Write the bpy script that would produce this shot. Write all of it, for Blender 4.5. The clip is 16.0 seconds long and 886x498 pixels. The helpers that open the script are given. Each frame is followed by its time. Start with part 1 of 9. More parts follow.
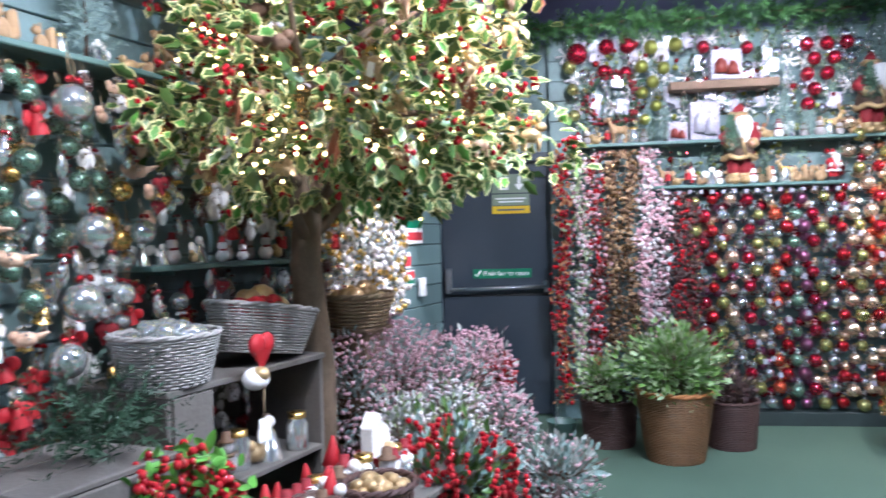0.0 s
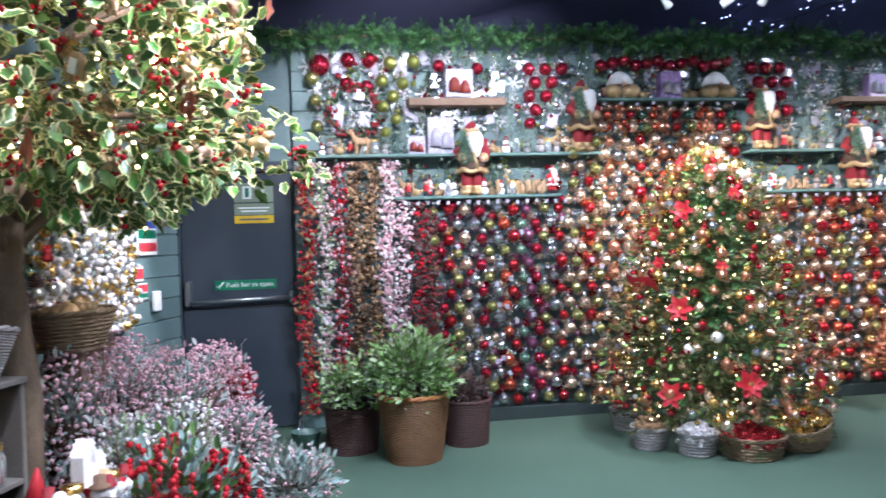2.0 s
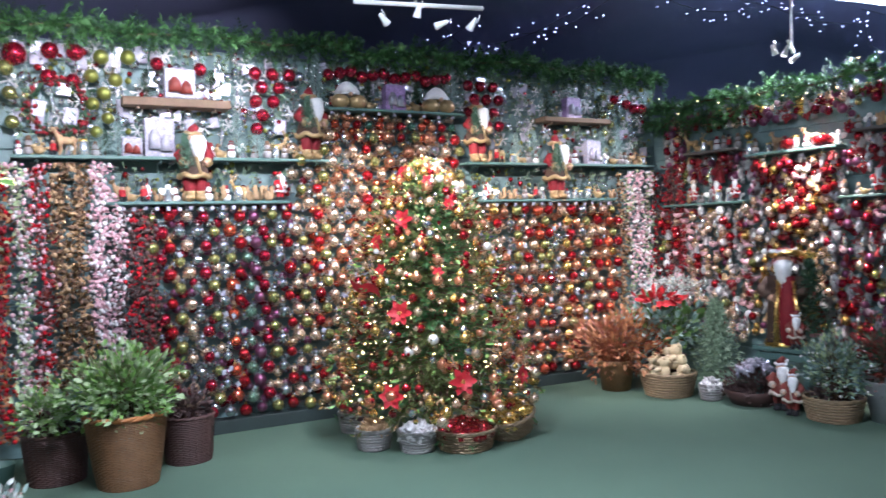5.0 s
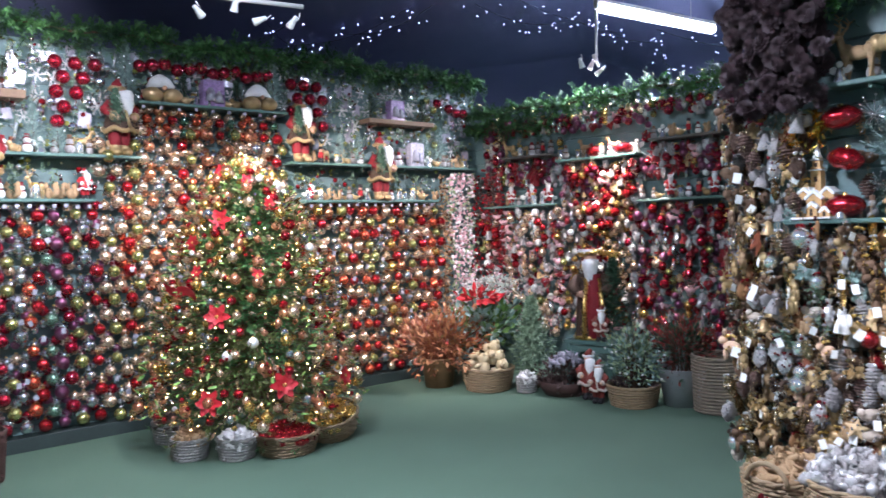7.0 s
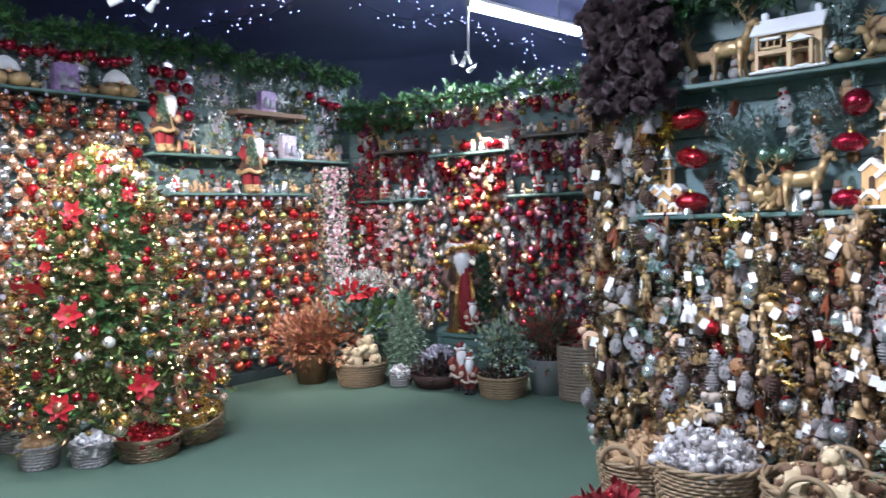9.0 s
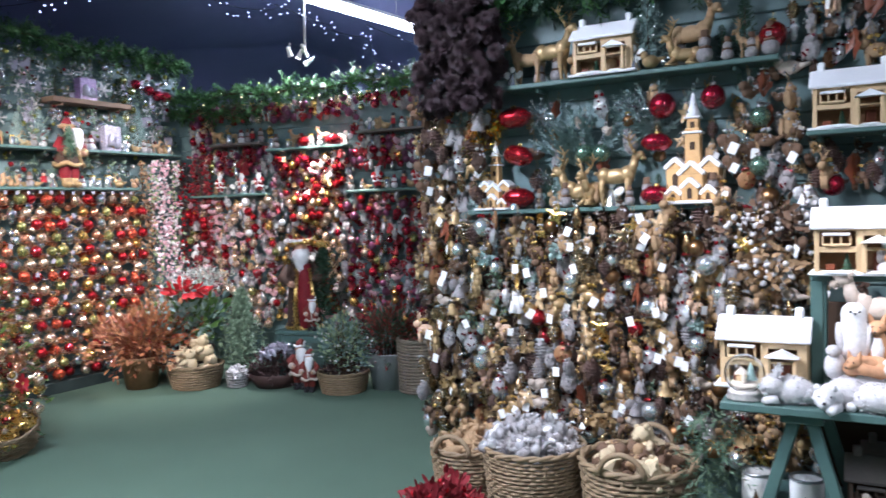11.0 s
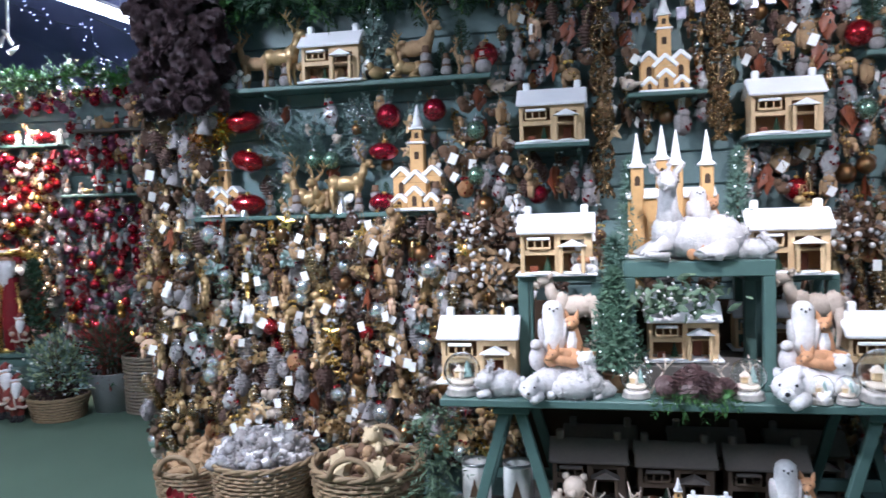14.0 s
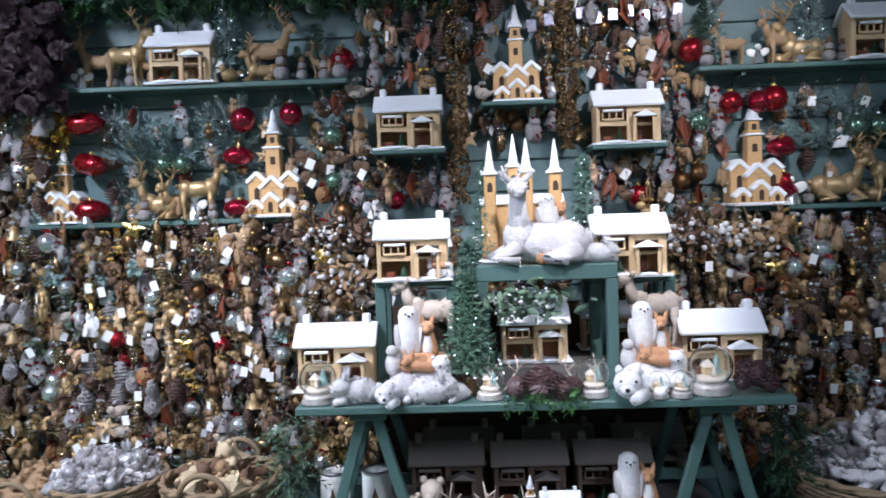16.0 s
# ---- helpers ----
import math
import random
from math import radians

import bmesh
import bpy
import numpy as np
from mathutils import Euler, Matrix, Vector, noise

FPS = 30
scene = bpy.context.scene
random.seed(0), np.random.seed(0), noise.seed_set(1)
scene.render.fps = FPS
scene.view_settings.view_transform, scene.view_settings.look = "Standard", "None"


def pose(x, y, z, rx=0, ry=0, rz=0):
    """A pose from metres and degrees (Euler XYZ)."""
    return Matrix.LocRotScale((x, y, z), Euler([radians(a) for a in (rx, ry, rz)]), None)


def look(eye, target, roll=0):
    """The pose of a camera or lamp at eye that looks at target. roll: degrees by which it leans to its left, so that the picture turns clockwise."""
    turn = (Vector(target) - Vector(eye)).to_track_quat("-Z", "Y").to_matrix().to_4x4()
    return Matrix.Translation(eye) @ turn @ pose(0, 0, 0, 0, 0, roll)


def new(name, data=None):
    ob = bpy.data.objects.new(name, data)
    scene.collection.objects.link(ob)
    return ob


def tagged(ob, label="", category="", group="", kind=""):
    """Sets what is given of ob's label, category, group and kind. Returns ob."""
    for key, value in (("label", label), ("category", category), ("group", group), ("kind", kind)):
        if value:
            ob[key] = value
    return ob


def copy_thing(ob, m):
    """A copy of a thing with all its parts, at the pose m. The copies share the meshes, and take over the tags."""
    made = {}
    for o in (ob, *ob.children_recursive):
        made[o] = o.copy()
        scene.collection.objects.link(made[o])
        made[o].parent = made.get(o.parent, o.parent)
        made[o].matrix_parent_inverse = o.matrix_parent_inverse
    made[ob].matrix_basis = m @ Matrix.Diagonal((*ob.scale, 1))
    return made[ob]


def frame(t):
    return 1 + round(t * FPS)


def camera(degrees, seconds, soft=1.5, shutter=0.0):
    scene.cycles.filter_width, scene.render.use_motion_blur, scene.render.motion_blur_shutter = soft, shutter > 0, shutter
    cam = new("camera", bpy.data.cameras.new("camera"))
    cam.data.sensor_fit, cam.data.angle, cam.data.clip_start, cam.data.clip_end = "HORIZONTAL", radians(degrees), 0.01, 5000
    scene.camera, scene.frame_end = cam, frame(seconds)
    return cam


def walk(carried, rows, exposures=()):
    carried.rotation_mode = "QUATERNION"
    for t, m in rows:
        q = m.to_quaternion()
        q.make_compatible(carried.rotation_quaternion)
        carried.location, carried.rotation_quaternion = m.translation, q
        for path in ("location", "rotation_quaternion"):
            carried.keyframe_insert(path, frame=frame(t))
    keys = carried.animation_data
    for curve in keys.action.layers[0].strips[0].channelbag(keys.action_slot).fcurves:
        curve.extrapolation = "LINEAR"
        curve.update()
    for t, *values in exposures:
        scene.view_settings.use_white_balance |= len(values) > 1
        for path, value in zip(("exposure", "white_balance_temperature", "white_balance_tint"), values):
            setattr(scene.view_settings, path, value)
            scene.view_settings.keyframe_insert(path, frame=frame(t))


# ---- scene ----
cam = camera(60.16, 16.0, soft=1.5, shutter=0.6)
# seconds, eye x, y, z, heading left of +y, pitch, roll
ROWS = [
    (0.0, -0.002, -0.002, 1.451, 103.92, -0.91, -1.40),
    (0.5, -0.021, 0.045, 1.445, 99.04, -0.80, -1.56),
    (1.0, -0.030, 0.078, 1.438, 94.21, -0.68, -1.64),
    (1.5, -0.023, 0.130, 1.438, 90.42, -0.65, -1.72),
    (2.0, -0.009, 0.154, 1.440, 86.44, -0.61, -1.79),
    (2.5, -0.002, 0.169, 1.441, 83.09, -0.59, -1.83),
    (3.0, 0.002, 0.218, 1.439, 80.18, -0.55, -2.00),
    (5.5, 0.063, 0.316, 1.482, 64.38, -1.12, -1.92),
    (6.0, 0.074, 0.330, 1.468, 60.95, -1.09, -1.97),
    (6.5, 0.088, 0.354, 1.474, 58.11, -1.28, -1.91),
    (7.0, 0.094, 0.358, 1.475, 55.28, -1.45, -1.90),
    (7.5, 0.099, 0.362, 1.472, 53.02, -1.62, -1.84),
    (8.0, 0.110, 0.380, 1.472, 50.94, -1.82, -1.81),
    (10.5, 0.165, 0.443, 1.465, 38.04, -2.65, -1.75),
    (11.0, 0.182, 0.453, 1.471, 34.94, -2.87, -1.86),
    (11.5, 0.191, 0.464, 1.460, 31.88, -2.82, -1.62),
    (12.0, 0.203, 0.475, 1.457, 28.50, -2.84, -1.56),
    (12.5, 0.219, 0.484, 1.456, 25.39, -2.86, -1.60),
    (13.0, 0.240, 0.493, 1.463, 22.23, -2.96, -1.70),
    (13.5, 0.246, 0.496, 1.464, 19.22, -2.93, -1.72),
    (14.0, 0.263, 0.504, 1.467, 16.41, -2.93, -1.76),
    (14.5, 0.279, 0.509, 1.463, 13.95, -2.83, -1.72),
    (15.0, 0.309, 0.518, 1.466, 11.63, -2.84, -1.84),
    (15.5, 0.330, 0.521, 1.470, 9.38, -2.88, -1.87),
    (16.0, 0.336, 0.521, 1.472, 7.02, -2.90, -1.90),
]


def aim(x, y, z, yaw, pitch, roll):
    a, b = radians(yaw), radians(pitch)
    ahead = Vector((-math.sin(a) * math.cos(b), math.cos(a) * math.cos(b), math.sin(b)))
    return look((x, y, z), Vector((x, y, z)) + ahead, roll)


walk(cam, [(t, aim(*row)) for t, *row in ROWS], [(0.0, 0.1, 5720, 18), (3.0, 0.06, 5740, 18), (6.0, 0.06, 5860, 18), (8.0, 0.04, 5880, 18), (11.0, 0.07, 5880, 18), (12.0, 0.1, 5880, 18), (14.5, -0.16, 5850, 18), (16.0, -0.24, 5850, 18)])

# ---- light ----
world = bpy.data.worlds.new("world")
scene.world = world
world.use_nodes = True
world.node_tree.nodes["Background"].inputs[0].default_value = (0.55, 0.65, 0.9, 1)
world.node_tree.nodes["Background"].inputs[1].default_value = 0.05
scene.view_settings.exposure = 0.0
SPOT_GAIN, TUBE_GAIN = 3.0, 3.6


def spot_lamp(eye, target, watts, degrees, blend=0.6, colour=(1, 0.97, 0.95), radius=0.03):
    data = bpy.data.lights.new("spot_light", "SPOT")
    data.energy, data.spot_size, data.spot_blend = watts * SPOT_GAIN, radians(degrees), blend
    data.color, data.shadow_soft_size = colour, radius
    ob = new("spot_light", data)
    ob.matrix_world = look(eye, target)
    return ob


def tube_lamp(centre, length, turn, watts):
    data = bpy.data.lights.new("tube_light", "AREA")
    data.shape, data.size, data.size_y, data.energy = "RECTANGLE", length, 0.06, watts * TUBE_GAIN
    data.color = (0.86, 0.93, 1.0)
    ob = new("tube_light", data)
    ob.matrix_world = pose(*centre, 0, 0, turn)
    return ob


# track spots, all aimed at the displays: (eye, target, watts, cone)
SPOTS = [
    ((-4.62, 2.44, 2.82), (-5.98, 2.08, 1.85), 210, 32),
    ((-4.66, 2.20, 2.84), (-5.9, 0.75, 2.3), 80, 60),
    ((-4.55, 2.05, 2.84), (-5.6, 1.9, 0.8), 75, 70),
    ((-4.84, 5.38, 2.86), (-4.72, 5.95, 1.2), 190, 44),
    ((-4.86, 5.46, 2.86), (-5.6, 4.9, 0.9), 95, 62),
    ((0.55, 2.30, 3.05), (0.42, 3.62, 1.3), 95, 38),
    ((-1.30, 2.20, 3.05), (-0.75, 3.9, 0.55), 70, 52),
    ((1.40, 2.30, 3.05), (0.95, 4.1, 2.0), 54, 50),
    ((-2.70, -0.35, 3.05), (-3.6, -1.0, 1.9), 105, 60),
    ((-4.70, -0.42, 3.05), (-4.78, -1.6, 1.4), 190, 42),
    # Unseen head, added to brighten the south ornament wall.
    ((-1.60, -0.70, 3.05), (-2.6, -2.0, 1.3), 75, 62),
    ((-3.60, 0.30, 3.05), (-5.9, 0.4, 2.5), 115, 60),
    ((-4.70, 1.92, 2.84), (-6.1, 3.8, 1.4), 200, 58),
    ((-4.99, 5.66, 2.86), (-6.0, 4.7, 1.8), 60, 62),
    # Unseen head, added to brighten the berry bushes.
    ((-3.60, 0.62, 3.05), (-4.0, -1.05, 0.5), 58, 46),
]
WARM_SPOTS = (0, 3, 8, 12)
for k, (eye, target, watts, cone) in enumerate(SPOTS):
    spot_lamp(eye, target, watts, cone, colour=(1.0, 0.88, 0.75) if k in WARM_SPOTS else (1, 0.97, 0.95))
# ceiling battens: centre, heading, watts; the last two are unseen, added for general light
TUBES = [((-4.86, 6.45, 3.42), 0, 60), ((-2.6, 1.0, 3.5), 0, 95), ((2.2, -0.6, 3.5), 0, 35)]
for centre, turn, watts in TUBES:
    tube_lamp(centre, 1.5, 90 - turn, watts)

# ---- materials ----
def mat(name, col, rough=0.5, metal=0.0, var=0.18, scale=6.0, bump=0.15, fine=70.0, rand=0.0, trans=0.0, coat=0.0, ior=1.45):
    m = bpy.data.materials.new(name)
    m.use_nodes = True
    nt = m.node_tree
    nodes, links = nt.nodes, nt.links
    p = nodes["Principled BSDF"]
    p.inputs["Metallic"].default_value, p.inputs["IOR"].default_value = metal, ior
    p.inputs["Transmission Weight"].default_value, p.inputs["Coat Weight"].default_value = trans, coat
    co = nodes.new("ShaderNodeTexCoord")
    big, small = nodes.new("ShaderNodeTexNoise"), nodes.new("ShaderNodeTexNoise")
    for n, s, d in ((big, scale, 4.0), (small, fine, 3.0)):
        n.inputs["Scale"].default_value, n.inputs["Detail"].default_value = s, d
        links.new(co.outputs["Object"], n.inputs["Vector"])
    mix = nodes.new("ShaderNodeMix")
    mix.data_type = "RGBA"
    mix.inputs["A"].default_value = (*[max(0.0, c * (1 - 1.6 * var)) for c in col], 1)
    mix.inputs["B"].default_value = (*[min(1.0, c * (1 + 1.6 * var)) for c in col], 1)
    add = nodes.new("ShaderNodeMath")
    add.operation = "MULTIPLY_ADD"
    add.inputs[1].default_value = 0.45
    links.new(small.outputs["Fac"], add.inputs[0])
    half = nodes.new("ShaderNodeMath")
    half.operation = "MULTIPLY"
    half.inputs[1].default_value = 0.55
    links.new(big.outputs["Fac"], half.inputs[0])
    links.new(half.outputs[0], add.inputs[2])
    links.new(add.outputs[0], mix.inputs["Factor"])
    out = mix.outputs["Result"]
    if rand:
        info, hsv = nodes.new("ShaderNodeObjectInfo"), nodes.new("ShaderNodeHueSaturation")
        rng = nodes.new("ShaderNodeMapRange")
        rng.inputs["To Min"].default_value, rng.inputs["To Max"].default_value = 1 - rand, 1 + rand
        links.new(info.outputs["Random"], rng.inputs["Value"])
        links.new(rng.outputs["Result"], hsv.inputs["Value"])
        links.new(out, hsv.inputs["Color"])
        out = hsv.outputs["Color"]
    links.new(out, p.inputs["Base Color"])
    rr = nodes.new("ShaderNodeMapRange")
    rr.inputs["To Min"].default_value, rr.inputs["To Max"].default_value = max(0.02, rough - 0.12 * (rough > 0.1)), min(1.0, rough + 0.12)
    links.new(small.outputs["Fac"], rr.inputs["Value"])
    links.new(rr.outputs["Result"], p.inputs["Roughness"])
    if bump:
        b = nodes.new("ShaderNodeBump")
        b.inputs["Strength"].default_value, b.inputs["Distance"].default_value = bump, 0.004
        links.new(small.outputs["Fac"], b.inputs["Height"])
        links.new(b.outputs["Normal"], p.inputs["Normal"])
    return m


def glow(name, col, strength):
    m = mat(name, col, 0.4)
    p = m.node_tree.nodes["Principled BSDF"]
    p.inputs["Emission Color"].default_value, p.inputs["Emission Strength"].default_value = (*col, 1), strength
    return m


M = {
    "teal": mat("teal_paint", (0.12, 0.185, 0.185), 0.5, var=0.22, scale=3, bump=0.25, fine=40, rand=0.12),
    "green_paint": mat("green_paint", (0.075, 0.14, 0.125), 0.45, var=0.15, scale=4, fine=50),
    # Dark green, taken darker still for the shadow along the wall's foot.
    "plinth_dark": mat("shaded_dark_green_paint", (0.022, 0.034, 0.032), 0.6, var=0.4, scale=5, fine=50),
    "carpet": mat("green_carpet", (0.066, 0.112, 0.077), 0.95, var=0.3, scale=0.8, bump=0.6, fine=240),
    "slate": mat("slate_door_paint", (0.035, 0.046, 0.06), 0.4, var=0.12, scale=2),
    "fabric": mat("navy_fabric", (0.17, 0.18, 0.33), 0.85, var=0.2, scale=1.5, bump=0.3, fine=120),
    "steel": mat("brushed_steel", (0.55, 0.56, 0.58), 0.32, 1.0, var=0.08),
    "white": mat("white_enamel", (0.78, 0.78, 0.78), 0.4, var=0.05),
    "black": mat("black_plastic", (0.02, 0.02, 0.022), 0.45),
    "paper": mat("white_card", (0.8, 0.8, 0.78), 0.7, var=0.04, bump=0),
    "ink": mat("grey_ink", (0.12, 0.12, 0.14), 0.7, bump=0),
    "sign_green": mat("sign_green", (0.008, 0.17, 0.085), 0.4, var=0.05, bump=0),
    "sign_dull": mat("photoluminescent_sign", (0.22, 0.27, 0.2), 0.4, var=0.05, bump=0),
    "sign_blue": mat("sign_blue", (0.05, 0.1, 0.5), 0.4, var=0.05, bump=0),
    "sign_red": mat("sign_red", (0.55, 0.05, 0.06), 0.4, var=0.05, bump=0),
    "sign_yellow": mat("sign_yellow", (0.7, 0.45, 0.02), 0.4, var=0.05, bump=0),
    "fir": mat("warm_fir_needle", (0.13, 0.17, 0.05), 0.55, var=0.5, scale=14, bump=0),
    "needle": mat("pine_needle", (0.05, 0.14, 0.04), 0.55, var=0.5, scale=14, bump=0),
    "needle_dark": mat("dark_pine_needle", (0.016, 0.05, 0.024), 0.6, var=0.4, scale=14, bump=0),
    "teal_fir": mat("teal_green_fir_needle", (0.09, 0.165, 0.13), 0.6, var=0.45, scale=20, bump=0),
    "frost": mat("frosted_needle", (0.2, 0.29, 0.27), 0.6, var=0.45, scale=20, bump=0),
    "red_leaf": mat("dark_red_leaf", (0.16, 0.025, 0.018), 0.5, var=0.4, scale=18, bump=0),
    "pale_frost": mat("pale_frosted_leaf", (0.33, 0.36, 0.33), 0.6, var=0.3, scale=20, bump=0),
    "leaf": mat("glossy_leaf", (0.062, 0.125, 0.03), 0.35, var=0.4, scale=16, bump=0.1),
    "leaf_bright": mat("young_leaf", (0.09, 0.27, 0.04), 0.35, var=0.35, scale=16, bump=0.1),
    "cream": mat("cream_leaf_margin", (0.6, 0.58, 0.27), 0.4, var=0.3, scale=18, bump=0.1),
    "bark": mat("grey_brown_bark", (0.12, 0.085, 0.055), 0.85, var=0.4, scale=12, bump=0.9, fine=45),
    "twig": mat("dark_twig", (0.09, 0.05, 0.03), 0.8, var=0.3),
    "wicker": mat("brown_wicker", (0.19, 0.1, 0.045), 0.6, var=0.4, scale=18, bump=0.3),
    "orange_wicker": mat("orange_brown_cane", (0.34, 0.13, 0.04), 0.5, var=0.3, scale=18, bump=0.3),
    "willow": mat("buff_willow", (0.22, 0.155, 0.09), 0.65, var=0.35, scale=18, bump=0.3),
    "grey_willow": mat("grey_willow", (0.27, 0.26, 0.25), 0.7, var=0.3, scale=18, bump=0.3),
    "dark_wicker": mat("dark_wicker", (0.07, 0.035, 0.03), 0.6, var=0.4, scale=18, bump=0.3),
    "grey_basket": mat("grey_brown_willow", (0.19, 0.155, 0.115), 0.7, var=0.35, scale=18, bump=0.3),
    "globe_base": mat("silvery_globe_base", (0.5, 0.47, 0.44), 0.4, 0.3, var=0.4, scale=40, bump=0.6),
    "zinc": mat("dull_zinc", (0.5, 0.52, 0.54), 0.45, 0.5, var=0.2, scale=9),
    "birch": mat("pale_birch_ply", (0.62, 0.44, 0.25), 0.55, var=0.18, scale=9, bump=0.2),
    "birch_gold": mat("honey_ply", (0.56, 0.34, 0.145), 0.5, var=0.2, scale=9, bump=0.2),
    "russet": mat("russet_leaf", (0.2, 0.055, 0.025), 0.45, var=0.4, scale=18, bump=0.3),
    "fox_resin": mat("fox_orange_resin", (0.52, 0.27, 0.14), 0.6, var=0.3, scale=30, bump=0.5),
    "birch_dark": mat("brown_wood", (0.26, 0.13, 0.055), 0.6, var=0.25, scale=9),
    "plank": mat("rough_brown_plank", (0.16, 0.105, 0.07), 0.75, var=0.3, scale=7, bump=0.5),
    "grey_wood": mat("weathered_grey_wood", (0.11, 0.1, 0.09), 0.8, var=0.3, scale=7, bump=0.5),
    "snow": mat("glitter_snow", (0.86, 0.87, 0.9), 0.6, var=0.08, bump=0.5, fine=120),
    # Shade as a colour: dark insides of openings and the sheet behind the table.
    "dark_hole": mat("dark_brown_shade", (0.05, 0.028, 0.015), 0.8),
    "gold": mat("gold_foil", (0.75, 0.5, 0.16), 0.28, 1.0, var=0.2, scale=20),
    "gold_fig": mat("antique_gold_resin", (0.43, 0.3, 0.15), 0.36, 0.45, var=0.4, scale=22, bump=0.4),
    "tan": mat("tan_felt", (0.34, 0.22, 0.12), 0.85, var=0.35, scale=25, bump=0.6),
    "box_leaf": mat("pale_box_leaf", (0.14, 0.26, 0.06), 0.45, var=0.4, scale=18, bump=0.1),
    "dark_brown": mat("dark_brown_velvet", (0.06, 0.033, 0.022), 0.8, var=0.35, scale=16, bump=0.5),
    "brown": mat("brown_felt", (0.13, 0.075, 0.045), 0.8, var=0.4, scale=25, bump=0.6),
    "grey_fur": mat("grey_fur", (0.27, 0.25, 0.25), 0.9, var=0.45, scale=55, bump=1.0, fine=160),
    "white_fur": mat("white_fur", (0.74, 0.73, 0.73), 0.9, var=0.22, scale=60, bump=1.0, fine=160),
    "fox": mat("fox_orange_fur", (0.6, 0.4, 0.28), 0.85, var=0.3, scale=30, bump=0.8),
    "stone_deer": mat("pale_deer_resin", (0.5, 0.42, 0.35), 0.65, var=0.2, scale=20, bump=0.5),
    "red_cloth": mat("crimson_velvet", (0.2, 0.01, 0.016), 0.75, var=0.3, scale=16, bump=0.5),
    "bright_red": mat("scarlet_cloth", (0.36, 0.01, 0.016), 0.6, var=0.25, scale=16, bump=0.3),
    "skin": mat("painted_resin_beige", (0.55, 0.32, 0.22), 0.5, var=0.1),
    "berry": mat("red_berry", (0.38, 0.012, 0.02), 0.2, var=0.25, coat=0.5),
    "pink_berry": mat("frosted_pink_berry", (0.56, 0.33, 0.37), 0.45, var=0.35, scale=30),
    "white_berry": mat("white_berry", (0.62, 0.6, 0.6), 0.35, var=0.15),
    "rust": mat("rust_leaf", (0.32, 0.14, 0.06), 0.6, var=0.45, scale=22),
    "pale_leaf": mat("pale_leaf_edge", (0.3, 0.38, 0.21), 0.5, var=0.3, scale=18, bump=0.1),
    "table_fir": mat("dark_green_fir_needle", (0.06, 0.125, 0.08), 0.55, var=0.5, scale=16, bump=0),
    "grey_fir": mat("grey_green_fir_needle", (0.13, 0.2, 0.13), 0.6, var=0.5, scale=16, bump=0),
    "film": mat("crumpled_clear_film", (0.6, 0.59, 0.6), 0.08, 0.55, var=0.4, scale=40, bump=1.0, fine=60),
    "glitter_gold": mat("gold_glitter", (0.5, 0.38, 0.22), 0.2, 0.95, var=0.4, scale=60, bump=1.0, fine=190),
    "glitter_silver": mat("silver_glitter", (0.66, 0.66, 0.68), 0.2, 0.95, var=0.35, scale=60, bump=1.0, fine=190),
    # Darker copies of the house ply and snow: shade under the table as colour.
    "card_brown": mat("ply_in_shade", (0.15, 0.105, 0.075), 0.8, var=0.2, scale=9),
    "card_grey": mat("snow_in_shade", (0.2, 0.175, 0.155), 0.8, var=0.2, scale=9),
    "shelf_cone": mat("plum_brown_cone_scale", (0.075, 0.04, 0.04), 0.45, var=0.5, scale=35, bump=0.3),
    "dark_cone": mat("dark_plum_cone", (0.04, 0.022, 0.026), 0.6, var=0.5, scale=40, bump=0.5),
    "pale_grey_fur": mat("pale_grey_fur", (0.58, 0.56, 0.56), 0.9, var=0.35, scale=55, bump=1.0, fine=160),
    "heather": mat("purple_heather", (0.07, 0.04, 0.038), 0.75, var=0.4, scale=25),
    "cone": mat("pine_cone_scale", (0.09, 0.05, 0.04), 0.7, var=0.4, scale=30, bump=0.4),
    "bead": mat("bronze_bead", (0.26, 0.165, 0.08), 0.25, 0.9, var=0.3, scale=40),
    "glass": mat("clear_glass", (0.93, 0.96, 0.95), 0.03, trans=1.0, var=0.02, bump=0),
    "mercury": mat("silvered_glass", (0.75, 0.8, 0.79), 0.12, 0.85, var=0.12, scale=30, bump=0.05),
    "string": mat("jute_string", (0.3, 0.22, 0.13), 0.8),
    "ceramic": mat("white_ceramic", (0.76, 0.75, 0.72), 0.3, var=0.08),
    "vinyl": mat("clear_film_wrap", (0.46, 0.44, 0.52), 0.1, 0.4, var=0.35, scale=18, bump=0.5, fine=30),
    "print_card": mat("printed_card", (0.3, 0.28, 0.34), 0.25, var=0.6, scale=40, fine=90),
    "lavender": mat("lilac_wrap", (0.24, 0.16, 0.3), 0.22, var=0.75, scale=55),
    "warm_led": glow("warm_led", (1.0, 0.68, 0.3), 13.0),
    "cool_led": glow("cool_led", (0.5, 0.55, 1.0), 11.0),
    "tiny_led": glow("tiny_white_led", (0.9, 0.95, 1.0), 2.5),
    "tube_glow": glow("fluorescent_tube_glow", (0.85, 0.92, 1.0), 14.0),
    "lamp_face": glow("spot_lamp_face", (1.0, 0.97, 0.92), 18.0),
}
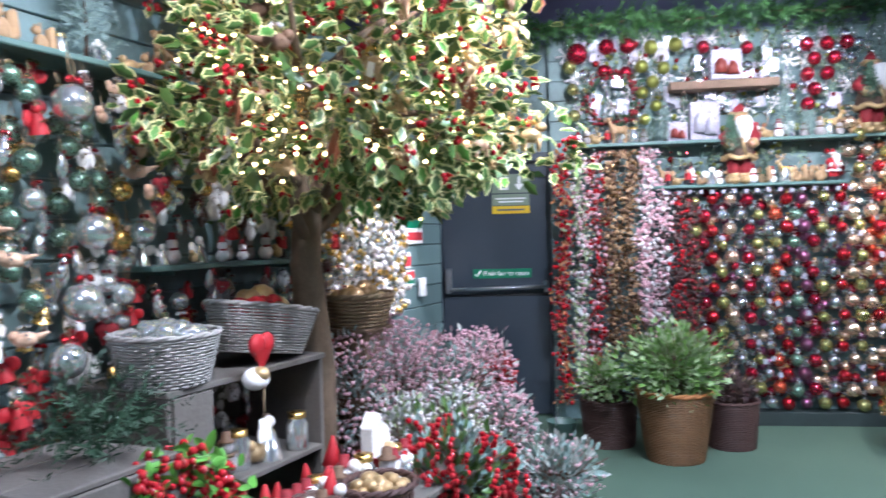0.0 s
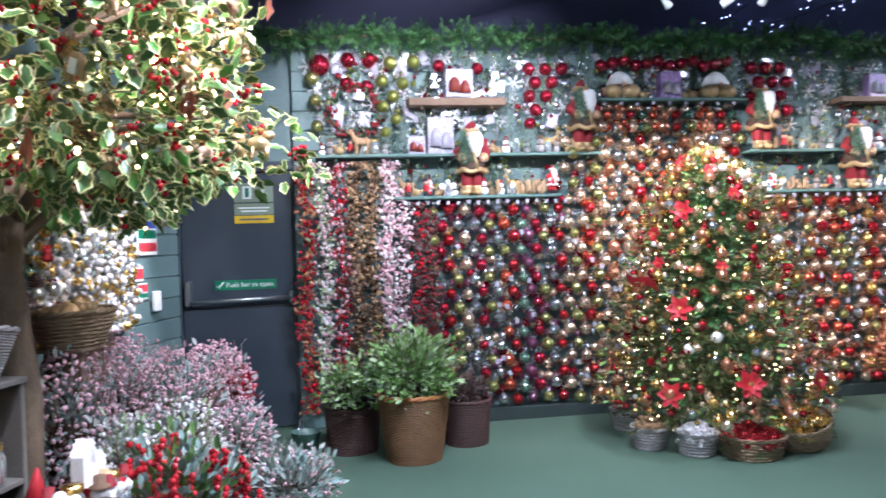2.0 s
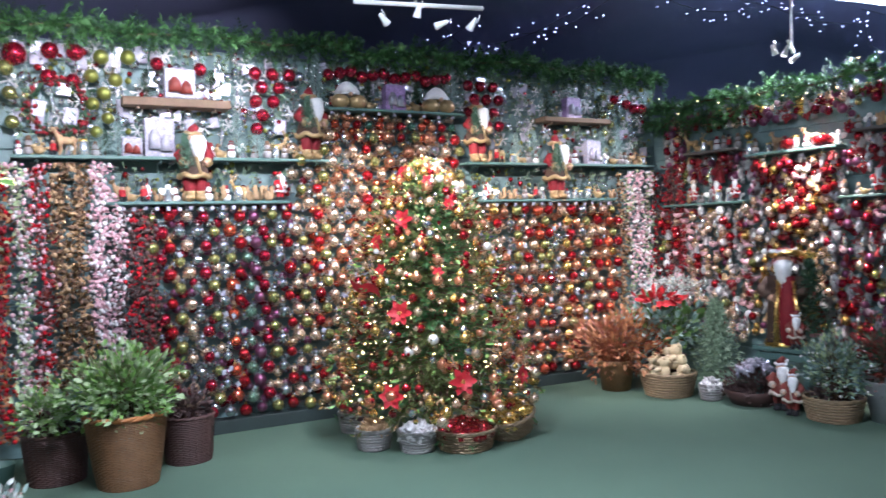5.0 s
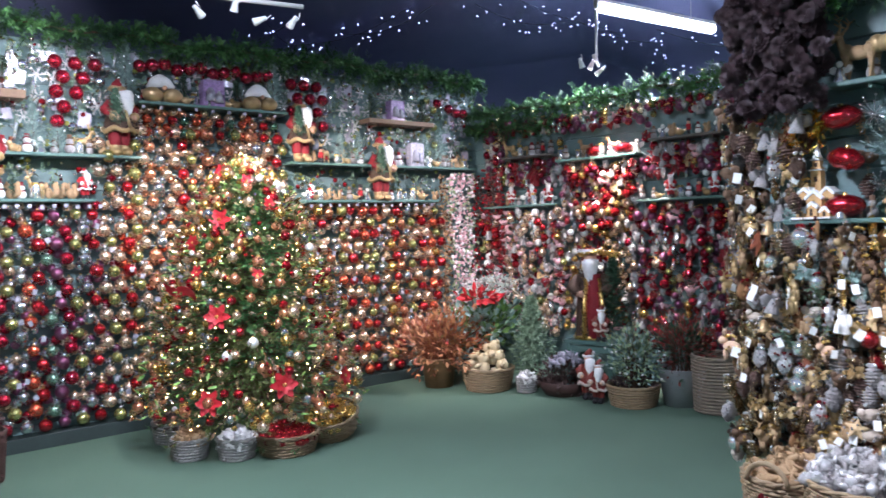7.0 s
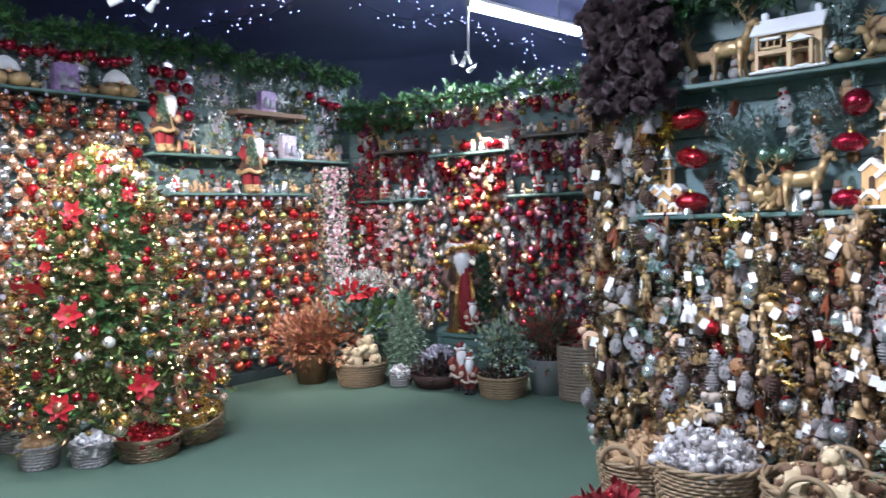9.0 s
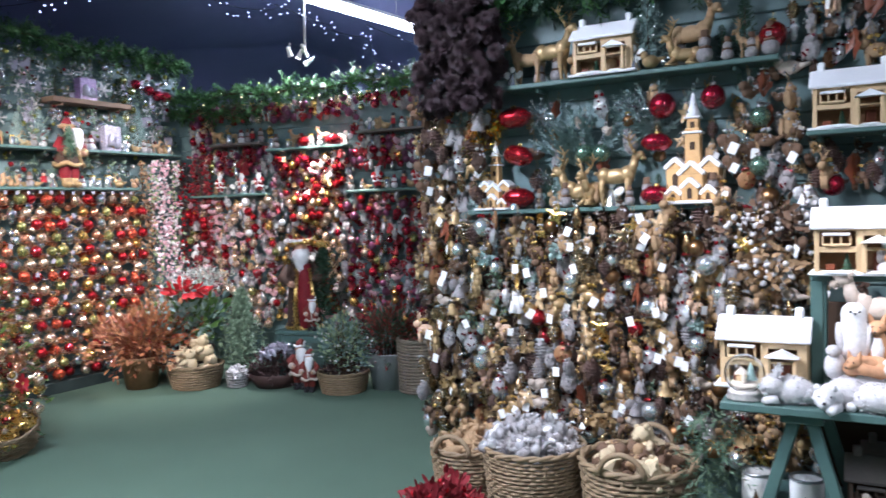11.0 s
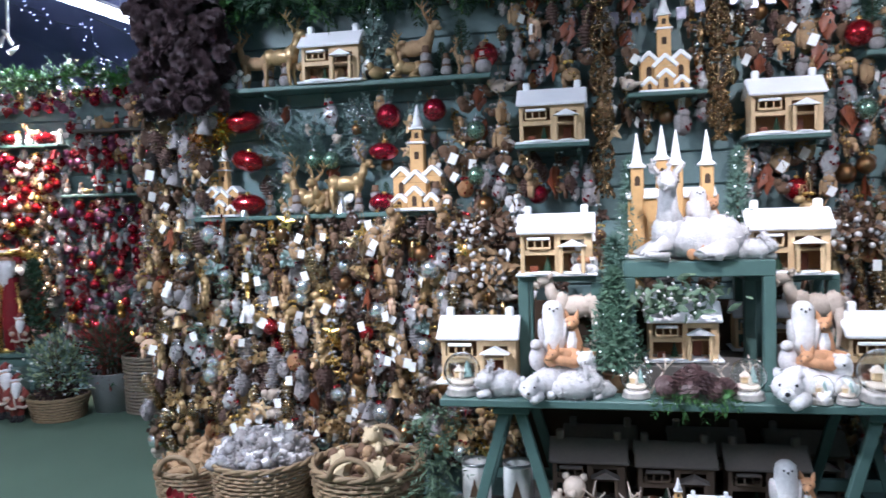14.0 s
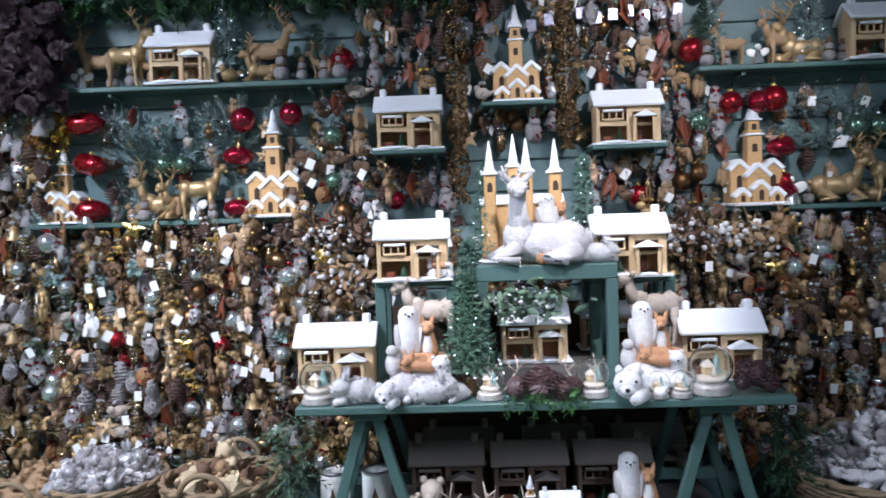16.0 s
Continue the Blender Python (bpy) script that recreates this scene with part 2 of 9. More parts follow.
BALLS = {
    "red": ((0.3, 0.008, 0.014), 0.1, 0.55), "orange": ((0.5, 0.085, 0.04), 0.12, 0.6), "copper": ((0.62, 0.27, 0.16), 0.15, 0.75),
    "gold": ((0.66, 0.42, 0.12), 0.12, 0.85), "lime": ((0.3, 0.29, 0.1), 0.1, 0.6), "silver": ((0.5, 0.54, 0.58), 0.02, 0.9),
    "teal": ((0.04, 0.11, 0.075), 0.14, 0.5), "wine": ((0.26, 0.006, 0.022), 0.12, 0.55), "champagne": ((0.72, 0.54, 0.4), 0.14, 0.75),
    "olive": ((0.2, 0.21, 0.045), 0.2, 0.5), "aqua": ((0.13, 0.22, 0.16), 0.14, 0.55), "bronze": ((0.2, 0.1, 0.04), 0.2, 0.7),
    "plum": ((0.17, 0.055, 0.11), 0.18, 0.6), "white": ((0.76, 0.75, 0.76), 0.3, 0.2), "tan": ((0.5, 0.34, 0.16), 0.4, 0.4),
}
for key, (col, rough, metal) in BALLS.items():
    M["ball_" + key] = mat(key + "_bauble_lacquer", [min(0.95, 1.05 * c) for c in col], rough + 0.13, min(0.95, metal + 0.2), var=0.15, scale=30, bump=0.02, coat=1.0)

# ---- building tools ----
class Shape:
    """Vertices and faces gathered piece by piece, each face with a material slot."""

    def __init__(self):
        self.v, self.f, self.m, self.flat = [], [], [], set()

    def put(self, verts, faces, slot=0, flat=False):
        k = len(self.v)
        self.v.extend([tuple(p) for p in verts])
        if flat:
            self.flat.update(range(len(self.f), len(self.f) + len(faces)))
        self.f.extend([tuple(i + k for i in q) for q in faces])
        self.m.extend([slot] * len(faces))
        return self

    def add(self, other, m, slot_shift=0):
        k, n = len(self.v), len(self.f)
        if other.v:
            a = np.array(other.v) @ np.array(m.to_3x3()).T + np.array(m.translation)
            self.v.extend(map(tuple, a.tolist()))
        self.f.extend([tuple(i + k for i in q) for q in other.f])
        self.m.extend([s + slot_shift for s in other.m])
        self.flat.update(n + i for i in other.flat)
        return self

    def box(self, c, size, m=None, bevel=0.004, slot=0):
        hx, hy, hz = (s / 2 for s in size)
        b = min(bevel, hx * 0.6, hy * 0.6, hz * 0.6)
        verts, idx = [], {}
        for sx in (-1, 1):
            for sy in (-1, 1):
                for sz in (-1, 1):
                    for ax in range(3):
                        h = [hx, hy, hz]
                        p = [sx * (h[0] - b * (ax != 0)), sy * (h[1] - b * (ax != 1)), sz * (h[2] - b * (ax != 2))]
                        idx[sx, sy, sz, ax] = len(verts)
                        verts.append(p)
        faces = []
        for ax in range(3):
            o = [a for a in range(3) if a != ax]
            for s in (-1, 1):
                q = []
                for a, bb in ((-1, -1), (1, -1), (1, 1), (-1, 1)):
                    key = [0, 0, 0]
                    key[ax], key[o[0]], key[o[1]] = s, a, bb
                    q.append(idx[key[0], key[1], key[2], ax])
                faces.append(q)
                for s2 in (-1, 1):
                    if ax < 2:
                        for other in o:
                            if other > ax:
                                third = 3 - ax - other
                                q = []
                                for e, which in ((-1, ax), (1, ax), (1, other), (-1, other)):
                                    key = [0, 0, 0]
                                    key[ax], key[other], key[third] = s, s2, e
                                    q.append(idx[key[0], key[1], key[2], which])
                                faces.append(q)
        for sx in (-1, 1):
            for sy in (-1, 1):
                for sz in (-1, 1):
                    faces.append([idx[sx, sy, sz, a] for a in range(3)])
        c = Vector(c)
        pts = [(m @ Vector(p) if m else Vector(p)) + c for p in verts]
        # wind every face outwards
        for i, q in enumerate(faces):
            a, b2, d = (Vector(verts[q[0]]), Vector(verts[q[1]]), Vector(verts[q[2]]))
            if (b2 - a).cross(d - a).dot(sum((Vector(verts[j]) for j in q), Vector()) / len(q)) < 0:
                faces[i] = q[::-1]
        return self.put(pts, faces, slot, True)

    def lathe(self, profile, n=16, m=None, slot=0, wob=None):
        verts, faces = [], []
        for j, (r, z) in enumerate(profile):
            for i in range(n):
                a = 2 * math.pi * i / n
                k = r * (wob(a, z) if wob else 1)
                verts.append(Vector((k * math.cos(a), k * math.sin(a), z)))
        for j in range(len(profile) - 1):
            for i in range(n):
                i2 = (i + 1) % n
                faces.append((j * n + i, j * n + i2, (j + 1) * n + i2, (j + 1) * n + i))
        if m:
            verts = [m @ p for p in verts]
        return self.put(verts, faces, slot)

    def ball(self, c, r, n=12, rings=8, m=None, slot=0):
        r = (r, r, r) if isinstance(r, (int, float)) else r
        c = Vector(c)
        verts = [Vector((0, 0, r[2]))]
        for j in range(1, rings):
            b = math.pi * j / rings
            for i in range(n):
                a = 2 * math.pi * i / n
                verts.append(Vector((r[0] * math.sin(b) * math.cos(a), r[1] * math.sin(b) * math.sin(a), r[2] * math.cos(b))))
        verts.append(Vector((0, 0, -r[2])))
        faces = [(0, 1 + i, 1 + (i + 1) % n) for i in range(n)]
        for j in range(rings - 2):
            for i in range(n):
                i2, k = (i + 1) % n, 1 + j * n
                faces.append((k + i, k + n + i, k + n + i2, k + i2))
        k = 1 + (rings - 2) * n
        faces += [(k + i, len(verts) - 1, k + (i + 1) % n) for i in range(n)]
        verts = [(m @ p if m else p) + c for p in verts]
        return self.put(verts, faces, slot)

    def tube(self, pts, radii, n=6, slot=0, closed=False):
        pts = [Vector(p) for p in pts]
        if isinstance(radii, (int, float)):
            radii = [radii] * len(pts)
        verts, faces, last = [], [], None
        for j, p in enumerate(pts):
            a, b = pts[max(0, j - 1)], pts[min(len(pts) - 1, j + 1)]
            if closed:
                a, b = pts[j - 1], pts[(j + 1) % len(pts)]
            t = (b - a).normalized()
            ref = last if last is not None else (Vector((0, 0, 1)) if abs(t.z) < 0.9 else Vector((1, 0, 0)))
            u = (ref - t * ref.dot(t)).normalized()
            last, w = u, t.cross(u)
            for i in range(n):
                g = 2 * math.pi * i / n
                verts.append(p + (u * math.cos(g) + w * math.sin(g)) * radii[j])
        m = len(pts)
        for j in range(m if closed else m - 1):
            j2 = (j + 1) % m
            for i in range(n):
                i2 = (i + 1) % n
                faces.append((j * n + i, j * n + i2, j2 * n + i2, j2 * n + i))
        if not closed:
            faces += [tuple(range(n))[::-1], tuple((m - 1) * n + i for i in range(n))]
        return self.put(verts, faces, slot)

    def rough(self, amp, freq, seed=0.0):
        """Uneven, fur-like or hand-made surface."""
        self.v = [tuple(Vector(p) + noise.noise_vector(Vector(p) * freq + Vector((seed, 0, 0))) * amp + noise.noise_vector(Vector(p) * freq * 3.1) * amp * 0.5) for p in self.v]
        return self

    def fuzz(self, n, length, width, seed=1, down=0.25):
        """Short hairs all over the faces made so far."""
        rng = random.Random(seed)
        m = len(self.f)
        for _ in range(n):
            i = rng.randrange(m)
            a, b, c = (Vector(self.v[k]) for k in self.f[i][:3])
            u, w = rng.random(), rng.random()
            p = a.lerp(b, u).lerp(c, w)
            nrm = (b - a).cross(c - a)
            if nrm.length < 1e-9:
                continue
            d = (nrm.normalized() + unit(rng) * 0.8 - Vector((0, 0, down))).normalized()
            self.blade(p - d * length * 0.2, p + d * length * rng.uniform(0.6, 1.1), width, unit(rng), self.m[i])
        return self

    def blade(self, base, tip, width, side, slot=0):
        base, tip = Vector(base), Vector(tip)
        mid = base.lerp(tip, 0.45)
        s = side * width / 2
        return self.put((base, mid + s, tip, mid - s), ((0, 1, 2), (0, 2, 3)), slot)

    def mesh(self, name, mats):
        me = bpy.data.meshes.new(name)
        me.from_pydata(self.v, [], self.f)
        for mm in mats if isinstance(mats, (list, tuple)) else [mats]:
            me.materials.append(M[mm])
        me.polygons.foreach_set("material_index", self.m)
        me.polygons.foreach_set("use_smooth", [i not in self.flat for i in range(len(self.f))])
        me.update()
        return me


ROOT = Matrix.Identity(4)


def thing(name, m, label, category, group="", kind="", shape=None, mats=None):
    ob = new(name, shape.mesh(name, mats) if shape else None)
    ob.matrix_world = m
    return tagged(ob, label, category, group, kind)


def part(name, shape, mats, parent, label="", m=None, kind=""):
    ob = new(name, shape if isinstance(shape, bpy.types.Mesh) else shape.mesh(name, mats))
    ob.parent = parent
    if m:
        ob.matrix_basis = m
    return tagged(ob, label, kind=kind)


class Kind:
    """A thing built once by its function and copied at each further place."""

    def __init__(self, make):
        self.make, self.first = make, None

    def at(self, m, scale=1.0):
        if self.first is None:
            ob = self.first = self.make(m)
        else:
            ob = copy_thing(self.first, m)
        ob.scale = (scale, scale, scale)
        return ob


def unit(rng, flat=1.0):
    while True:
        p = Vector((rng.uniform(-1, 1), rng.uniform(-1, 1), rng.uniform(-1, 1)))
        if 0.05 < p.length < 1:
            p.normalize()
            p.z *= flat
            return p


def wall_frame(degrees, off):
    """Places on a wall: s along it to the right, d out of it into the room, z up; x runs right, y into the wall."""
    n = Vector((math.cos(radians(degrees)), math.sin(radians(degrees)), 0))
    t = Vector((n.y, -n.x, 0))

    def at(s, d, z, rz=0.0, ry=0.0, rx=0.0):
        p = n * (off - d) + t * s
        return Matrix(((t.x, n.x, 0, p.x), (t.y, n.y, 0, p.y), (0, 0, 1, z), (0, 0, 0, 1))) @ pose(0, 0, 0, rx, ry, rz)

    return at


A, B, C, E = wall_frame(185.64, 6.05), wall_frame(103.0, 6.85), wall_frame(94.96, 4.25), wall_frame(258.8, 2.6)

# ---- structure ----
def structure(name, shape, mats, m=ROOT, label="", category=""):
    return thing(name, m, label, category, "", "structure", shape, mats)


structure("floor", Shape().box((-1, 2.5, -0.06), (22, 24, 0.12)), "carpet", label="worn green carpet floor", category="floor")


def panelled_wall(name, at, s0, s1, top, label, pitch=0.155, back=0.16):
    body = Shape().box(((s0 + s1) / 2, back / 2 + 0.014, top / 2), (s1 - s0, back, top))
    wall = structure(name, body, "teal", at(0, 0, 0), label, "wall")
    plank = Shape().box((0, 0, 0), (s1 - s0, 0.018, pitch - 0.008), bevel=0.004).mesh("plank", "teal")
    for k in range(int(top / pitch)):
        part("plank", plank, None, wall, m=pose((s0 + s1) / 2, 0.007, (k + 0.5) * pitch))
    return wall


panelled_wall("wall_west", A, -0.02, 6.1, 2.97, "blue-green painted shiplap board wall")
panelled_wall("wall_back", B, -5.4, 0.4, 2.62, "blue-green painted shiplap board wall")
panelled_wall("wall_display", C, -1.9, 4.3, 2.75, "blue-green painted shiplap board wall")
panelled_wall("wall_south", E, -2.6, 5.5, 2.75, "blue-green painted shiplap board wall")
structure("wall_over_door", Shape().box((-0.9, 0.14, 2.52), (1.76, 0.12, 0.86)), "teal", A(0, 0, 0), "blue-green wall over the exit door", "wall")
structure("wall_beside_door", Shape().box((-1.35, 0.14, 1.04), (0.86, 0.12, 2.08)), "teal", A(0, 0, 0), "blue-green wall beside the exit door", "wall")
structure("plinth", Shape().box((3.55, -0.08, 0.05), (5.1, 0.14, 0.1)), "plinth_dark", A(0, 0, 0), "dark green plinth board with the floor-level shade in its colour", "plinth")
for name, c, size in (("wall_east", (4.4, 1.2, 1.6), (0.15, 9.5, 3.2)), ("wall_rear", (2.9, -2.9, 1.6), (3.2, 0.15, 3.2))):
    structure(name, Shape().box(c, size), "teal", label="plain blue-green wall", category="wall")


def tent_roof():
    """Draped fabric that falls from a ridge to the tent's eaves, with seams and sags."""
    x0, x1, y0, y1, nx, ny = -9.5, 5.5, -5.0, 10.0, 150, 150
    verts, faces = [], []
    for j in range(ny + 1):
        for i in range(nx + 1):
            u, v = i / nx, j / ny
            x, y = x0 + (x1 - x0) * u, y0 + (y1 - y0) * v
            edge = min(x - x0, x1 - x, y - y0, y1 - y)
            z = 2.55 + 1.75 * (1 - math.exp(-edge / 2.6))
            z -= 0.16 * abs(math.sin((x - 0.45 * y) * 1.2)) ** 0.45 - 0.1
            z += 0.035 * noise.noise(Vector((x * 0.9, y * 0.9, 3)))
            verts.append((x, y, z))
    for j in range(ny):
        for i in range(nx):
            k = j * (nx + 1) + i
            faces.append((k, k + nx + 1, k + nx + 2, k + 1))
    s = Shape().put(verts, faces)
    # skirt down to the floor
    for (xa, ya), (xb, yb) in (((x0, y0), (x1, y0)), ((x1, y0), (x1, y1)), ((x1, y1), (x0, y1)), ((x0, y1), (x0, y0))):
        s.put([(xa, ya, 0), (xb, yb, 0), (xb, yb, 2.75), (xa, ya, 2.75)], [(0, 1, 2, 3)])
    structure("ceiling", s, "fabric", label="draped navy fabric tent ceiling with seams", category="ceiling")


tent_roof()


def exit_door():
    door = thing("door_1", A(-0.47, -0.11, 0), "dark slate-grey fire exit door with push bar", "door", kind="structure")
    part("panel", Shape().box((0, 0.03, 1.02), (0.86, 0.05, 2.02), bevel=0.006), "slate", door)
    fr = Shape().box((-0.46, 0.0, 1.04), (0.06, 0.1, 2.08)).box((0.46, 0.0, 1.04), (0.06, 0.1, 2.08)).box((0, 0.0, 2.07), (0.98, 0.1, 0.07))
    part("door_frame", fr, "slate", door)
    part("push_bar", Shape().tube([(-0.37, -0.06, 1.02), (0.4, -0.06, 1.04)], 0.014, 8), "steel", door, "steel push bar")
    part("bar_box", Shape().box((-0.385, -0.03, 1.09), (0.05, 0.08, 0.2), bevel=0.012), "steel", door)
    part("bar_box", Shape().box((0.4, -0.03, 1.04), (0.04, 0.08, 0.09), bevel=0.012), "steel", door)
    part("drip_seam", Shape().box((0, 0.0, 0.97), (0.84, 0.006, 0.012)), "black", door)
    sign = part("push_sign", Shape().box((0.05, 0.0, 1.145), (0.47, 0.005, 0.075), bevel=0.001), "sign_green", door, "green push-bar sign with white writing")
    text("Push bar to open", 0.052, (0.08, -0.004, 1.13), sign, "paper")
    tick = Shape().tube([(-0.17, -0.004, 1.14), (-0.155, -0.004, 1.125), (-0.12, -0.004, 1.17)], 0.006, 4)
    part("tick", tick, "paper", sign)
    ex = part("exit_sign", Shape().box((0.13, 0.0, 1.865), (0.3, 0.005, 0.15), bevel=0.001), "sign_dull", door, "dull green exit sign with a down arrow")
    arrow = Shape().box((0.2, -0.004, 1.885), (0.02, 0.003, 0.07)).put([(0.16, -0.004, 1.86), (0.24, -0.004, 1.86), (0.2, -0.004, 1.81)], [(0, 2, 1)], 0)
    part("arrow", arrow, "paper", ex)
    part("pictogram", Shape().box((0.08, -0.004, 1.865), (0.07, 0.003, 0.1)).box((0.08, -0.006, 1.865), (0.03, 0.003, 0.07), slot=1), ["paper", "sign_green"], ex)
    no = part("notice", Shape().box((0.13, 0.0, 1.735), (0.3, 0.005, 0.09), bevel=0.001), "sign_dull", door)
    part("text_bar", Shape().box((0.13, -0.004, 1.745), (0.24, 0.003, 0.012)).box((0.13, -0.004, 1.72), (0.2, 0.003, 0.012)), "paper", no)
    ye = part("yellow_notice", Shape().box((0.13, 0.0, 1.655), (0.3, 0.005, 0.06), bevel=0.001), "sign_yellow", door)
    part("text_bar", Shape().box((0.13, -0.004, 1.655), (0.22, 0.003, 0.014)), "ink", ye)


def text(words, size, at, parent, material):
    cu = bpy.data.curves.new("writing", "FONT")
    cu.body, cu.size, cu.align_x, cu.extrude = words, size, "CENTER", 0.0008
    tmp = bpy.data.objects.new("tmp_writing", cu)
    me = bpy.data.meshes.new_from_object(tmp)
    bpy.data.objects.remove(tmp)
    me.materials.clear()
    me.materials.append(M[material])
    ob = new("writing", me)
    ob.parent = parent
    ob.matrix_basis = pose(*at, 90, 0, 0)
    return ob


exit_door()


def wall_notice(name, s, z, w, h, bands):
    ob = thing(name, E(s, 0.014, z), "small printed safety notice fixed to the wall", "notice")
    part("card", Shape().box((0, 0, 0), (w, 0.006, h), bevel=0.001), "paper", ob)
    for k, (zz, hh, col) in enumerate(bands):
        part("printed_band", Shape().box((0, -0.004, zz), (w * 0.9, 0.004, hh), bevel=0.0005), col, ob)


wall_notice("safety_notice", 5.02, 1.53, 0.26, 0.25, [(0.085, 0.05, "sign_blue"), (0.02, 0.06, "sign_green"), (-0.07, 0.06, "sign_red")])
wall_notice("fire_notice", 4.89, 1.28, 0.12, 0.1, [(0.0, 0.07, "sign_red")])
wall_notice("fire_action_notice", 4.94, 1.16, 0.12, 0.11, [(0.02, 0.05, "sign_red"), (-0.03, 0.03, "sign_green")])
sw = thing("light_switch", E(5.1, 0.014, 1.08), "white plastic switch box on the wall", "switch")
part("box", Shape().box((0, -0.015, 0), (0.09, 0.03, 0.14), bevel=0.006), "white", sw)
part("rocker", Shape().box((0, -0.034, 0), (0.03, 0.008, 0.05), bevel=0.003), "white", sw)


def shelf(at, s0, s1, z, depth=0.185, wood="green_paint", label="narrow blue-green painted wall shelf", thick=0.024):
    ob = thing("wall_shelf", at((s0 + s1) / 2, 0, z), label, "shelf", "wall shelves")
    part("board", Shape().box((0, -depth / 2 - 0.004, -thick / 2), (s1 - s0, depth, thick), bevel=0.005), wood, ob)
    for x in ((s0 - s1) * 0.36, (s1 - s0) * 0.36):
        br = Shape().box((x, -0.015, -thick - 0.05), (0.02, 0.02, 0.1)).box((x, -depth * 0.45, -thick - 0.012), (0.02, depth * 0.8, 0.02))
        part("bracket", br, wood, ob)
    return ob


SHELVES_A = [(0.15, 1.28, 2.12), (1.47, 2.46, 2.12), (0.74, 2.08, 1.79), (2.42, 3.71, 2.55), (3.72, 4.62, 2.12), (4.85, 5.96, 2.12), (3.85, 5.42, 1.78)]
for s0, s1, z in SHELVES_A:
    shelf(A, s0, s1, z)
shelf(A, 0.87, 1.64, 2.55, 0.2, "plank", "rough brown wooden wall shelf", 0.06)
shelf(A, 4.56, 5.36, 2.56, 0.2, "plank", "rough brown wooden wall shelf", 0.045)
for s0, s1, z in ((-4.73, -4.13, 2.2), (-4.06, -3.2, 2.12), (-3.07, -2.4, 2.23), (-4.99, -4.08, 1.7), (-3.2, -2.3, 1.69)):
    shelf(B, s0, s1, z, wood="grey_wood" if z > 2.15 else "green_paint", label="dark wooden wall shelf" if z > 2.15 else "narrow blue-green painted wall shelf")
for s0, s1, z in ((-1.5, -0.17, 2.105), (-1.72, -0.43, 1.465), (1.45, 3.0, 2.095), (1.6, 3.0, 1.445)):
    shelf(C, s0, s1, z, 0.17)
for s0, s1, z in ((0.6, 2.9, 2.15), (2.3, 3.45, 1.36)):
    shelf(E, s0, s1, z, 0.22)

# ---- greenery tools ----
def sprig(s, base, way, length, rng, n=24, nl=0.05, nw=0.007, slot=0, droop=0.0):
    base, way = Vector(base), Vector(way).normalized()
    side = way.cross(Vector((0.3, 0.2, 1))).normalized()
    up = side.cross(way)
    for k in range(n):
        f = (k + rng.random()) / n
        p = base + way * length * f - Vector((0, 0, droop * f * f))
        a = rng.uniform(0, 2 * math.pi)
        out = side * math.cos(a) + up * math.sin(a)
        tip = p + (way * rng.uniform(0.5, 0.9) + out).normalized() * nl * rng.uniform(0.7, 1.2) * (1.15 - 0.4 * f)
        s.blade(p, tip, nw, way.cross(out), slot)


def leaf_shape(length, width, spikes=0, fold=0.25, slot=0, rim_slot=None):
    """A leaf from the origin along +y: a folded blade, with spikes and a paler margin where wanted."""
    pts, n = [], 5
    for k in range(n + 1):
        f = k / n
        w = width / 2 * math.sin(math.pi * min(1, f * 0.93 + 0.05)) ** 0.8
        if spikes and 0 < k < n:
            w *= 1.18 if k % 2 else 0.78
        pts.append((w, f * length))
    s = Shape()

    def lay(k, slot):
        prof = [(w * k, length * 0.5 + (y - length * 0.5) * (0.82 if k < 1 else 1)) for w, y in pts]
        mid = [(0, y, -0.02 * length * math.sin(3 * y / length)) for _, y in prof]
        l = [(-w, y, fold * w) for w, y in prof]
        r = [(w, y, fold * w) for w, y in prof]
        return mid, l, r

    mid, l, r = lay(1, slot)
    if rim_slot is None:
        m = len(mid)
        s.put(mid + l + r, [q for k in range(m - 1) for q in ((k, k + 1, m + k + 1, m + k), (k, 2 * m + k, 2 * m + k + 1, k + 1))], slot)
        return s
    mi, li, ri = lay(0.74, slot)
    m = len(mi)
    s.put(mi + li + ri, [q for k in range(m - 1) for q in ((k, k + 1, m + k + 1, m + k), (k, 2 * m + k, 2 * m + k + 1, k + 1))], slot)
    for inner, outer in ((li, l), (ri, r)):
        quads = [(k, k + 1, m + k + 1, m + k) for k in range(m - 1)]
        s.put(inner + outer, quads if inner is li else [q[::-1] for q in quads], rim_slot)
    return s


def turned(p, way, roll=0.0, scale=1.0):
    """The pose that lays +y of a leaf along way, at p."""
    q = Vector(way).to_track_quat("Y", "Z").to_matrix().to_4x4()
    return Matrix.Translation(p) @ q @ Matrix.Rotation(roll, 4, "Y") @ Matrix.Diagonal((scale, scale, scale, 1))


# ---- kinds of things ----
def bauble_kind(colour, r=0.043, group="baubles on the wall pegs", mesh_n=18, name="bauble"):
    def make(m):
        s = Shape().ball((0, 0, 0), r, mesh_n, mesh_n * 2 // 3)
        ob = thing(name, m, f"shiny {colour} bauble hanging from a wall peg", "bauble", group, "", s, "ball_" + colour)
        cap = Shape().lathe([(r * 0.22, r * 0.95), (r * 0.24, r * 1.0), (r * 0.24, r * 1.18), (0.001, r * 1.2)], 8)
        cap.tube([(0, 0, r * 1.2), (0, 0, r * 1.7), (0, r * 1.3, r * 1.75)], 0.0016, 4)
        part("cap", cap, "gold" if colour in ("red", "gold", "copper", "orange") else "steel", ob)
        return ob

    return Kind(make)


